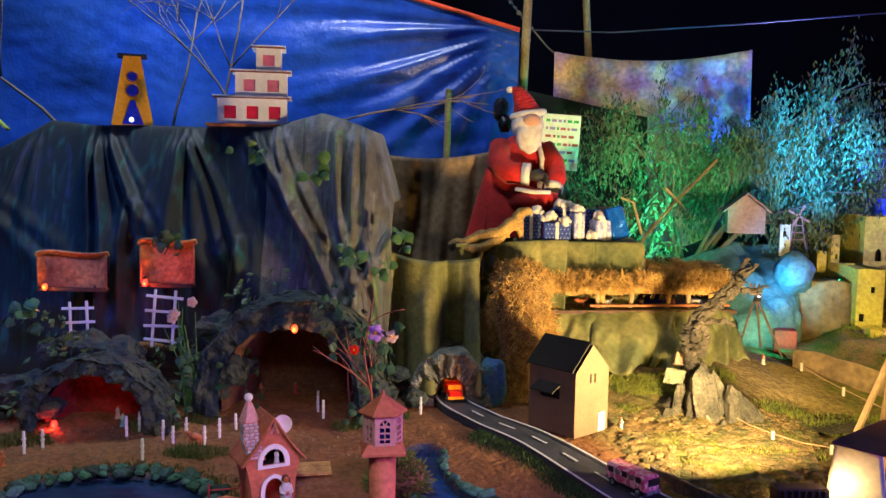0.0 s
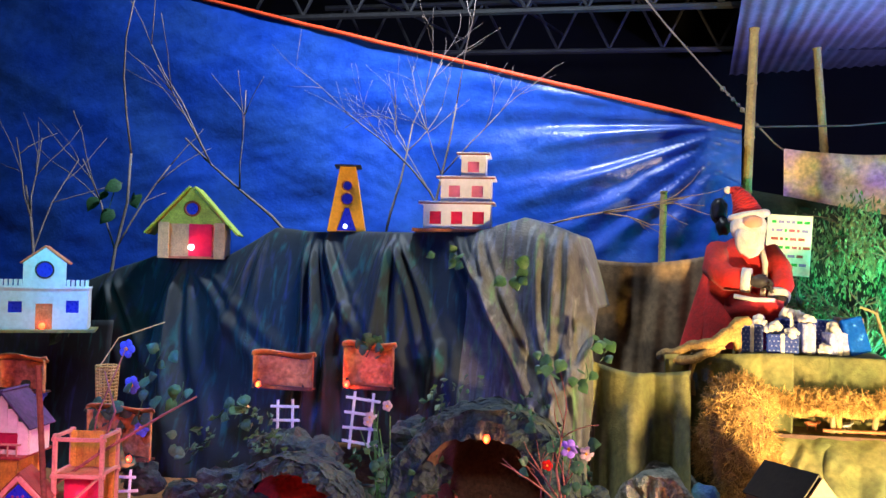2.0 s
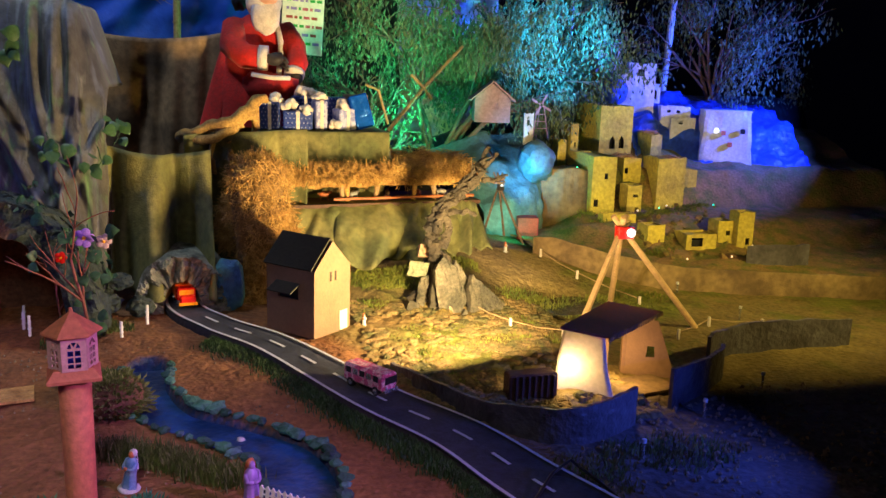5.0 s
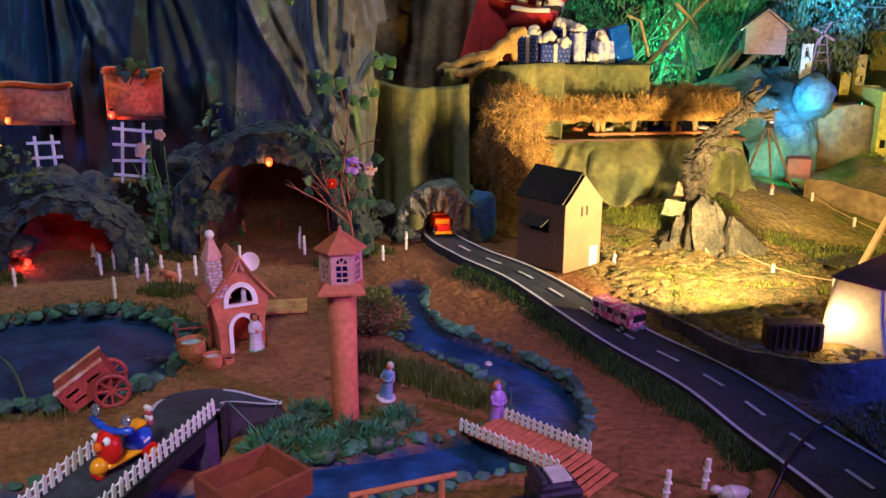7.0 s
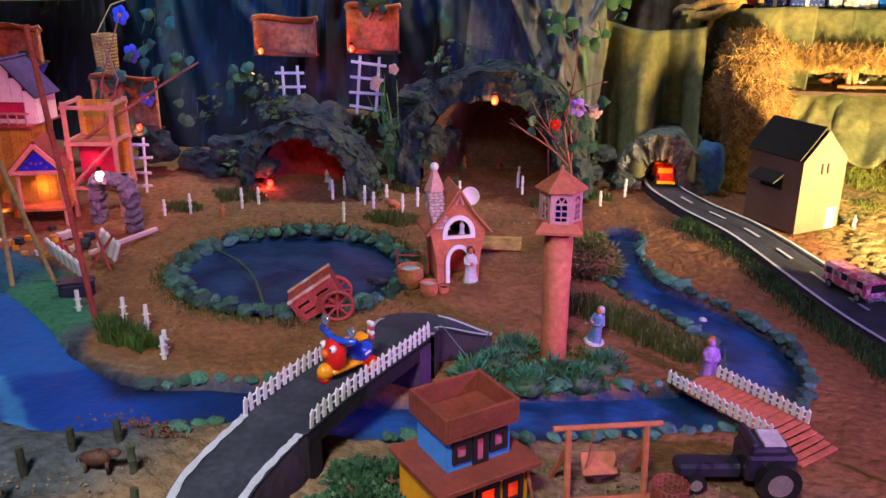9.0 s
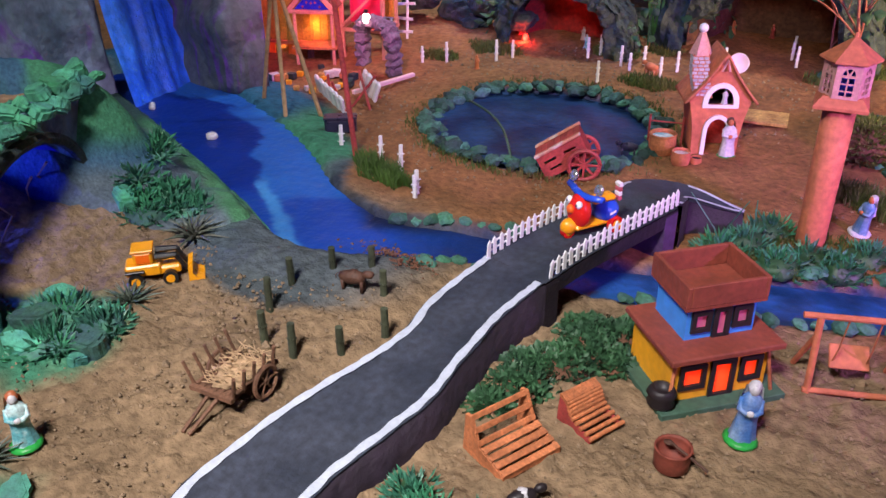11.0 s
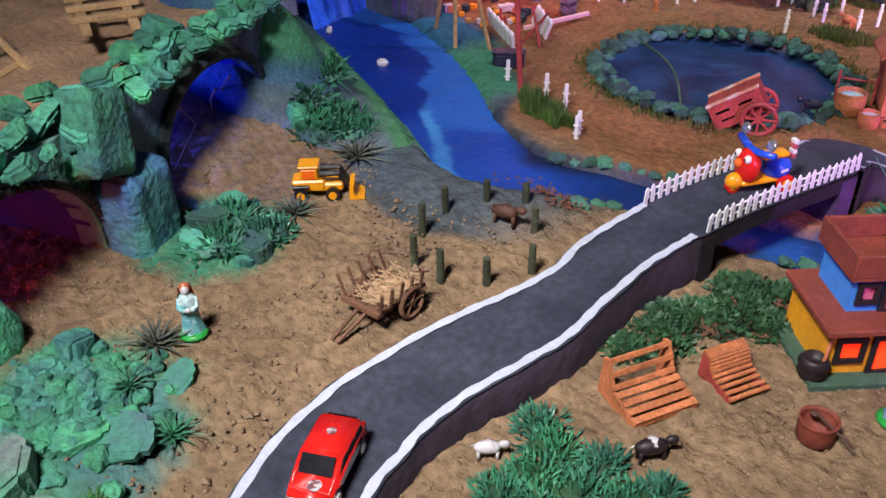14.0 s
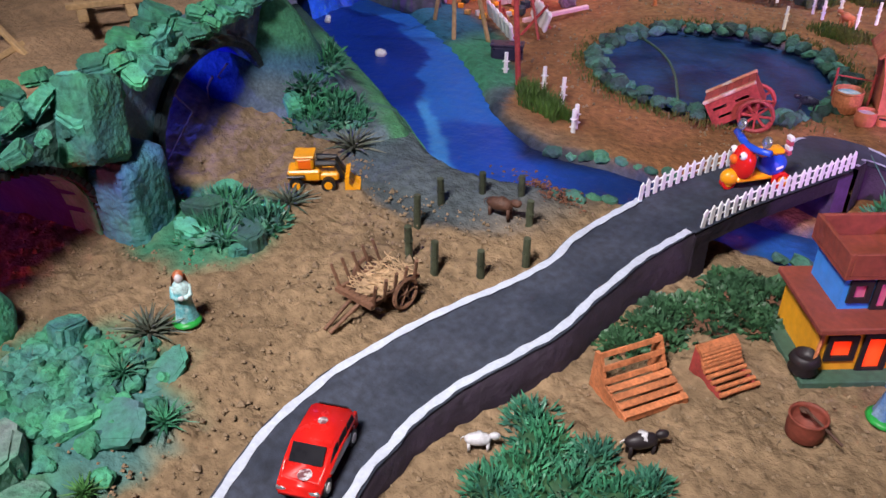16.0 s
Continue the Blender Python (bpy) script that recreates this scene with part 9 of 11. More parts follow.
    def cape(u, v):
        a = radians(60 + 165 * u)
        r_ = 0.085 + 0.125 * v ** 0.8
        wav = 1 + 0.05 * math.sin(u * 17) * v
        return (0.262 + r_ * wav * math.cos(a) * (1.0 if a > 1.6 else 0.7), 3.385 + 0.5 * r_ * wav * math.sin(a) - 0.06 * v, 0.940 - 0.40 * v)
    ob = solo("red_cloth", B().sheet(cape, 60, 24), FELT_R, "red velvet cape falling from the doll over its seat", "cloth", smooth=True)
    ob.modifiers.new("thick", "SOLIDIFY").thickness = 0.004
    solo("seat_box", B().box((0.28, 3.42, 0.30), (0.28, 0.20, 0.58), bev=0.01), BROWNCLOTH, "brown cloth covered box under the doll", "box")
    solo("dark_bag", B().ball((0.185, 3.46, 1.06), (0.030, 0.028, 0.050), 3, 0.3, seed=4).ball((0.205, 3.44, 1.00), (0.028, 0.024, 0.034), 3, 0.3, seed=9), BLACK_PL, "small black wrapped bag hung behind the doll", "bag", smooth=True)
    solo("bag_cord", B().tube([(0.185, 3.46, 1.09), (0.22, 3.70, 1.16), (0.300, 3.975, 1.22)], 0.002, n=5), BLACK_PL, "thin black cord from the bag to the bamboo pole", "cord")


santa()


def sign_board():
    t = thing("sign_board", pose(0.440, 3.62, 0.825, 0, 3, 4), "white board with rows of coloured writing behind the doll", "sign")
    b = B().box((0, 0, 0.115), (0.165, 0.006, 0.235), bev=0.002)
    part("board", b, CREAM, t)
    for r in range(6):
        x = -0.066
        while x < 0.056:
            w = random.uniform(0.008, 0.026)
            part("writing", B().box((x + w / 2, -0.0038, 0.205 - r * 0.033), (w, 0.001, 0.011)), random.choice((WOOD_R, CER_G, PINK_PL, CER_P)), t)
            x += w + 0.007
    part("leg", B().cyl((0, 0.01, 0.02), (0, 0.01, -0.8), 0.012, n=8), BAMBOO, t)


sign_board()


def driftwood():
    t = thing("driftwood", Matrix(), "knotty yellow driftwood pieces standing on the cloth ledge", "driftwood")

    def knotty(pts, r0, r1, seed):
        line = spline(pts, 6)
        b = B().tube([Vector(p) + 0.010 * noise.noise_vector(Vector(p) * 28 + Vector((seed, 0, 0))) for p in line], r0, r1, 9)
        for v in b.bm.verts:
            v.co += 0.006 * noise.noise_vector(v.co * 45 + Vector((seed, 0, 0)))
        return b
    for k, (pts, r0, r1) in enumerate(((((0.0, 2.90, 0.545), (0.08, 2.89, 0.575), (0.17, 2.88, 0.600), (0.24, 2.90, 0.640)), 0.016, 0.026), (((0.03, 2.88, 0.540), (0.12, 2.86, 0.550), (0.20, 2.88, 0.600)), 0.012, 0.018),
                                      (((0.16, 2.89, 0.600), (0.165, 2.88, 0.50), (0.16, 2.87, 0.40)), 0.018, 0.014), (((0.235, 2.90, 0.620), (0.24, 2.89, 0.55), (0.245, 2.88, 0.49)), 0.014, 0.011), (((0.12, 2.88, 0.575), (0.10, 2.87, 0.49), (0.11, 2.86, 0.44)), 0.010, 0.008), (((0.22, 2.90, 0.635), (0.25, 2.90, 0.675), (0.27, 2.91, 0.67)), 0.022, 0.014))):
        part("knotty_branch", knotty(pts, r0, r1, k), DRIFT, t, smooth=True)


DRIFT = mat("yellow_driftwood", (0.46, 0.29, 0.085), 0.85, 0.4, 25, 0.8, 90, col2=(0.28, 0.16, 0.05))
driftwood()
b = B().tube([(0.735, 3.28, 0.55), (0.86, 3.29, 0.70), (1.02, 3.30, 0.87)], 0.008, 0.006, 7).tube([(0.815, 3.27, 0.76), (0.87, 3.28, 0.71), (0.90, 3.28, 0.67)], 0.006, 0.005, 7).tube([(0.72, 3.20, 0.58), (0.68, 3.18, 0.70), (0.63, 3.17, 0.72)], 0.005, n=6)
solo("tied_stick_cross", b, BAMBOO, "tied crossed dry sticks beside the pedestal", "sticks")


# ---- right side: stump, well, lamp house, wall, hill town ----
def bark_plate(outline, thick, seed, m):
    """A broken sheet of bark: a ragged flat outline with a rough face."""
    rnd = random.Random(seed)
    pts = []
    for (x0, z0), (x1, z1) in zip(outline, outline[1:] + outline[:1]):
        for k in range(4):
            f = k / 4
            j = 0.0 if k == 0 else 0.055
            pts.append((x0 + (x1 - x0) * f + rnd.uniform(-j, j) * abs(z1 - z0), z0 + (z1 - z0) * f + rnd.uniform(-j, j) * abs(x1 - x0)))
    b = B().prism(pts, thick)
    bmesh.ops.triangulate(b.bm, faces=b.bm.faces[:])
    bmesh.ops.subdivide_edges(b.bm, edges=[ed for ed in b.bm.edges if ed.calc_length() > 0.018], cuts=2, use_grid_fill=False)
    for v in b.bm.verts:
        v.co.y += 0.010 * noise.noise(v.co * 30 + Vector((seed, 0, 0))) + 0.004 * noise.noise(v.co * 95 + Vector((seed, 3, 0))) - 0.30 * thick * abs(noise.noise(v.co * 12))
        v.co = m @ v.co
    return b


def cork_stump():
    t = thing("cork_stump", Matrix(), "broken cork bark stump of leaning plates with a dark twisted snag", "stump")
    part("core", B().ball((0.825, 2.615, 0.06), (0.135, 0.055, 0.085), 3, 0.3, seed=5).ball((0.785, 2.62, 0.14), (0.045, 0.04, 0.085), 3, 0.3, seed=8), SNAG, t)
    plates = (([(0.775, 0.058), (0.845, 0.052), (0.872, 0.100), (0.858, 0.198), (0.825, 0.238), (0.790, 0.205)], 2.500, 6, 0), ([(0.860, 0.048), (0.945, 0.036), (0.985, 0.078), (0.935, 0.135), (0.885, 0.185), (0.868, 0.130)], 2.480, 14, 0),
              ([(0.688, 0.062), (0.716, 0.060), (0.730, 0.172), (0.706, 0.165)], 2.535, -6, 0), ([(0.726, 0.058), (0.792, 0.056), (0.812, 0.120), (0.800, 0.205), (0.752, 0.212), (0.728, 0.150)], 2.528, 4, 0),
              ([(0.694, 0.182), (0.752, 0.170), (0.768, 0.208), (0.712, 0.226)], 2.515, -10, 1), ([(0.742, 0.236), (0.800, 0.224), (0.782, 0.262), (0.756, 0.272)], 2.535, 8, 2),
              ([(0.800, 0.060), (0.862, 0.050), (0.888, 0.098), (0.858, 0.160), (0.822, 0.212), (0.806, 0.150)], 2.540, 10, 0), ([(0.855, 0.040), (0.905, 0.030), (0.930, 0.078), (0.905, 0.120), (0.868, 0.128)], 2.500, 12, 0),
              ([(0.900, 0.030), (0.962, 0.022), (0.985, 0.052), (0.942, 0.098), (0.912, 0.082)], 2.475, 18, 0), ([(0.660, 0.055), (0.698, 0.052), (0.704, 0.088), (0.676, 0.100)], 2.515, -14, 0),
              ([(0.640, 0.050), (0.676, 0.050), (0.668, 0.070)], 2.500, -8, 0), ([(0.955, 0.020), (1.010, 0.016), (0.990, 0.046)], 2.455, 20, 0), ([(0.820, 0.048), (0.870, 0.040), (0.852, 0.080)], 2.470, 6, 0), ([(0.770, 0.052), (0.812, 0.050), (0.800, 0.085), (0.776, 0.080)], 2.495, -5, 2))
    mats = (CORK, CORK_L, CORK_P)
    for k, (o, y, turn, m_) in enumerate(plates):
        cx = sum(p[0] for p in o) / len(o)
        part("bark_plate", bark_plate([(x - cx, z) for x, z in o], 0.020, 11 + k, Matrix.Translation((cx, y, 0)) @ pose(0, 0, 0, -13 - 5 * (k % 3), 7 * ((k * 5) % 4 - 1.5), turn)), mats[m_], t)
    for k, (pts, r0, r1) in enumerate((([(0.775, 2.60, 0.20), (0.748, 2.60, 0.275), (0.752, 2.60, 0.330), (0.782, 2.60, 0.385), (0.826, 2.60, 0.418), (0.880, 2.61, 0.472), (0.930, 2.61, 0.555)], 0.022, 0.007),
                                       ([(0.760, 2.59, 0.24), (0.772, 2.58, 0.34), (0.812, 2.585, 0.392), (0.856, 2.59, 0.430), (0.912, 2.60, 0.490), (0.955, 2.60, 0.535)], 0.017, 0.005),
                                       ([(0.735, 2.60, 0.30), (0.770, 2.59, 0.345), (0.830, 2.585, 0.358), (0.888, 2.58, 0.352)], 0.016, 0.006), ([(0.870, 2.60, 0.425), (0.905, 2.60, 0.475), (0.912, 2.61, 0.530)], 0.010, 0.004),
                                       ([(0.905, 2.60, 0.455), (0.950, 2.60, 0.455), (0.985, 2.60, 0.470)], 0.009, 0.004), ([(0.780, 2.58, 0.25), (0.800, 2.57, 0.31), (0.782, 2.58, 0.350)], 0.016, 0.008), ([(0.850, 2.60, 0.40), (0.835, 2.60, 0.440), (0.850, 2.60, 0.462)], 0.008, 0.003))):
        line = spline(pts, 7)
        b = B().tube([Vector(p) + 0.007 * noise.noise_vector(Vector(p) * 40 + Vector((k, 0, 0))) for p in line], r0, r1, 8)
        bmesh.ops.subdivide_edges(b.bm, edges=b.bm.edges[:], cuts=1, use_grid_fill=True)
        for v in b.bm.verts:
            v.co += 0.006 * noise.noise_vector(v.co * 60 + Vector((k * 3, 0, 0))) + 0.003 * noise.noise_vector(v.co * 160)
        part("snag", b, SNAG, t)
    for k in range(26):
        rnd = random.Random(200 + k)
        f = rnd.random()
        p = Vector((np.interp(f, [0, 0.35, 1], [0.752, 0.80, 0.935]), 2.595, np.interp(f, [0, 0.35, 1], [0.30, 0.395, 0.545])))
        d = Vector((rnd.uniform(-0.4, 1), rnd.uniform(-0.8, 0.3), rnd.uniform(-0.5, 1))).normalized() * rnd.uniform(0.02, 0.05)
        part("snag_splinter", B().tube([p - d * 0.4, p + d * 0.3 + Vector((0, 0, 0.004)), p + d], rnd.uniform(0.004, 0.008), 0.0015, 5), SNAG, t)


CORK_L = mat("pale_green_bark", (0.23, 0.23, 0.15), 0.9, 0.35, 20, 1.0, 70, col2=(0.14, 0.16, 0.10))
CORK_P = mat("pinkish_bark", (0.42, 0.27, 0.17), 0.9, 0.3, 20, 0.8, 80, col2=(0.30, 0.20, 0.13))
SNAG = mat("dark_snag_bark", (0.070, 0.056, 0.038), 0.9, 0.5, 25, 1.0, 70, col2=(0.022, 0.019, 0.016))
cork_stump()


def tripod(base_pts, apex, label, r_=0.010, wood=WOOD_P, head=RED_PL):
    t = thing("stick_tripod", Matrix(), label, "tripod")
    for p in base_pts:
        q = Vector(apex) + (Vector(apex) - Vector(p)).normalized() * 0.05
        part("leg", B().cyl(p, q, r_, r_ * 0.85, 8), wood, t)
    part("lamp_head", B().box(Vector(apex) + Vector((0, -0.02, -0.01)), (5 * r_, 3 * r_, 3.5 * r_), bev=0.1 * r_), head, t, "small lamp head")
    part("lamp_glass", B().ball(Vector(apex) + Vector((1.2, -4.0, -0.8)) * r_, 1.3 * r_, 2), LED_W, t)
    part("binding", B().tube([Vector(apex) + Vector((0.02 * math.cos(a), 0.02 * math.sin(a), 0.002 * a)) for a in np.linspace(0, 12, 30)], 0.003, n=5), STRAW_P, t)


tripod([(1.02, 2.154, 0), (1.401, 2.682, 0), (1.587, 2.441, 0)], (1.30, 2.43, 0.33), "three-legged stick tripod with a small lamp")
tripod([(0.992, 2.905, 0.165), (1.155, 3.11, 0.175), (1.190, 2.99, 0.165)], (1.098, 3.025, 0.380), "small far stick tripod with a white lamp", 0.0045, BARK, BLACK_PL)
bulb_lamp("tripod_light", (1.341, 2.335, 0.29), 0.10, (0.9, 0.85, 1.0), 0.01)


def lamp_house():
    t = thing("lamp_shelter", Matrix(), "cardboard shelter with a brown board roof catching the floodlight", "shelter")

    def lit(u, v):
        z = 0.004 + 0.178 * (1 - v)
        x = np.interp(v, [0, 0.5, 1], [0.952, 0.936, 0.926]) + (np.interp(v, [0, 0.5, 1], [0.066, 0.094, 0.128])) * u
        return (x, 1.990 - 0.085 * u + 0.018 * math.sin(math.pi * u) * v, z - 0.010 * u * (1 - v))
    ob = part("lit_panel", B().sheet(lit, 12, 12), CREAM, t, "curved pale card panel", smooth=True)
    ob.modifiers.new("thick", "SOLIDIFY").thickness = 0.005
    part("front_post", B().box((1.030, 1.985, 0.085), (0.014, 0.014, 0.165), Matrix.Rotation(0.06, 3, "Y"), bev=0.001), CARD, t)
    part("back_post", B().box((1.105, 2.095, 0.085), (0.030, 0.012, 0.17), bev=0.001), CARD, t)
    part("back_post", B().box((1.165, 2.085, 0.085), (0.022, 0.012, 0.17), bev=0.001), CARD, t)
    part("back_panel", B().cut([(-0.028, 0), (0.11, 0), (0.055, 0.155), (-0.020, 0.165)], [[(0.030, 0.055), (0.052, 0.055), (0.050, 0.085), (0.032, 0.085)]], 0.005, pose(1.185, 2.070, 0.0, 0, 0, -24)), CARD, t, "tapering card side panel with a square hole")
    part("floor_board", B().box((1.160, 1.985, 0.006), (0.17, 0.11, 0.006), Matrix.Rotation(radians(12), 3, "Z")), BURLAP, t)
    tilt = lambda x, y: 0.196 - 0.11 * (x - 0.905) + 0.08 * (y - 1.915)
    part("roof", B().slab([(x, y, tilt(x, y)) for x, y in ((0.905, 1.915), (1.012, 1.870), (1.262, 2.085), (1.130, 2.135))], 0.006), TERRA_D, t, "reddish brown board roof")
    edge = B()
    for (x0, y0), (x1, y1) in (((1.012, 1.870), (1.262, 2.085)),):
        for k in range(24):
            f = k / 23
            x, y = x0 + (x1 - x0) * f, y0 + (y1 - y0) * f
            edge.box((x, y - 0.003, tilt(x, y) - 0.006), (0.0085, 0.004, 0.011), Matrix.Rotation(0.71, 3, "Z"))
    part("corrugated_edge", edge, CARD, t, "corrugated cardboard roof edge")


lamp_house()
t = thing("floodlight", pose(0.852, 1.948, 0.0, 0, 0, 3), "dark square floodlight housing standing on the mud", "floodlight")
part("housing", B().box((0, 0, 0.042), (0.125, 0.045, 0.068), bev=0.004), WOOD_D, t)
for k in range(7):
    part("fin", B().box((-0.048 + k * 0.016, -0.026, 0.044), (0.003, 0.010, 0.058)), WOOD_D, t)
part("bracket", B().box((0, 0, 0.004), (0.14, 0.05, 0.008)), BLACK_PL, t)
part("glass", B().box((0, 0.0235, 0.046), (0.11, 0.001, 0.055)), glow("warm_led_panel", (1.0, 0.72, 0.35), 6), t)


def low_wall(pts, hs, mats, label):
    line = spline([(*p, h) for p, h in zip(pts, hs)], 8)
    jit = [0.006 * noise.noise(Vector((p[0] * 20, p[1] * 20, 0))) for p in line]
    a, c = sides(line, 0.005), sides(line, -0.005)
    v, f = [], []
    for i in range(len(line)):
        g0 = float(base(*line[i, :2])) - 0.01
        v += [(*a[i], g0), (*c[i], g0), (*a[i], g0 + line[i, 2] + jit[i]), (*c[i], g0 + line[i, 2] + jit[i])]
    for i in range(len(line) - 1):
        o, q = 4 * i, 4 * i + 4
        f += [(o, q, q + 2, o + 2), (o + 1, o + 3, q + 3, q + 1), (o + 2, q + 2, q + 3, o + 3)]
    f += [(0, 2, 3, 1), (len(v) - 4, len(v) - 3, len(v) - 1, len(v) - 2)]
    mass("low_wall", v, f, mats, label, "low wall", "")


SHEETWALL = mat("grey_plastic_sheet_wall", (0.10, 0.095, 0.11), 0.45, 0.35, 8, 0.6, 40, col2=(0.05, 0.045, 0.05))
low_wall([(0.548, 2.141), (0.61, 1.998), (0.7, 1.822), (0.794, 1.726), (0.873, 1.702), (0.954, 1.727), (1.042, 1.777)], [0.03, 0.05, 0.07, 0.088, 0.094, 0.098, 0.10], SHEETWALL, "low dark plastic sheet wall curving round the mud field")
low_wall([(1.172, 1.849), (1.265, 1.899), (1.38, 1.982), (1.423, 2.03)], [0.11, 0.105, 0.10, 0.10], SHEETWALL, "short low dark plastic sheet wall beside the gap")
low_wall([(1.417, 2.09), (1.501, 2.166), (1.674, 2.206), (1.975, 2.218)], [0.10, 0.095, 0.10, 0.09], SHEETWALL, "far low dark plastic sheet wall at the gravel")
low_wall([(1.255, 3.050), (1.275, 3.005), (1.36, 2.939), (1.463, 2.885), (1.629, 2.862), (1.861, 2.840), (2.053, 2.775), (2.55, 2.62)], [0.07, 0.085, 0.095, 0.10, 0.10, 0.10, 0.10, 0.10], BURLAP, "burlap retaining wall at the foot of the hill town")
low_wall([(2.06, 2.90), (2.16, 2.86), (2.30, 2.86)], [0.17, 0.18, 0.18], SHEETWALL, "dark sheet wall before the hill town")
HILLSOIL = mat("brown_green_hill_earth", (0.24, 0.15, 0.06), 0.95, 0.4, 16, 1.0, 90, col2=(0.13, 0.13, 0.03), hard=0.10)


def hill(u, v):
    x = 1.26 + 2.0 * u
    y0 = float(np.interp(x, [1.255, 1.275, 1.36, 1.463, 1.629, 1.861, 2.053, 2.55, 3.2], [3.050, 3.005, 2.939, 2.885, 2.862, 2.840, 2.775, 2.62, 2.5])) + 0.010
    y = y0 + (4.5 - y0) * v
    high = float(np.interp(y, [y0, y0 + 0.06, 3.10, 3.27, 3.52, 3.62, 3.85, 4.05, 4.5], [0.085, 0.090, 0.105, 0.185, 0.205, 0.360, 0.395, 0.50, 0.56]))
    f = float(ss(1.33, 1.60, x))
    z = high * f + (float(base(x, y)) + 0.02) * (1 - f)
    return (x, y, z + (0.018 * noise.noise(Vector((x * 7, y * 7, 0))) + 0.008 * noise.noise(Vector((x * 24, y * 24, 3)))) * min(1, v * 14))


solo("hill", B().sheet(hill, 120, 110), HILLSOIL, "brown and olive earth hill under the mud houses", "hill", kind="structure", smooth=True)


def drum(u, v):
    a = radians(150 + 190 * u)
    r_ = 0.195 - 0.02 * v + 0.012 * noise.noise(Vector((u * 9, v * 2.5, 1))) + 0.006 * noise.noise(Vector((u * 30, v * 5, 2)))
    if v > 0.9:
        r_ *= 1 - (v - 0.9) * 8
    return (1.565 + r_ * math.cos(a), 3.62 + 0.95 * r_ * math.sin(a), 0.07 + 0.315 * min(1, v / 0.9) + 0.008 * noise.noise(Vector((u * 7, 5, 1))))


solo("burlap_mound", B().sheet(drum, 90, 40), BURLAP, "big rounded brown burlap drum at the hill's edge", "mound", smooth=True).modifiers.new("thick", "SOLIDIFY").thickness = 0.004


def opening(x, z, w, h, pointed):
    if pointed:
        return [(x - w / 2, z), (x + w / 2, z), (x + w / 2, z + h * 0.6), (x + w * 0.30, z + h * 0.84), (x, z + h), (x - w * 0.30, z + h * 0.84), (x - w / 2, z + h * 0.6)]
    return [(x - w / 2, z), (x + w / 2, z), (x + w / 2, z + h), (x - w / 2, z + h)]


def mud_house(x, y, z, w, d, h, turn, mats, label, holes=(), pointed=False, side_holes=(), group="mud houses on the hill", sink=0.05):
    """A flat-roofed card house: four walls with openings cut in the front and the left side, a sunken roof and a black
    block for the shade inside.
    """
    t = thing("mud_house", pose(x, y, z, 0, 0, turn), label, "model house", group)
    k = int(abs(x * 100 + y * 10)) % 7
    rim = [(w / 2 - w * i / 5, h + 0.008 * noise.noise(Vector((x * 9 + i, y * 7, k)))) for i in range(6)]
    part("front_wall", B().cut([(-w / 2, -sink), (w / 2, -sink), *rim], [opening(*q, pointed) for q in holes], 0.006, Matrix.Translation((0, -d / 2, 0))), mats, t)
    part("back_wall", B().box((0, d / 2 - 0.003, (h - sink) / 2), (w, 0.006, h + sink)), mats, t)
    part("side_wall", B().box((w / 2 - 0.003, 0, (h - sink) / 2), (0.006, d - 0.012, h + sink)), mats, t)
    part("side_wall", B().cut([(-d / 2 + 0.006, -sink), (d / 2 - 0.006, -sink), (d / 2 - 0.006, h), (0, h + 0.004), (-d / 2 + 0.006, h)], [opening(*q, False) for q in side_holes], 0.006, Matrix.Translation((-w / 2 + 0.006, 0, 0)) @ Matrix.Rotation(math.pi / 2, 4, "Z")), mats, t)
    part("flat_roof", B().box((0, 0, h - 0.010), (w - 0.012, d - 0.012, 0.006)), mats, t)
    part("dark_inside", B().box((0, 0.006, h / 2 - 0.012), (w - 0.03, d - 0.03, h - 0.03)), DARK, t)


mud_house(1.690, 3.545, 0.212, 0.108, 0.260, 0.232, 0, MUDWALL, "ochre mud-card tower house with two small dark openings", ((0.010, 0.135, 0.017, 0.026), (-0.030, 0.018, 0.022, 0.032)))
mud_house(1.868, 3.850, 0.405, 0.160, 0.290, 0.240, 0, MUDWALL, "tall ochre mud-card house with two pointed windows", ((-0.016, 0.045, 0.027, 0.058), (0.030, 0.048, 0.026, 0.058)), True, sink=0.10)
mud_house(1.905, 3.640, 0.335, 0.085, 0.10, 0.085, 0, MUDWALL, "low ochre mud-card annex before the tall house", ((-0.028, 0.015, 0.018, 0.026),), sink=0.12)
mud_house(1.673, 3.765, 0.395, 0.036, 0.090, 0.166, 0, MUDWALL, "narrow ochre mud-card house beside the tall one", ((0.004, 0.060, 0.010, 0.022),))
mud_house(1.590, 3.700, 0.375, 0.040, 0.085, 0.118, 0, MUDWALL, "small ochre mud-card house on the drum's top", sink=0.08)
mud_house(2.126, 3.891, 0.385, 0.056, 0.182, 0.125, 0, MUDWALL, "low ochre mud-card house behind the tall house")
mud_house(1.860, 3.500, 0.187, 0.068, 0.080, 0.128, 0, MUDWALL, "small ochre mud-card house between larger ones", ((0.004, 0.075, 0.024, 0.014), (0.014, 0.0, 0.018, 0.032)))
mud_house(2.060, 3.590, 0.203, 0.135, 0.150, 0.225, 0, MUDWALL, "broad ochre mud-card house with straw on its roof", ((0.036, 0.0, 0.022, 0.024),))
mud_house(2.175, 3.605, 0.196, 0.088, 0.070, 0.176, 0, MUDWALL, "lower ochre mud-card house joined to the broad one", ((-0.006, 0.070, 0.015, 0.028), (0.010, 0.006, 0.022, 0.032)))
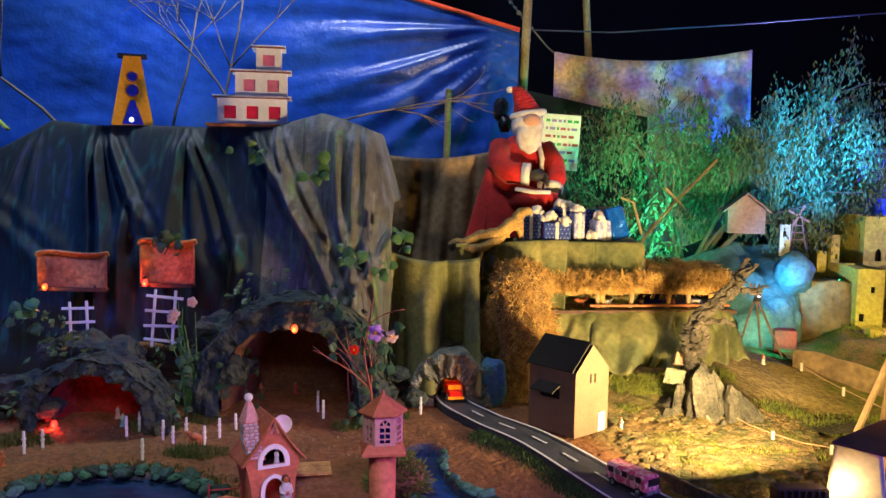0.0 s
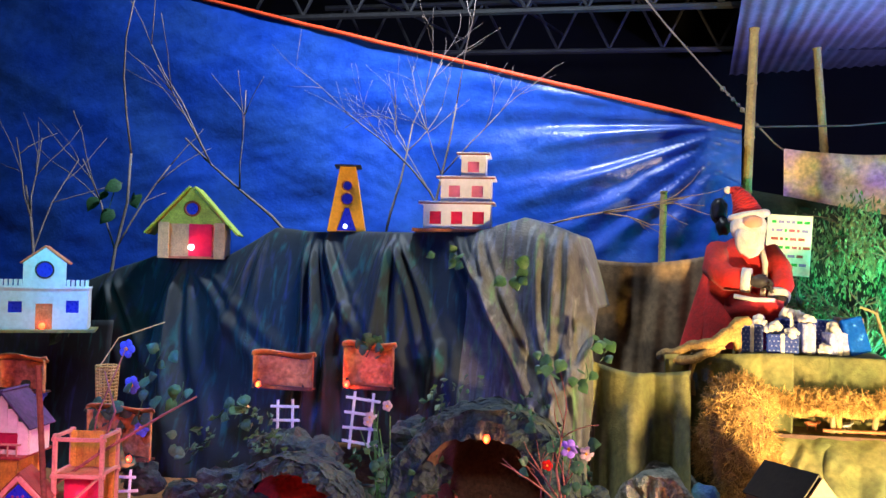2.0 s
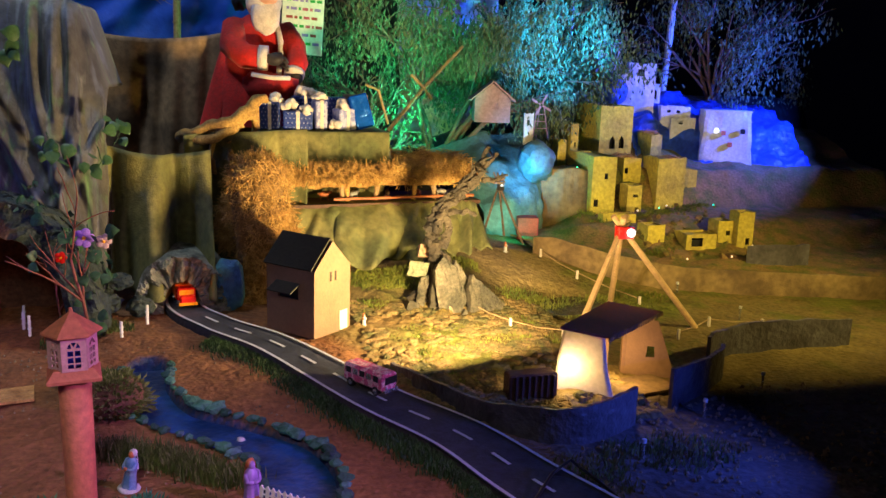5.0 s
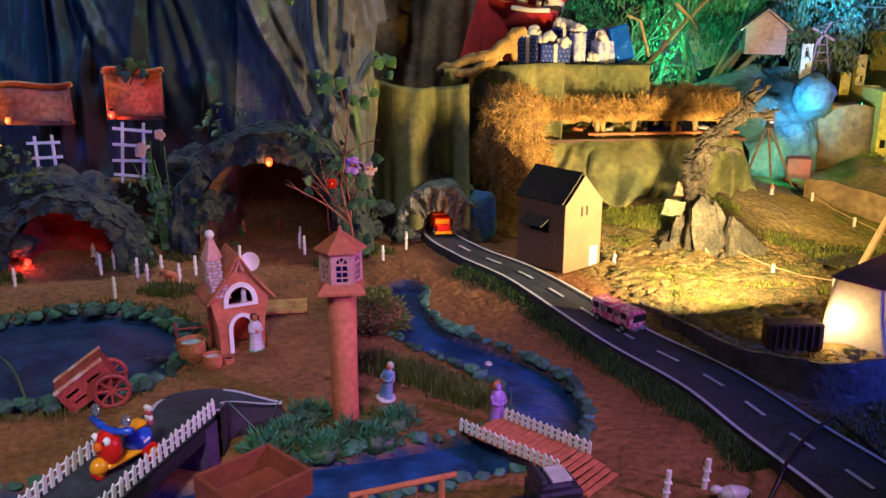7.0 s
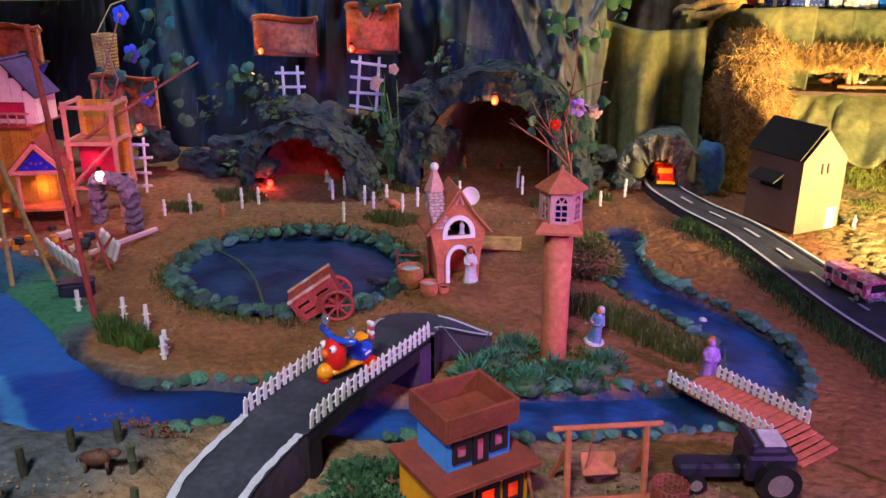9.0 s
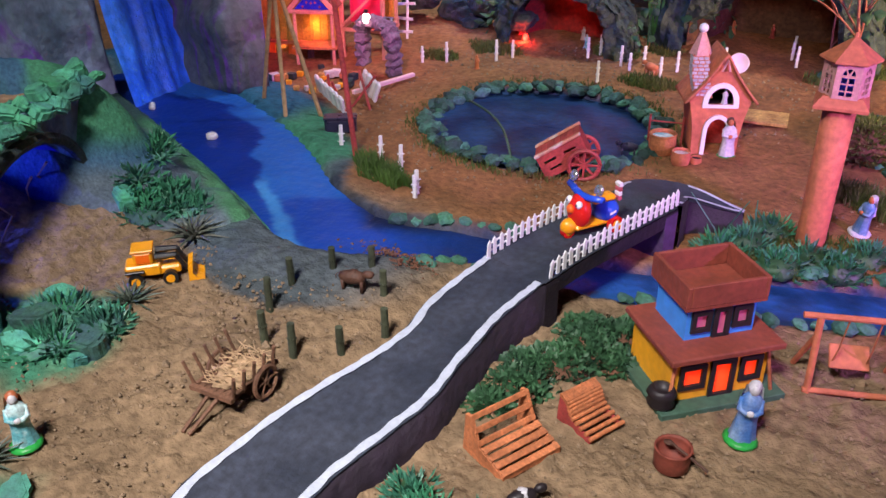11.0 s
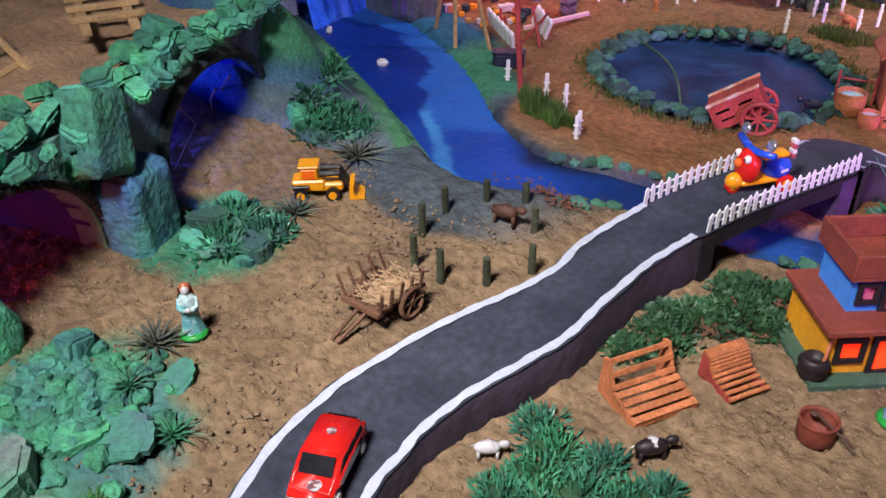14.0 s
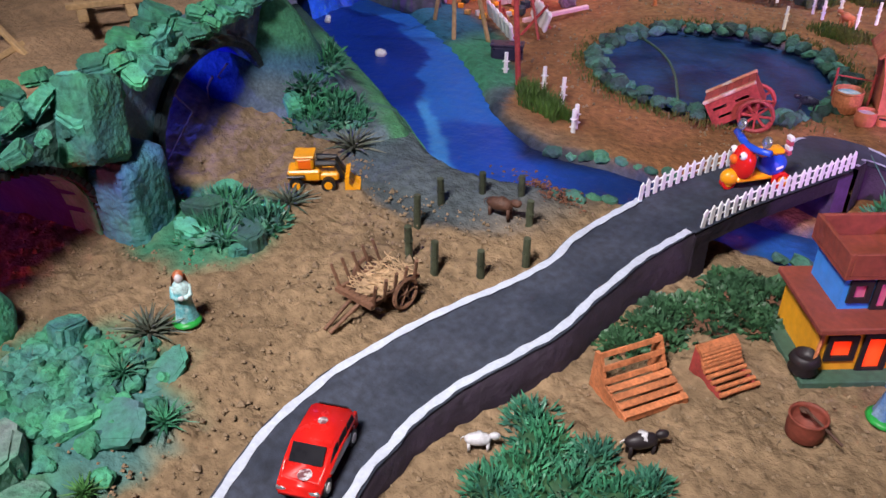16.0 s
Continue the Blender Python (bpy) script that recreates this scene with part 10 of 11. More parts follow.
mud_house(2.179, 3.132, 0.115, 0.072, 0.070, 0.141, 0, MUDWALL, "front ochre mud-card house at the hill's end", ((0.012, 0.006, 0.018, 0.028),))
mud_house(2.110, 3.170, 0.115, 0.070, 0.080, 0.100, 0, MUDWALL, "low front ochre mud-card house beside the wall", ((0.010, 0.040, 0.018, 0.020),))
mud_house(1.985, 3.150, 0.105, 0.135, 0.100, 0.062, 0, MUDWALL, "low flat ochre mud-card house with a wide dark opening", ((-0.018, 0.012, 0.052, 0.036),))
mud_house(1.800, 3.180, 0.090, 0.080, 0.080, 0.108, 6, MUDWALL, "ruined ochre mud-card house above the burlap wall")
mud_house(1.720, 3.330, 0.170, 0.150, 0.050, 0.046, 0, MUDWALL, "low ochre mud-card ledge with a dark doorway", ((0.022, 0.008, 0.024, 0.028),))
STRAW_TOP = []
for k in range(420):
    cx, cy, cz, wx = random.choice(((2.075, 3.57, 0.422, 0.055), (1.875, 3.62, 0.425, 0.04), (2.126, 3.89, 0.512, 0.03)))
    STRAW_TOP.append(((cx + random.uniform(-1, 1) * wx, cy + random.uniform(-0.05, 0.05), cz + random.uniform(0, 0.010)), (random.uniform(-1, 1), random.uniform(-1, 1), random.uniform(-0.3, 0.5))))
straw_mass("roof_straw", STRAW_TOP, 0.040, 0.0012, STRAW, "loose dry straw on the mud house roofs")
b = B()
for k in range(90):
    x, y = random.uniform(1.62, 2.25), random.uniform(2.95, 3.50)
    hz = hill((x - 1.26) / 2.0, 0)[1]
    z = hill((x - 1.26) / 2.0, (y - hz) / (4.5 - hz))[2]
    b.ball((x, y, z + 0.003), random.uniform(0.006, 0.016), 1, 0.5, seed=k)
solo("hill_rubble", b, HILLSOIL, "brown clods and rubble on the hill terraces", "rubble", kind="stuff")
spots = []
for k in range(900):
    x, y = random.choice(((1.69, 3.33), (1.98, 3.42), (2.12, 3.47), (1.90, 3.36), (1.75, 3.05), (1.62, 3.40), (2.2, 3.5)))
    x, y = x + random.gauss(0, 0.035), y + random.gauss(0, 0.020)
    hz = hill((x - 1.26) / 2.0, 0)[1]
    spots.append(((x, y, hill((x - 1.26) / 2.0, (y - hz) / (4.5 - hz))[2]), (random.uniform(-0.5, 0.5), random.uniform(-0.7, 0.2), 1)))
leaf_mass("hill_moss", spots, 0.018, MOSS, "dull green moss tufts at the mud houses", "moss", None, 0.25, 0.0, "stuff")
WALL_W = mat("bluish_white_card", (0.55, 0.58, 0.62), 0.7, 0.2, 10, 0.3, 90)
far_label = "white card model house lit in blue on the far hill"
far = "white houses on the far hill"
mud_house(2.004, 4.16, 0.797, 0.122, 0.12, 0.157, -14, WALL_W, far_label, ((-0.022, 0.092, 0.020, 0.024), (0.026, 0.092, 0.020, 0.024), (-0.002, 0.012, 0.034, 0.044)), group=far, sink=0.35)
mud_house(2.165, 4.10, 0.745, 0.134, 0.12, 0.097, -16, WALL_W, far_label, ((-0.006, 0.035, 0.034, 0.034),), group=far, sink=0.35)
mud_house(2.040, 4.03, 0.730, 0.072, 0.08, 0.062, -14, WALL_W, far_label, ((-0.016, 0.026, 0.012, 0.016), (0.016, 0.026, 0.012, 0.016)), group=far, sink=0.35)
mud_house(2.262, 4.12, 0.666, 0.052, 0.03, 0.078, -16, WALL_W, "white card archway lit in blue on the far hill", ((0.0, 0.0, 0.026, 0.050),), True, group=far, sink=0.25)
mud_house(2.312, 4.00, 0.590, 0.145, 0.10, 0.050, -16, WALL_W, far_label, ((-0.035, 0.018, 0.018, 0.014), (0.012, 0.018, 0.018, 0.014)), group=far, sink=0.10)
mud_house(2.335, 3.96, 0.545, 0.120, 0.10, 0.040, -16, WALL_W, far_label, ((-0.012, 0.010, 0.020, 0.018),), group=far, sink=0.25)
BLUESHEET = mat("bright_blue_plastic_sheet", (0.03, 0.10, 0.55), 0.4, 0.35, 8, 0.6, 30, col2=(0.02, 0.05, 0.35))
solo("blue_dome", B().ball((1.99, 4.02, 0.700), (0.072, 0.06, 0.075), 4, 0.10, seed=6), BLUESHEET, "dark blue sheet-covered dome below the far houses", "mound", smooth=True)
loft("blue_sheet", [[(2.02, 3.78, 0.30), (2.20, 3.76, 0.20), (2.36, 3.72, 0.18), (2.60, 3.66, 0.20), (2.9, 3.6, 0.2)], [(2.06, 3.92, 0.45), (2.22, 3.90, 0.42), (2.40, 3.84, 0.44), (2.62, 3.80, 0.42), (2.9, 3.74, 0.42)],
                    [(2.00, 4.04, 0.62), (2.22, 4.02, 0.60), (2.40, 3.98, 0.60), (2.64, 3.96, 0.60), (2.9, 3.9, 0.58)], [(1.90, 4.3, 0.70), (2.20, 4.3, 0.70), (2.44, 4.3, 0.68), (2.66, 4.3, 0.66), (2.9, 4.3, 0.64)]], BLUESHEET, "crumpled bright blue plastic sheet slope behind the mud houses", 60, 50, 0.06)
# Dimmed copy of the white card; violet light is put into its colour.
WALL_V = mat("violet_shade_card", (0.30, 0.21, 0.30), 0.8, 0.25, 10, 0.3, 90)
t = thing("gabled_house", pose(1.24, 3.62, 0.600, 0, 0, -12), "pale card gabled house lit violet and cyan among leaves", "model house")
part("front_wall", B().cut([(-0.075, -0.03), (0.075, -0.03), (0.075, 0.068), (0, 0.130), (-0.075, 0.068)], [opening(0.012, 0.026, 0.026, 0.03, False)], 0.006, Matrix.Translation((0, -0.07, 0))), WALL_V, t)
part("body", B().box((0, 0.006, 0.02), (0.148, 0.128, 0.098)), WALL_V, t)
for s in (-1, 1):
    part("roof_board", B().box((s * 0.046, -0.010, 0.100), (0.125, 0.165, 0.006), Matrix.Rotation(s * math.atan2(0.062, 0.075), 3, "Y")), WALL_V, t)
mud_house(1.405, 3.60, 0.555, 0.040, 0.025, 0.052, -12, WALL_W, "tiny white arched doorway beside the windmill", ((0.0, 0.0, 0.020, 0.036),), True, group="", sink=0.08)
t = thing("small_windmill", pose(1.462, 3.62, 0.545), "thin pale model windmill frame beside the gabled house", "windmill")
for dx, dy in ((-0.034, -0.02), (0.034, -0.02), (0, 0.03)):
    part("leg", B().cyl((dx, dy, -0.04), (dx * 0.5, dy * 0.3, 0.085), 0.003, n=5), WALL_V, t)
for z in (0.0, 0.03, 0.06):
    part("rail", B().cyl((-0.030 + z * 0.2, -0.018, z), (0.030 - z * 0.2, -0.018, z), 0.0022, n=5), WALL_V, t)
for k in range(4):
    part("blade", B().box((0, -0.014, 0), (0.009, 0.002, 0.046), None), WALL_V, t, m=Matrix.Translation((0, 0, 0.10)) @ Matrix.Rotation(k * math.pi / 2 + 0.5, 4, "Y") @ Matrix.Translation((0, 0, 0.028)))
solo("far_hill", B().sheet(lambda u, v: (0.85 + 2.4 * u, 3.95 + 0.7 * v, 0.02 + (0.42 + 0.22 * float(ss(0.1, 0.4, u))) * float(ss(0, 0.5, v)) + 0.05 * noise.noise(Vector((u * 7, v * 6, 1)))), 50, 24), DRAPE, "dark cloth covered far hill", "hill", kind="structure", smooth=True)
t = thing("white_tower", pose(2.505, 3.84, 0.30, 0, 0, -20), "pale rough card tower house lit violet with small windows", "model tower")
ob = part("wall", B().sheet(lambda u, v: (lambda a, r_: (r_ * max(-0.9, min(0.9, 1.25 * math.cos(a))), 0.62 * r_ * max(-0.9, min(0.9, 1.25 * math.sin(a))), 0.38 * v - 0.05))(u * math.tau, 0.150 - 0.030 * v + 0.008 * noise.noise(Vector((math.cos(u * math.tau) * 3, math.sin(u * math.tau) * 3, v * 5)))), 40, 16), WALL_W, t, smooth=False)
part("flat_roof", B().box((0, 0, 0.328), (0.22, 0.14, 0.008)), WALL_W, t)
for x, z in ((0.070, 0.235), (-0.02, 0.225), (0.015, 0.17)):
    part("window", B().box((x, -0.082, z), (0.020, 0.012, 0.022)), DARK if x > 0.02 else TERRA, t)
part("lamp", B().ball((-0.055, -0.090, 0.235), 0.012, 2), LED_W, t, "small white glowing lamp")
PALESHEET = mat("pale_plastic_sheet", (0.08, 0.17, 0.20), 0.5, 0.3, 9, 0.5, 60)
solo("wrapped_mound", B().ball((1.40, 3.47, 0.415), (0.078, 0.07, 0.085), 4, 0.18, seed=12), PALESHEET, "rounded mound wrapped in pale plastic sheet catching cyan light", "mound", smooth=True)
loft("plastic_slope", [[(1.16, 3.34, 0.11), (1.25, 3.35, 0.11), (1.33, 3.38, 0.10), (1.42, 3.42, 0.09)], [(1.16, 3.40, 0.22), (1.26, 3.39, 0.25), (1.34, 3.42, 0.27), (1.43, 3.45, 0.27)], [(1.06, 3.55, 0.33), (1.20, 3.52, 0.38), (1.32, 3.50, 0.39), (1.46, 3.52, 0.40)], [(1.0, 3.8, 0.42), (1.16, 3.8, 0.48), (1.32, 3.8, 0.50), (1.55, 3.8, 0.50)]], PALESHEET, "pale plastic sheet slope lit teal beside the burlap drum", 50, 40, 0.05)
solo("brown_crate", B().box((0, 0, 0.055), (0.085, 0.07, 0.125), bev=0.003), WOOD_R, "small reddish brown box at the hill's foot", "box", pose(1.335, 3.36, 0.085, 0, 0, -12))
solo("blue_tube", B().cyl((1.86, 4.35, 0.70), (1.89, 4.35, 1.22), 0.014, n=10), PALEBLUE, "pale upright plastic pipe lit blue behind the hill", "pipe")
solo("blue_tube", B().cyl((2.40, 4.30, 0.62), (2.43, 4.30, 1.20), 0.017, n=10), PALEBLUE, "pale upright plastic pipe lit blue behind the hill", "pipe")


# ---- roof truss and night behind ----
def truss():
    t = thing("roof_truss", Matrix(), "dark steel roof truss of the hall high above", "roof truss", kind="structure")
    for y, z0, z1 in ((5.4, 2.45, 2.80), (6.6, 2.50, 2.9)):
        part("chord", B().cyl((-3, y, z0 + 0.15), (3.2, y, z0 - 0.12), 0.022, n=6), STEEL, t)
        part("chord", B().cyl((-3, y, z1 + 0.15), (3.2, y, z1 - 0.12), 0.022, n=6), STEEL, t)
        for k in range(16):
            x = -3 + k * 0.4
            dz = 0.15 - 0.27 * k / 16
            part("web", B().cyl((x, y, z0 + dz), (x + 0.2, y, z1 + dz), 0.012, n=5), STEEL, t)
            part("web", B().cyl((x + 0.2, y, z1 + dz), (x + 0.4, y, z0 + dz), 0.012, n=5), STEEL, t)
    for k in range(6):
        part("purlin", B().cyl((-2.4 + k * 0.9, 4.6, 2.75), (-2.0 + k * 0.9, 7.5, 2.95), 0.014, n=5), STEEL, t)


truss()
CORR = mat("violet_lit_metal_sheet", (0.35, 0.33, 0.40), 0.45, 0.3, 4, 0.2, 40, metal=0.3)
solo("metal_roof", B().sheet(lambda u, v: (0.30 + 3.0 * u, 4.7 + 2.8 * v, 2.27 + 0.25 * v + 0.06 * u + 0.007 * math.sin(u * 240)), 320, 4), CORR, "corrugated metal roof sheets above the backdrop", "metal roof", kind="structure", smooth=True)
b = B().tube([(0.30, 3.98, 1.47), (0.75, 4.2, 1.50), (1.4, 4.4, 1.58), (2.6, 4.6, 1.72)], 0.004, n=5)
solo("cord", b, STEEL, "thin cord stretched from the bamboo pole", "cord")
b = B().tube([(0.50, 4.325, 1.40), (0.44, 4.29, 1.44), (0.20, 4.22, 1.70), (-0.05, 4.2, 2.0), (-0.35, 4.2, 2.4)], 0.0045, n=5)
for k in range(8):
    b.ball((0.36 - 0.022 * k, 4.265 - 0.006 * k, 1.525 + 0.024 * k), random.uniform(0.008, 0.015), 1, 0.5, seed=k)
solo("knotted_rope", b, TWIG, "knotted pale rope holding up the printed cloth", "rope")
NIGHT = mat("black_night_wall", (0.006, 0.006, 0.008), 0.95, 0.3, 2, 0.1, 20)
for nm, c_, s_ in (("wall_north", (0, 8.6, 1.9), (14, 0.1, 4.4)), ("wall_east", (6.0, 2.5, 1.9), (0.1, 12.1, 4.4)), ("wall_west", (-6.0, 2.5, 1.9), (0.1, 12.1, 4.4)), ("wall_south", (0, -3.6, 1.9), (14, 0.1, 4.4)), ("ceiling", (0, 2.5, 4.15), (12.1, 12.3, 0.1))):
    solo(nm, B().box(c_, s_), NIGHT, "unlit dark hall surface", "wall" if "wall" in nm else "ceiling", kind="structure")


# ---- plants ----
def blades(name, spots, high, mats, label, lean=0.5, thick=0.0016):
    v, f = [], []
    for x, y in spots:
        h = high * random.uniform(0.5, 1.25)
        a = random.uniform(0, math.tau)
        z = float(base(x, y)) - 0.003
        dx, dy = math.cos(a) * h * lean * random.uniform(0.2, 1), math.sin(a) * h * lean * random.uniform(0.2, 1)
        sx, sy = -math.sin(a) * thick, math.cos(a) * thick
        o = len(v)
        v += [(x - sx, y - sy, z), (x + sx, y + sy, z), (x + dx * 0.4 + sx * 0.7, y + dy * 0.4 + sy * 0.7, z + h * 0.6), (x + dx * 0.4 - sx * 0.7, y + dy * 0.4 - sy * 0.7, z + h * 0.6), (x + dx, y + dy, z + h)]
        f += [(o, o + 1, o + 2, o + 3), (o + 3, o + 2, o + 4)]
    return mass(name, v, f, mats, label, "grass", "stuff")


def blob(cx, cy, rx, ry, n, turn=0.0):
    out = []
    ca, sa = math.cos(radians(turn)), math.sin(radians(turn))
    while len(out) < n:
        a, r = random.uniform(0, math.tau), random.uniform(0, 1) ** 0.6
        r *= 0.8 + 0.35 * noise.noise(Vector((math.cos(a) * 2 + cx * 9, math.sin(a) * 2 + cy * 9, 0)))
        px, py = rx * r * math.cos(a), ry * r * math.sin(a)
        out.append((cx + ca * px - sa * py, cy + sa * px + ca * py))
    return out


strip = []
ln_ = ROAD2_LINE[18:52]
wd_ = road_w[18:52]
for k in range(13500):
    i = random.randrange(len(ln_) - 1)
    t_ = random.random()
    off = wd_[i] / 2 + 0.004 + abs(random.gauss(0, 0.024)) * (1 + 0.4 * noise.noise(Vector((*ln_[i] * 9, 0))))
    d_ = ln_[i + 1] - ln_[i]
    d_ = d_ / np.linalg.norm(d_)
    q = ln_[i] * (1 - t_) + ln_[i + 1] * t_
    strip.append((q[0] + d_[1] * off, q[1] - d_[0] * off))
blades("verge_grass", strip, 0.018, mat("verge_grass_green", (0.035, 0.085, 0.022), 0.7, 0.5, 12, 0, 90), "dark green grass verge along the model road")
tufts = blob(-1.17, 2.24, 0.10, 0.06, 900) + blob(-1.28, 2.12, 0.08, 0.04, 600) + blob(-0.83, 2.36, 0.10, 0.05, 800) + blob(-0.66, 2.19, 0.10, 0.05, 900) + blob(-0.72, 2.42, 0.07, 0.05, 500) + blob(-0.20, 2.50, 0.12, 0.08, 1100) + blob(-0.28, 2.40, 0.06, 0.05, 400)
blades("village_grass", tufts, 0.018, GRASS, "dark green grass tufts between stakes and caves")
blades("stake_grass", blob(-0.92, 1.38, 0.13, 0.045, 1500, -22), 0.036, mat("fresh_grass", (0.06, 0.13, 0.02), 0.7, 0.5, 12, 0, 90), "thick fresh grass tuft at the white stakes")
ring_g = []
for k in range(1600):
    a = random.uniform(0, math.tau)
    r = 1.12 + abs(random.gauss(0, 0.07))
    ring_g.append((POND_AT[0] + POND_R[0] * r * math.cos(a), POND_AT[1] + POND_R[1] * r * math.sin(a)))
blades("pond_grass", ring_g, 0.014, GRASS, "short moss and grass round the pond stones")
blades("island_grass", blob(-0.10, 1.52, 0.17, 0.10, 2200, 20) + blob(-0.16, 1.46, 0.10, 0.06, 600), 0.018, GRASS, "dark grass round the lighthouse foot")
hedge = []
for k in range(3600):
    t_ = random.random()
    x, y = np.interp(t_, [0, 0.45, 1], [-0.10, 0.04, 0.17]), np.interp(t_, [0, 0.45, 1], [1.83, 1.76, 1.65])
    hedge.append((x + random.gauss(0, 0.019), y + random.gauss(0, 0.019)))
blades("hedge_grass", hedge, 0.031, mat("olive_hedge_grass", (0.10, 0.13, 0.025), 0.7, 0.5, 12, 0, 90), "olive grass hedge along the inner stream bank")
blades("field_grass", blob(0.70, 2.25, 0.16, 0.26, 3000, 20) + blob(0.95, 2.35, 0.18, 0.18, 1800) + blob(0.65, 2.08, 0.10, 0.10, 800), 0.012, MOSS, "short yellowish grass on the floodlit field", 0.8)
blades("back_grass", blob(0.66, 2.74, 0.22, 0.09, 3600) + blob(0.86, 2.82, 0.14, 0.07, 1600) + blob(0.55, 2.58, 0.10, 0.06, 800) + blob(1.35, 2.62, 0.25, 0.12, 1700) + blob(1.55, 2.72, 0.16, 0.08, 900) + blob(1.08, 2.66, 0.14, 0.06, 500), 0.016, MOSS, "bright green grass patches behind the cardboard house")
blades("gravel_weeds", blob(1.05, 1.62, 0.22, 0.10, 700) + blob(0.85, 1.55, 0.10, 0.12, 400), 0.020, GRASS, "sparse weeds on the dark gravel", 0.9)


def mound_plant(name, c, s, n, size, mats, label, aspect=0.4, core=EARTH, up=0.0, spread=1.0, droop=0.0):
    t = thing(name, at(c[0], c[1]), label, "plant")
    part("mound", B().ball((0, 0, s[2] * 0.25), (s[0] * 0.85, s[1] * 0.85, s[2] * 0.75), 3, 0.3, seed=int(c[0] * 100)), core, t, smooth=True)
    spots = []
    for k in range(n):
        a, e = random.uniform(0, math.tau), random.uniform(-0.1, 1.5)
        d = Vector((math.cos(a) * math.cos(e), math.sin(a) * math.cos(e), math.sin(e)))
        r = random.uniform(0.8, 1.02) * (1 + 0.25 * noise.noise(Vector((d.x * 3 + c[0] * 7, d.y * 3, d.z * 3))))
        spots.append(((d.x * s[0] * r, d.y * s[1] * r, max(0.0, d.z * s[2] * r)), (d.x, d.y, d.z + up)))
    leaf_mass("leaves", spots, size, mats, "", "", t, aspect, droop, "", spread)
    return t


mound_plant("moss_bush", (-0.105, 2.03), (0.075, 0.075, 0.075), 1800, 0.016, LEAF_M := mat("olive_moss_leaves", (0.16, 0.20, 0.045), 0.7, 0.5, 20, 0.2, 90, col2=(0.09, 0.10, 0.03)), "round olive mossy bush beside the stream", 0.35)
for x, y in ((-0.19, 1.50), (-0.12, 1.45), (-0.03, 1.49), (0.0, 1.56), (-0.17, 1.57), (-0.08, 1.50), (-0.22, 1.45)):
    mound_plant("fern", (x, y), (0.042, 0.042, 0.026), 110, 0.020, LEAF_B, "bluish green plastic fern at the lighthouse foot", 0.22, LEAF_D, 0.3)
LEAF_S = mat("small_round_leaves", (0.042, 0.12, 0.05), 0.5, 0.45, 18, 0.2, 90, col2=(0.025, 0.065, 0.035))
for x, y, r in ((-0.322, 0.93, 0.045), (-0.295, 1.00, 0.05), (-0.275, 1.06, 0.052), (-0.245, 1.12, 0.045), (-0.332, 0.875, 0.032), (-0.24, 1.05, 0.035), (-0.30, 1.10, 0.045), (-0.335, 0.975, 0.035)):
    mound_plant("leafy_bush", (x, y), (r, r, r * 0.22), 400, 0.0120, LEAF_S, "low green small-leaved bush beside the road bank", 0.85, EARTH, 0.2)
for x, y, r in ((-0.325, 0.685, 0.026), (-0.29, 0.665, 0.036), (-0.268, 0.62, 0.042), (-0.245, 0.585, 0.038), (-0.285, 0.575, 0.030), (-0.225, 0.64, 0.038), (-0.185, 0.665, 0.034), (-0.165, 0.70, 0.022), (-0.235, 0.69, 0.022)):
    mound_plant("grassy_bush", (x, y), (r, r, 0.008), 170, 0.016, LEAF_B, "low spiky green plastic grass bush on the sand", 0.26, LEAF_D, 0.35)


def aloe(x, y, s, mats, label, n=38):
    t = thing("aloe", at(x, y, random.uniform(0, 90)), label, "plant")
    me = []
    for k in range(n):
        a = k * 2.4
        e = radians(15 + 60 * k / n)
        ln = s * (1.15 - 0.45 * k / n)
        d = Vector((math.cos(a) * math.cos(e), math.sin(a) * math.cos(e), math.sin(e)))
        tip = d * ln + Vector((0, 0, -0.12 * ln))
        b = B().tube([Vector((0, 0, s * 0.05)), d * ln * 0.5 + Vector((0, 0, s * 0.04)), tip], s * 0.080, s * 0.008, 4)
        part("leaf", b, mats, t)


ALOE = mat("grey_green_aloe", (0.05, 0.085, 0.06), 0.5, 0.4, 20, 0.2, 90, col2=(0.10, 0.10, 0.08))
for x, y, s, m_ in ((-0.895, 0.735, 0.052, ALOE), (-0.745, 0.415, 0.050, ALOE), (-0.985, 0.935, 0.062, ALOE), (-0.595, 0.355, 0.038, LEAF_B), (-0.93, 0.66, 0.05, LEAF_B), (-0.87, 0.60, 0.045, LEAF_B), (-0.695, 0.355, 0.036, LEAF_B), (-0.565, 0.245, 0.028, LEAF_G)):
    aloe(x, y, s, m_, "spiky grey-green plastic aloe on the sand" if m_ is ALOE else "spiky green plastic plant between painted stones")
for x, y, r in ((-0.95, 0.65, 0.05), (-0.90, 0.60, 0.045), (-0.87, 0.67, 0.035), (-1.10, 0.93, 0.05), (-1.06, 0.99, 0.05), (-1.12, 1.02, 0.045)):
    mound_plant("fern", (x, y), (r, r, 0.022), 150, 0.022, LEAF_B, "green plastic fern patch between painted stones", 0.25, STONE_G, 0.3)

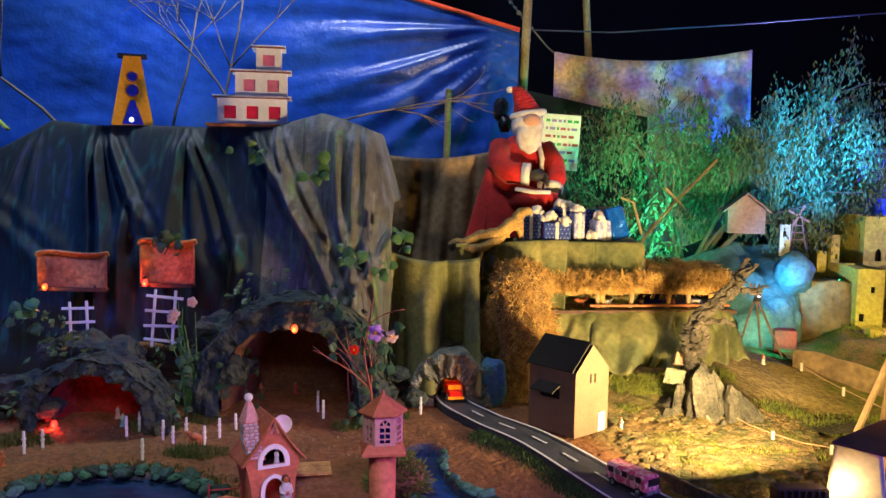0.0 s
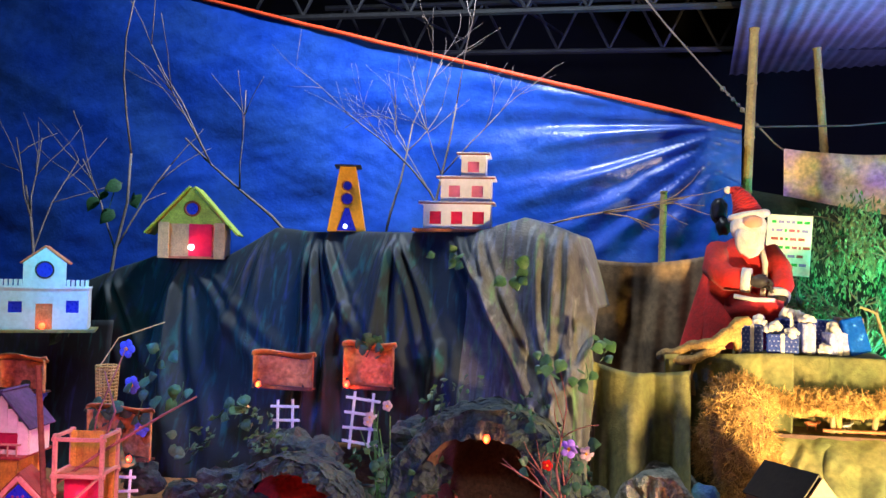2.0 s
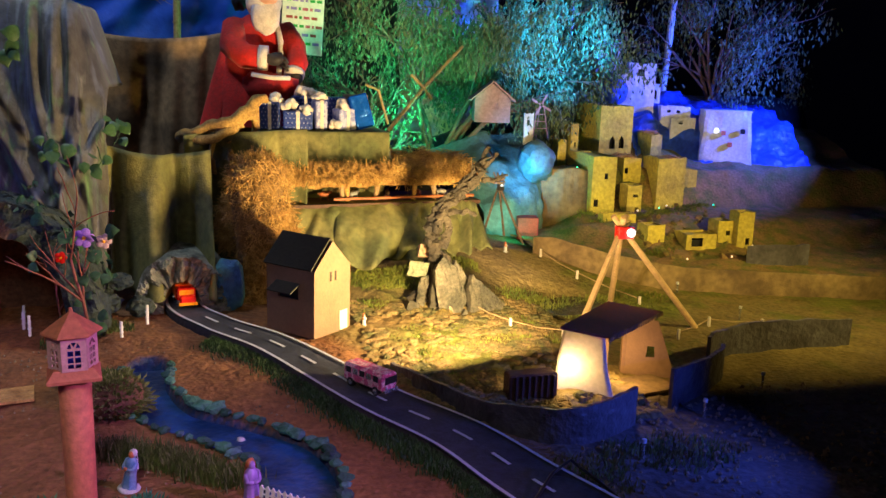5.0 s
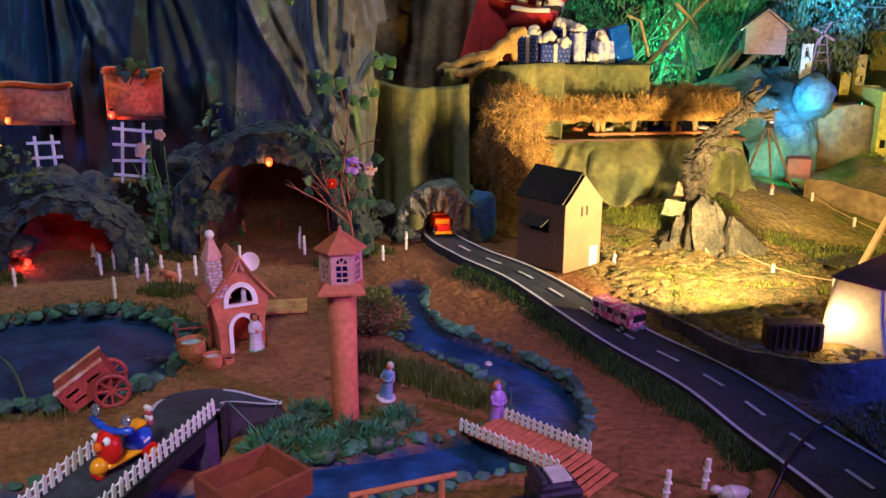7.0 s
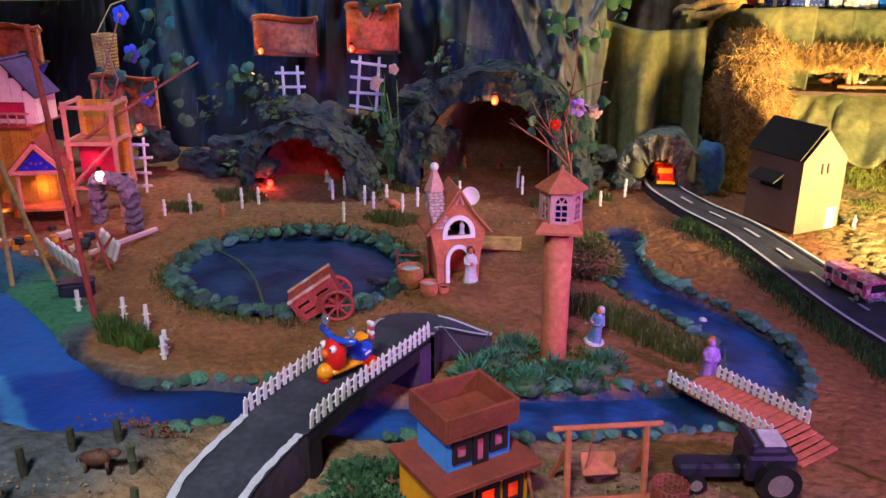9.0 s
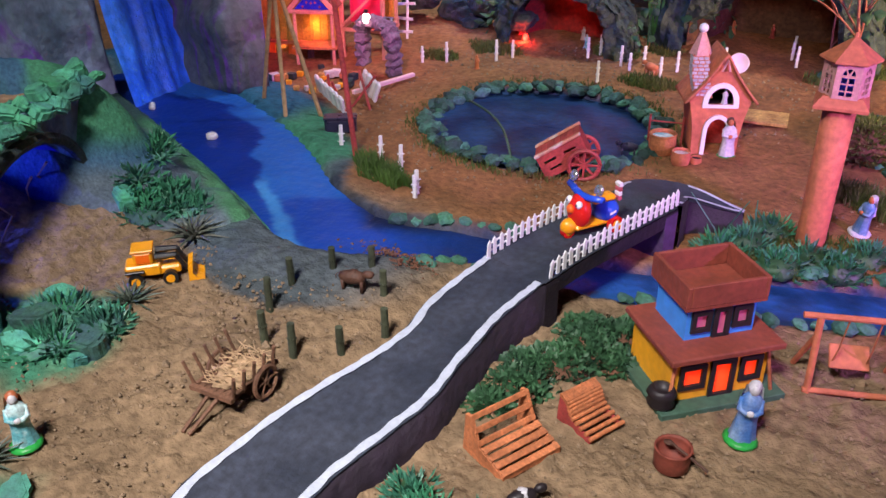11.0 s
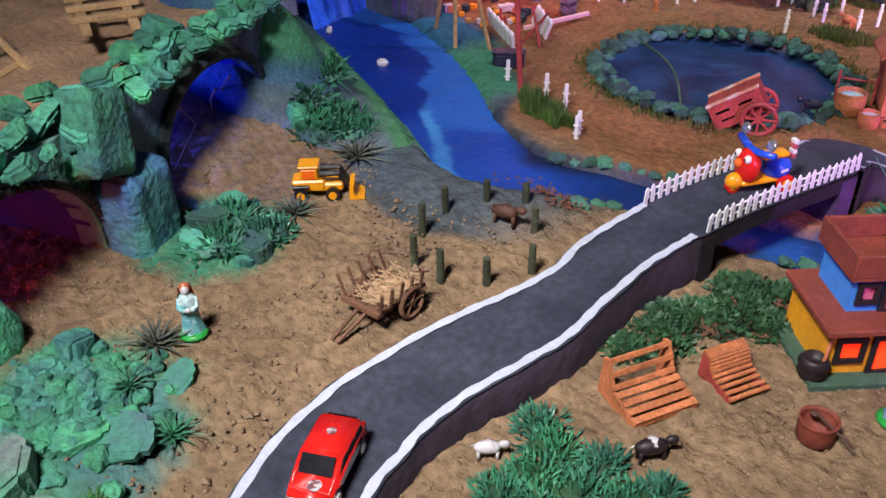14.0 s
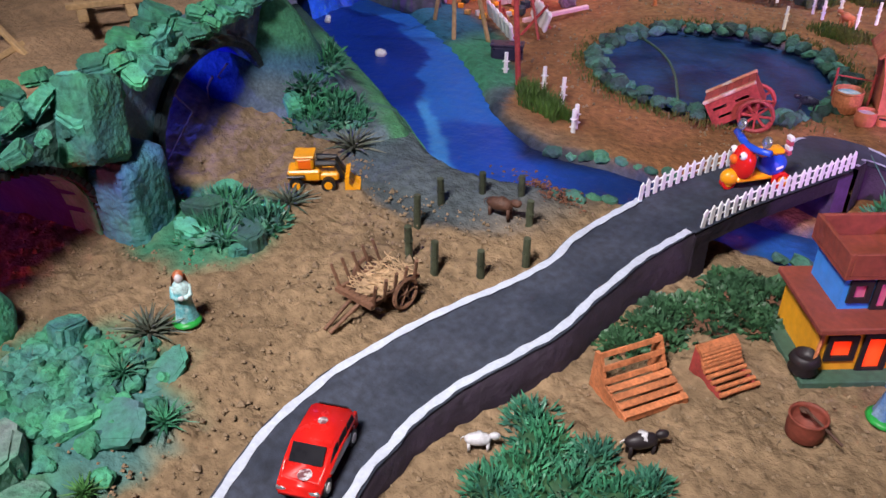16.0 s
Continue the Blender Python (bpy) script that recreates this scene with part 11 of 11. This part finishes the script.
for x, y, z, r in ((-1.225, 1.060, 0.006, 0.040), (-1.195, 1.040, 0.006, 0.040), (-1.165, 0.965, 0.012, 0.042), (-1.125, 0.935, 0.010, 0.036), (-1.075, 0.965, 0.012, 0.036), (-1.115, 0.990, 0.010, 0.034)):
    t = thing("slope_fern", pose(x, y, float(base(x, y)) + mound_height(x, y) + z), "bright green plastic fern on the painted mound", "plant")
    spots = []
    for k in range(110):
        a_, e_ = random.uniform(0, math.tau), random.uniform(-0.3, 1.4)
        d_ = Vector((math.cos(a_) * math.cos(e_), math.sin(a_) * math.cos(e_), math.sin(e_)))
        spots.append((Vector((d_.x * r, d_.y * r, d_.z * r * 0.5)) * random.uniform(0.3, 1), d_ + Vector((0.2, -0.4, 0.3))))
    leaf_mass("leaves", spots, 0.024, LEAF_B, "", "", t, 0.28)
    part("root_ball", B().ball((0, 0, 0), (r * 0.6, r * 0.6, r * 0.3), 2, 0.3), STONE_G, t)


# ivy over the caves
def ivy(name, c, wide, high, n, label):
    spots = []
    for k in range(n):
        u = random.uniform(0.02, 0.98)
        r = random.uniform(1.0, 1.28)
        a = math.pi * u
        x, z = -math.cos(a) * (wide / 2 + 0.05) * r, math.sin(a) ** 0.8 * (high + 0.05) * r
        if noise.noise(Vector((x * 9 + c[0] * 5, z * 9, 1))) < -0.05:
            continue
        spots.append(((c[0] + x, c[1] + random.uniform(-0.03, 0.05) + 0.08 * (r - 1), float(base(*c)) + z), (math.cos(a) * -0.4, -0.8, random.uniform(-0.6, 0.4))))
    leaf_mass(name, spots, 0.030, LEAF_D, label, "ivy", None, 0.55, 0.2, "stuff")


ivy("cave_ivy", (-0.470, 2.45), 0.43, 0.305, 220, "dark ivy leaves over the big cave mouth")
ivy("cave_ivy", (-1.0, 2.31), 0.325, 0.18, 130, "dark ivy leaves over the small cave")
ivy("cave_ivy", (-0.75, 2.50), 0.20, 0.16, 110, "dark ivy leaves between the caves")
ivy("cave_ivy", (-1.25, 2.45), 0.22, 0.20, 130, "dark ivy leaves beside the small cave")

# painted rocks in the front corner
def rock_heap(name, spots, label, mats, sub=2, rough=0.45):
    th = thing(name, Matrix(), label, "rocks")
    for k, (x, y, s, flat, m_) in enumerate(spots):
        q = Euler((random.uniform(-0.25, 0.25), random.uniform(-0.25, 0.25), random.uniform(0, 6.3))).to_matrix()
        part("rock", mesh_of("rock", slab_stone(60 + k, 0.9) if sub > 1 else B().ball((0, 0, 0), 1, 2, rough * 0.6, seed=k), mats[m_]), None, th, m=Matrix.LocRotScale((x, y, float(base(x, y)) + s * flat * 0.35), q.to_quaternion(), (s, s * random.uniform(0.7, 1.0), s * flat)))
    return th


SLAB_GREY = mat("grey_green_slab", (0.15, 0.20, 0.19), 0.85, 0.35, 14, 0.8, 90, col2=(0.06, 0.26, 0.15))
rock_heap("slab_rocks", [(-0.668, 0.400, 0.046, 0.10, 2), (-0.635, 0.305, 0.064, 0.10, 2), (-0.665, 0.275, 0.044, 0.16, 0), (-0.655, 0.185, 0.055, 0.38, 1), (-0.595, 0.195, 0.042, 0.25, 1), (-0.81, 0.335, 0.036, 0.55, 0), (-0.80, 0.19, 0.050, 0.6, 0), (-0.62, 0.12, 0.06, 0.6, 1), (-0.75, 0.12, 0.07, 0.6, 0)],
          "flat green and grey painted stone slabs at the front corner", [FOAM_G, SLAB_GREY, mat("blue_green_plate", (0.05, 0.22, 0.15), 0.85, 0.3, 16, 0.6, 110, col2=(0.07, 0.15, 0.17))])
rock_heap("stone_rubble", [(random.gauss(-0.735, 0.055), random.gauss(0.270, 0.050), random.uniform(0.005, 0.016), random.uniform(0.5, 0.9), 0) for k in range(280)], "small green painted rubble between the slabs", [mat("dull_green_rubble", (0.05, 0.25, 0.13), 0.85, 0.35, 20, 1.0, 120, col2=(0.05, 0.17, 0.16), rnd=0.3)], 1, 0.7)
rock_heap("painted_rocks", [(-0.915, 0.575, 0.040, 0.5, 0), (-0.85, 0.63, 0.042, 0.45, 1), (-0.955, 0.615, 0.045, 0.6, 1), (-0.885, 0.685, 0.030, 0.5, 0), (-0.99, 0.68, 0.035, 0.6, 0), (-1.07, 1.05, 0.045, 0.5, 1), (-1.14, 0.92, 0.05, 0.5, 0), (-0.83, 0.60, 0.02, 0.6, 0), (-0.92, 0.65, 0.04, 0.25, 1)],
          "green painted stones heaped below the twin arches", [FOAM_G, STONE_G])
solo("foam_boulder", B().ball((0, 0, 0.03), (0.058, 0.052, 0.066), 4, 0.16, seed=77), FOAM_G, "rounded green sprayed foam boulder at the arch", "rock", at(-0.905, 0.250, 0, -0.012), smooth=True)

# crumbs of soil and small gravel
v, f = [], []
for k in range(10400):
    if k > 8400:
        x, y = random.uniform(-1.25, 0.3), random.uniform(1.45, 2.35)
        s = random.uniform(0.0015, 0.005)
        if float(pond_gap(x, y)) < 0.01:
            continue
    elif k < 7000:
        x, y = random.uniform(-1.15, 0.5), random.uniform(0.25, 1.25)
        s = random.uniform(0.0013, 0.0042) if random.random() < 0.985 else random.uniform(0.005, 0.009)
    else:
        x, y = random.uniform(0.8, 1.9), random.uniform(1.1, 1.95)
        s = random.uniform(0.003, 0.009)
    if abs(np.interp(y, ROAD_LINE[:, 1], ROAD_LINE[:, 0]) - x) < 0.075 and y < 1.15:
        continue
    if float(line_gap(x, y, RIVER_LINE[::3])) < 0.05:
        continue
    z = float(base(x, y)) + 0.001 - s * 0.2
    o = len(v)
    j = [random.uniform(0.6, 1.2) * s for _ in range(6)]
    v += [(x + j[0], y, z), (x, y + j[1], z), (x - j[2], y, z), (x, y - j[3], z), (x, y, z + j[4]), (x, y, z - j[5])]
    f += [(o, o + 1, o + 4), (o + 1, o + 2, o + 4), (o + 2, o + 3, o + 4), (o + 3, o, o + 4), (o + 1, o, o + 5), (o + 2, o + 1, o + 5), (o + 3, o + 2, o + 5), (o, o + 3, o + 5)]
mass("soil_crumbs", v, f, mat("soil_crumb", (0.26, 0.185, 0.115), 0.95, 0.4, 40, 0.3, 200), "scattered soil crumbs and gravel", "gravel")


v, f = [], []
for k in range(260):
    x, y = random.gauss(-0.655, 0.035), random.gauss(1.085, 0.014)
    z = float(base(x, y)) + random.uniform(0.0, 0.018)
    a_, s = random.uniform(0, math.tau), random.uniform(0.004, 0.009)
    o = len(v)
    v += [(x, y, z), (x + s * math.cos(a_), y + s * math.sin(a_), z + 0.3 * s), (x + s * math.cos(a_ + 0.9), y + s * math.sin(a_ + 0.9), z + 0.1 * s), (x + 0.6 * s * math.cos(a_ + 0.45), y + 0.6 * s * math.sin(a_ + 0.45), z + 0.5 * s)]
    f += [(o, o + 1, o + 3), (o, o + 3, o + 2), (o + 1, o + 2, o + 3)]
mass("dry_leaves", v, f, mat("brown_dry_leaf", (0.16, 0.07, 0.04), 0.9, 0.5, 60, 0.3, 200), "small heap of brown dry leaves at the stream", "dry leaves")
# clods of the floodlit mud field
v, f = [], []
for k in range(2600):
    x, y = random.uniform(0.50, 1.12), random.uniform(1.80, 2.62)
    if noise.noise(Vector((x * 9, y * 12, 2))) < -0.12 or np.interp(y, [1.7, 1.95, 2.3], [0.75, 0.62, 0.46]) > x:
        continue
    s = random.uniform(0.006, 0.026)
    z = float(base(x, y)) + s * 0.05
    o = len(v)
    ring_a = [random.uniform(0.7, 1.25) * s for _ in range(7)]
    v += [(x + r_ * math.cos(i * math.tau / 7), y + 0.7 * r_ * math.sin(i * math.tau / 7), z - 0.3 * s) for i, r_ in enumerate(ring_a)]
    v += [(x + 0.62 * r_ * math.cos(i * math.tau / 7), y + 0.45 * r_ * math.sin(i * math.tau / 7), z + 0.40 * s * random.uniform(0.7, 1.2)) for i, r_ in enumerate(ring_a)]
    v.append((x, y, z + 0.52 * s))
    f += [(o + i, o + (i + 1) % 7, o + 7 + (i + 1) % 7, o + 7 + i) for i in range(7)] + [(o + 7 + i, o + 7 + (i + 1) % 7, o + 14) for i in range(7)]
mass("mud_clods", v, f, mat("yellow_mud_clod", (0.20, 0.135, 0.055), 0.95, 0.5, 18, 1.0, 120, col2=(0.075, 0.072, 0.026), hard=0.09), "lumpy clods of yellow-green mud on the floodlit field", "mud")
b = B()
b.sheet(lambda u, v: (1.19 + 0.185 * v * math.cos(u * math.tau), 2.66 + 0.125 * v * math.sin(u * math.tau), float(base(1.19, 2.66)) - 0.006), 30, 4)
solo("mud_pool", b, mat("dark_wet_mud", (0.03, 0.028, 0.03), 0.18, 0.4, 14, 0.4, 50), "dark wet mud pool on the field", "pool", smooth=True, kind="structure")


def rope_fence(pts, label):
    t = thing("rope_fence", Matrix(), label, "rope fence")
    tops = [Vector((x, y, float(base(x, y)) + 0.024)) for x, y in pts]
    for p in tops:
        part("stake", B().box((p.x, p.y, p.z - 0.010), (0.008, 0.008, 0.036), bev=0.001), CREAM, t)
    for p, q in zip(tops, tops[1:]):
        part("rope", B().tube([p, p.lerp(q, 0.5) + Vector((0, 0, -0.006)), q], 0.0018, n=5), STRAW_P, t)


rope_fence([(0.86, 2.54), (0.94, 2.37), (1.09, 2.33), (1.28, 2.30)], "thin rope on small pale stakes round the mud field")
rope_fence([(1.26, 2.99), (1.34, 2.83), (1.50, 2.66)], "thin rope on small pale stakes before the burlap wall")
rope_fence([(1.47, 2.34), (1.64, 2.45), (1.80, 2.40)], "thin rope on small pale stakes beside the tripod")
rope_fence([(0.47, 2.66), (0.52, 2.78), (0.60, 2.96)], "low pale rope fence behind the cardboard house")


def garden_lamp(x, y):
    t = thing("garden_lamp", at(x, y), "tiny grey stake lamp standing on the ground", "lamp", group="tiny stake lamps")
    part("stake", B().cyl((0, 0, -0.01), (0, 0, 0.036), 0.0032, n=8), CHROME, t)
    part("head", B().cyl((0, 0, 0.036), (0, 0, 0.044), 0.0055, n=10), CERAMIC, t)


for x, y in ((0.98, 1.61), (1.23, 1.79), (1.72, 2.80), (1.79, 2.51), (1.48, 1.93)):
    garden_lamp(x, y)
beast("toy_sheep", at(0.55, 1.32, 190), 0.062, [CERAMIC, CERAMIC], "plain white toy sheep figure on the road verge")
solo("black_cable", B().tube([(0.60, 1.30, 0.028), (0.66, 1.40, 0.044), (0.73, 1.49, 0.050), (0.79, 1.545, 0.046), (0.83, 1.50, 0.02), (0.86, 1.40, 0.006), (0.98, 1.30, 0.005), (1.3, 1.22, 0.005)], 0.0035, n=6), BLACK_PL, "thin black cable lying over the model road", "cable", smooth=True)
FAIRY = {"g": glow("green_fairy_light", (0.02, 1.0, 0.35), 7), "w": glow("white_fairy_light", (1.0, 0.75, 0.45), 4)}
for x, y, z, c_ in ((1.6, 2.55, 0.02, "g"), (1.97, 3.44, 0.215, "g"), (1.60, 3.50, 0.385, "g"), (2.04, 3.50, 0.215, "w"), (1.87, 3.44, 0.205, "w"), (2.24, 3.45, 0.225, "g"), (1.90, 3.70, 0.42, "w"), (1.83, 3.62, 0.36, "w"), (2.20, 3.07, 0.12, "w"), (2.03, 2.95, 0.105, "w"), (1.84, 2.95, 0.10, "w"), (1.05, 2.66, 0.025, "g")):
    solo("fairy_light", B().ball((0, 0, 0), 0.0036, 1), FAIRY[c_], "tiny glowing green fairy light" if c_ == "g" else "tiny glowing white fairy light", "light", pose(x, y, z + 0.004), group="fairy lights on the hill")


# ---- trees and branches ----
def limb(b, p, d, ln, r, depth, tips, wig=0.35, split=3, shrink=0.62, sag=0.0):
    pts = [p.copy()]
    for k in range(4):
        d = (d + Vector((random.uniform(-1, 1), random.uniform(-1, 1), random.uniform(-1, 1))) * wig * 0.35 + Vector((0, 0, -sag))).normalized()
        pts.append(pts[-1] + d * ln / 4)
    if isinstance(b, list):
        b.append(B().tube(pts, r, r * 0.6, 6 if r > 0.004 else 4))
    else:
        b.tube(pts, r, r * 0.6, 6 if r > 0.004 else 4)
    if depth == 0:
        tips.append((pts[-1], d))
        tips.append((pts[2], d))
        return
    for k in range(split):
        q = pts[random.choice((2, 3, 4))]
        nd = (d + Vector((random.uniform(-1, 1), random.uniform(-0.7, 0.7), random.uniform(-0.5, 0.9))) * 0.85).normalized()
        limb(b, q, nd, ln * shrink * random.uniform(0.75, 1.2), r * 0.55, depth - 1, tips, wig, split, shrink, sag)


def leafy_tree(x, y, z, h, n_leaf, label, spread_x=1.0, seed=0):
    random.seed(seed)
    t = thing("tree", pose(x, y, z), label, "tree")
    b, tips = B(), []
    for k in range(7):
        a = random.uniform(-1.3, 1.3)
        limb(b, Vector((random.uniform(-0.08, 0.08), random.uniform(-0.05, 0.05), 0)), Vector((math.sin(a) * spread_x, random.uniform(-0.4, 0.2), 1)).normalized(), h * random.uniform(0.5, 0.75), 0.013, 3, tips, 0.5, 3, 0.6, 0.06)
    part("trunk", b, BARK, t, smooth=True)
    spots = []
    for k in range(n_leaf):
        p, d = random.choice(tips)
        hang = random.uniform(0, 0.16)
        spots.append((p + Vector((random.gauss(0, 0.028), random.gauss(0, 0.028), random.gauss(0, 0.03) - hang)), (random.uniform(-0.5, 0.5), random.uniform(-0.5, 0.5), -0.9)))
    leaf_mass("crown", spots, 0.025, LEAF_T, "", "", t, 0.42, 0.3)


leafy_tree(1.10, 3.85, 0.40, 0.72, 15000, "bushy tree with narrow hanging leaves lit green and cyan", 1.0, 5)
leafy_tree(1.46, 4.06, 0.45, 0.74, 13000, "bushy tree with narrow hanging leaves lit cyan and blue", 0.6, 8)
leafy_tree(2.70, 4.30, 0.5, 0.75, 5000, "bushy tree with narrow hanging leaves lit blue", 0.8, 11)
leafy_tree(0.66, 3.55, 0.35, 0.42, 1300, "small green bush behind the gift pedestal", 0.8, 14)


def bare(name, root, d, ln, r, depth, label, mats=TWIG, split=3, seed=1):
    random.seed(seed)
    limbs, tips = [], []
    limb(limbs, Vector(root), Vector(d).normalized(), ln, r, depth, tips, 0.45, split, 0.66)
    t = thing(name, Matrix(), label, "branch")
    for k, b in enumerate(limbs):
        part("twig" if k else "stem", b, mats, t, smooth=True)
    return tips


bare("dry_branch", (-1.10, 3.25, 0.9), (0.25, 0.1, 1), 0.55, 0.006, 3, "bare dry branch standing before the tarpaulin", seed=3)
bare("dry_branch", (-0.80, 3.25, 0.9), (-0.35, 0.1, 1), 0.50, 0.006, 3, "bare dry branch standing before the tarpaulin", seed=7)
bare("dry_branch", (-1.45, 3.2, 0.90), (-0.9, 0.1, 0.75), 0.75, 0.007, 2, "long bare dry branch leaning before the tarpaulin", seed=12)
bare("dry_branch", (-0.62, 3.3, 0.95), (0.8, 0.1, 0.25), 0.40, 0.006, 2, "low bare dry branch beside the white house", seed=15)
bare("dry_branch", (-0.95, 3.3, 0.9), (0.35, 0.1, 1), 0.62, 0.006, 3, "tall bare dry branch behind the model tower", seed=18)
bare("dry_branch", (-2.35, 3.1, 0.45), (0.25, 0.1, 1), 0.85, 0.009, 2, "forked pale dry branch beside the green-roofed house", seed=21)
bare("dry_branch", (-2.55, 3.0, 0.5), (-0.35, 0.1, 1), 0.80, 0.008, 2, "thick bare dry branch behind the model church", seed=25)
bare("reddish_branch", (-0.20, 2.40, 0.05), (0.05, -0.1, 1), 0.26, 0.0055, 2, "reddish dry branch plant beside the cave", TWIG_R, 4, seed=31)
bare("reddish_branch", (-0.27, 2.44, 0.05), (-0.2, 0, 1), 0.16, 0.004, 2, "small reddish dry branch beside the cave", TWIG_R, 3, seed=33)
random.seed(40)


def sprig(place, n, size, mats, label, spread=0.05, name="leaf_sprig", drop=0.3):
    t = thing(name, Matrix.Translation(place), label, "leaves")
    for k in range(n):
        c = Vector((random.gauss(0, spread), random.uniform(-0.03, 0.0), random.gauss(0, spread)))
        d = Vector((random.uniform(-1, 1), random.uniform(-0.6, -0.1), random.uniform(-1, 0.6) - drop)).normalized()
        s = size * random.uniform(0.7, 1.25)
        side = d.cross(Vector((0, -1, 0.2))).normalized()
        curl = Vector((0, -s * random.uniform(0.04, 0.16), 0))
        b = B()
        rows = []
        for i in range(8):
            f = i / 7
            w = 0.44 * s * math.sin(math.pi * f ** 0.62) + 0.002 * s
            spine = c + d * s * f + curl * math.sin(math.pi * f)
            rows.append([b.bm.verts.new(spine + side * w * q - curl * 0.8 * abs(q)) for q in (-1, -0.76, 0, 0.76, 1)])
        for p, q in zip(rows, rows[1:]):
            for i in range(4):
                b.bm.faces.new((p[i], p[i + 1], q[i + 1], q[i])).material_index = 1 if i in (0, 3) else 0
        part("leaf", b, [mats, LEAF_EDGE if mats is LEAF_V else mats], t, smooth=True)
    b = B().tube([(0, 0.005, spread * 1.5), (0.01, -0.01, 0), (-0.01, -0.01, -spread * 1.4)], 0.002, n=4)
    part("stem", b, LEAF_D, t)


for p, n, s in (((-0.64, 2.70, 0.85), 7, 0.05), ((-0.41, 2.68, 0.81), 8, 0.052), ((-0.33, 2.66, 0.54), 8, 0.055), ((-0.15, 2.70, 0.58), 6, 0.05), ((-0.20, 2.66, 0.50), 5, 0.045), ((-1.27, 2.48, 0.36), 8, 0.062), ((-1.62, 2.34, 0.20), 4, 0.05), ((-1.43, 2.40, 0.40), 5, 0.06), ((-1.40, 2.40, 0.24), 5, 0.055), ((-1.52, 2.40, 0.52), 4, 0.06)):
    sprig(p, n, s * 0.80, LEAF_V, "variegated ivy sprig pinned to the cloth", 0.026)
for p, n, s in (((-1.66, 2.36, 0.33), 18, 0.045), ((-1.52, 2.33, 0.40), 8, 0.05), ((-1.88, 2.28, 0.32), 10, 0.05), ((-1.56, 2.28, 0.22), 9, 0.045), ((-2.0, 2.30, 0.42), 7, 0.05), ((-2.2, 3.0, 1.10), 6, 0.07), ((-1.90, 2.45, 0.62), 3, 0.07)):
    sprig(p, n, s, LEAF_D, "dark green ivy leaves on the niche and cloth", 0.045)
sprig((-0.885, 2.622, 0.562), 14, 0.034, LEAF_D, "dark leafy tuft on the rim of the bark niche", 0.026, drop=-0.9)
FLOWER_B = mat("blue_violet_petals", (0.10, 0.14, 0.70), 0.6, 0.3, 40, 0.1, 90)
FLOWER_W = mat("pale_pink_petals", (0.65, 0.45, 0.45), 0.6, 0.25, 40, 0.1, 90)


def flower(place, r, mats, label):
    t = thing("flower", Matrix.Translation(place), label, "flower")
    for k in range(5):
        a = k * math.tau / 5
        part("petal", B().ball((r * 0.55 * math.cos(a), -0.004, r * 0.55 * math.sin(a)), (r * 0.45, r * 0.12, r * 0.45), 2), mats, t)
    part("centre", B().ball((0, -0.008, 0), r * 0.22, 1), YEL_PL, t)


flower((-0.195, 2.335, 0.345), 0.026, mat("violet_petals", (0.35, 0.18, 0.75), 0.6, 0.3, 40, 0.1, 90), "violet cloth flower on the reddish branch")
flower((-0.150, 2.34, 0.335), 0.020, FLOWER_W, "pale pink cloth flower on the reddish branch")
for p in ((-0.75, 2.44, 0.405), (-0.81, 2.44, 0.355), (-0.80, 2.43, 0.37)):
    flower(p, 0.017, FLOWER_W, "pale cloth flower beside the white ladder")
for p in ((-1.56, 2.30, 0.545), (-1.885, 2.3, 0.39), (-1.56, 2.33, 0.43), (-1.52, 2.33, 0.30)):
    flower(p, 0.030, FLOWER_B, "blue violet cloth flower among the ivy")
t = thing("flower_plant", Matrix(), "thin green-stemmed flower plant beside the cave", "plant")
for k in range(9):
    part("stem", B().tube([(-0.77 + random.uniform(-0.02, 0.02), 2.46, 0.05), (-0.77 + random.uniform(-0.03, 0.03), 2.45, 0.2), (-0.77 + random.uniform(-0.07, 0.06), 2.44, random.uniform(0.28, 0.41))], 0.0028, 0.0015, 5), LEAF_G, t)
sprig((-0.77, 2.45, 0.20), 12, 0.03, LEAF_D, "small dark leaves on thin flower stems", 0.06)
sprig((-0.19, 2.35, 0.30), 14, 0.035, LEAF_D, "dark green leaves on the reddish branch", 0.05)
sprig((-0.22, 2.42, 0.13), 10, 0.035, LEAF_D, "dark green leaves at the branch foot", 0.04)
flower((-0.265, 2.41, 0.28), 0.016, RED_PL, "small red cloth flower hanging by the cave")
t = thing("vine_branch", Matrix(), "reddish vine branch leaning across the huts", "branch")
for pts, r0, r1 in (([(-1.60, 1.98, 0.16), (-1.45, 2.05, 0.28), (-1.30, 2.12, 0.385), (-1.21, 2.15, 0.44)], 0.006, 0.003), ([(-1.45, 2.05, 0.28), (-1.40, 2.05, 0.40), (-1.48, 2.1, 0.5)], 0.004, 0.002),
                    ([(-1.62, 2.2, 0.1), (-1.60, 2.22, 0.35), (-1.55, 2.28, 0.55)], 0.004, 0.002), ([(-1.9, 2.1, 0.2), (-1.93, 2.12, 0.45), (-1.98, 2.2, 0.65)], 0.006, 0.003)):
    part("stem", B().tube(pts, r0, r1, 6), TWIG_R, t, smooth=True)
b = B()
for x, y, dx in ((-0.225, 1.42, 0.02), (-0.19, 1.40, -0.03), (-0.165, 1.43, 0.0)):
    b.tube([(x, y, 0), (x + dx, y, 0.07), (x + 2.5 * dx, y - 0.01, 0.13)], 0.0014, 0.0008, 4)
solo("grass_stalk", b, LEAF_B, "thin tall grass stalks before the lighthouse", "plant")
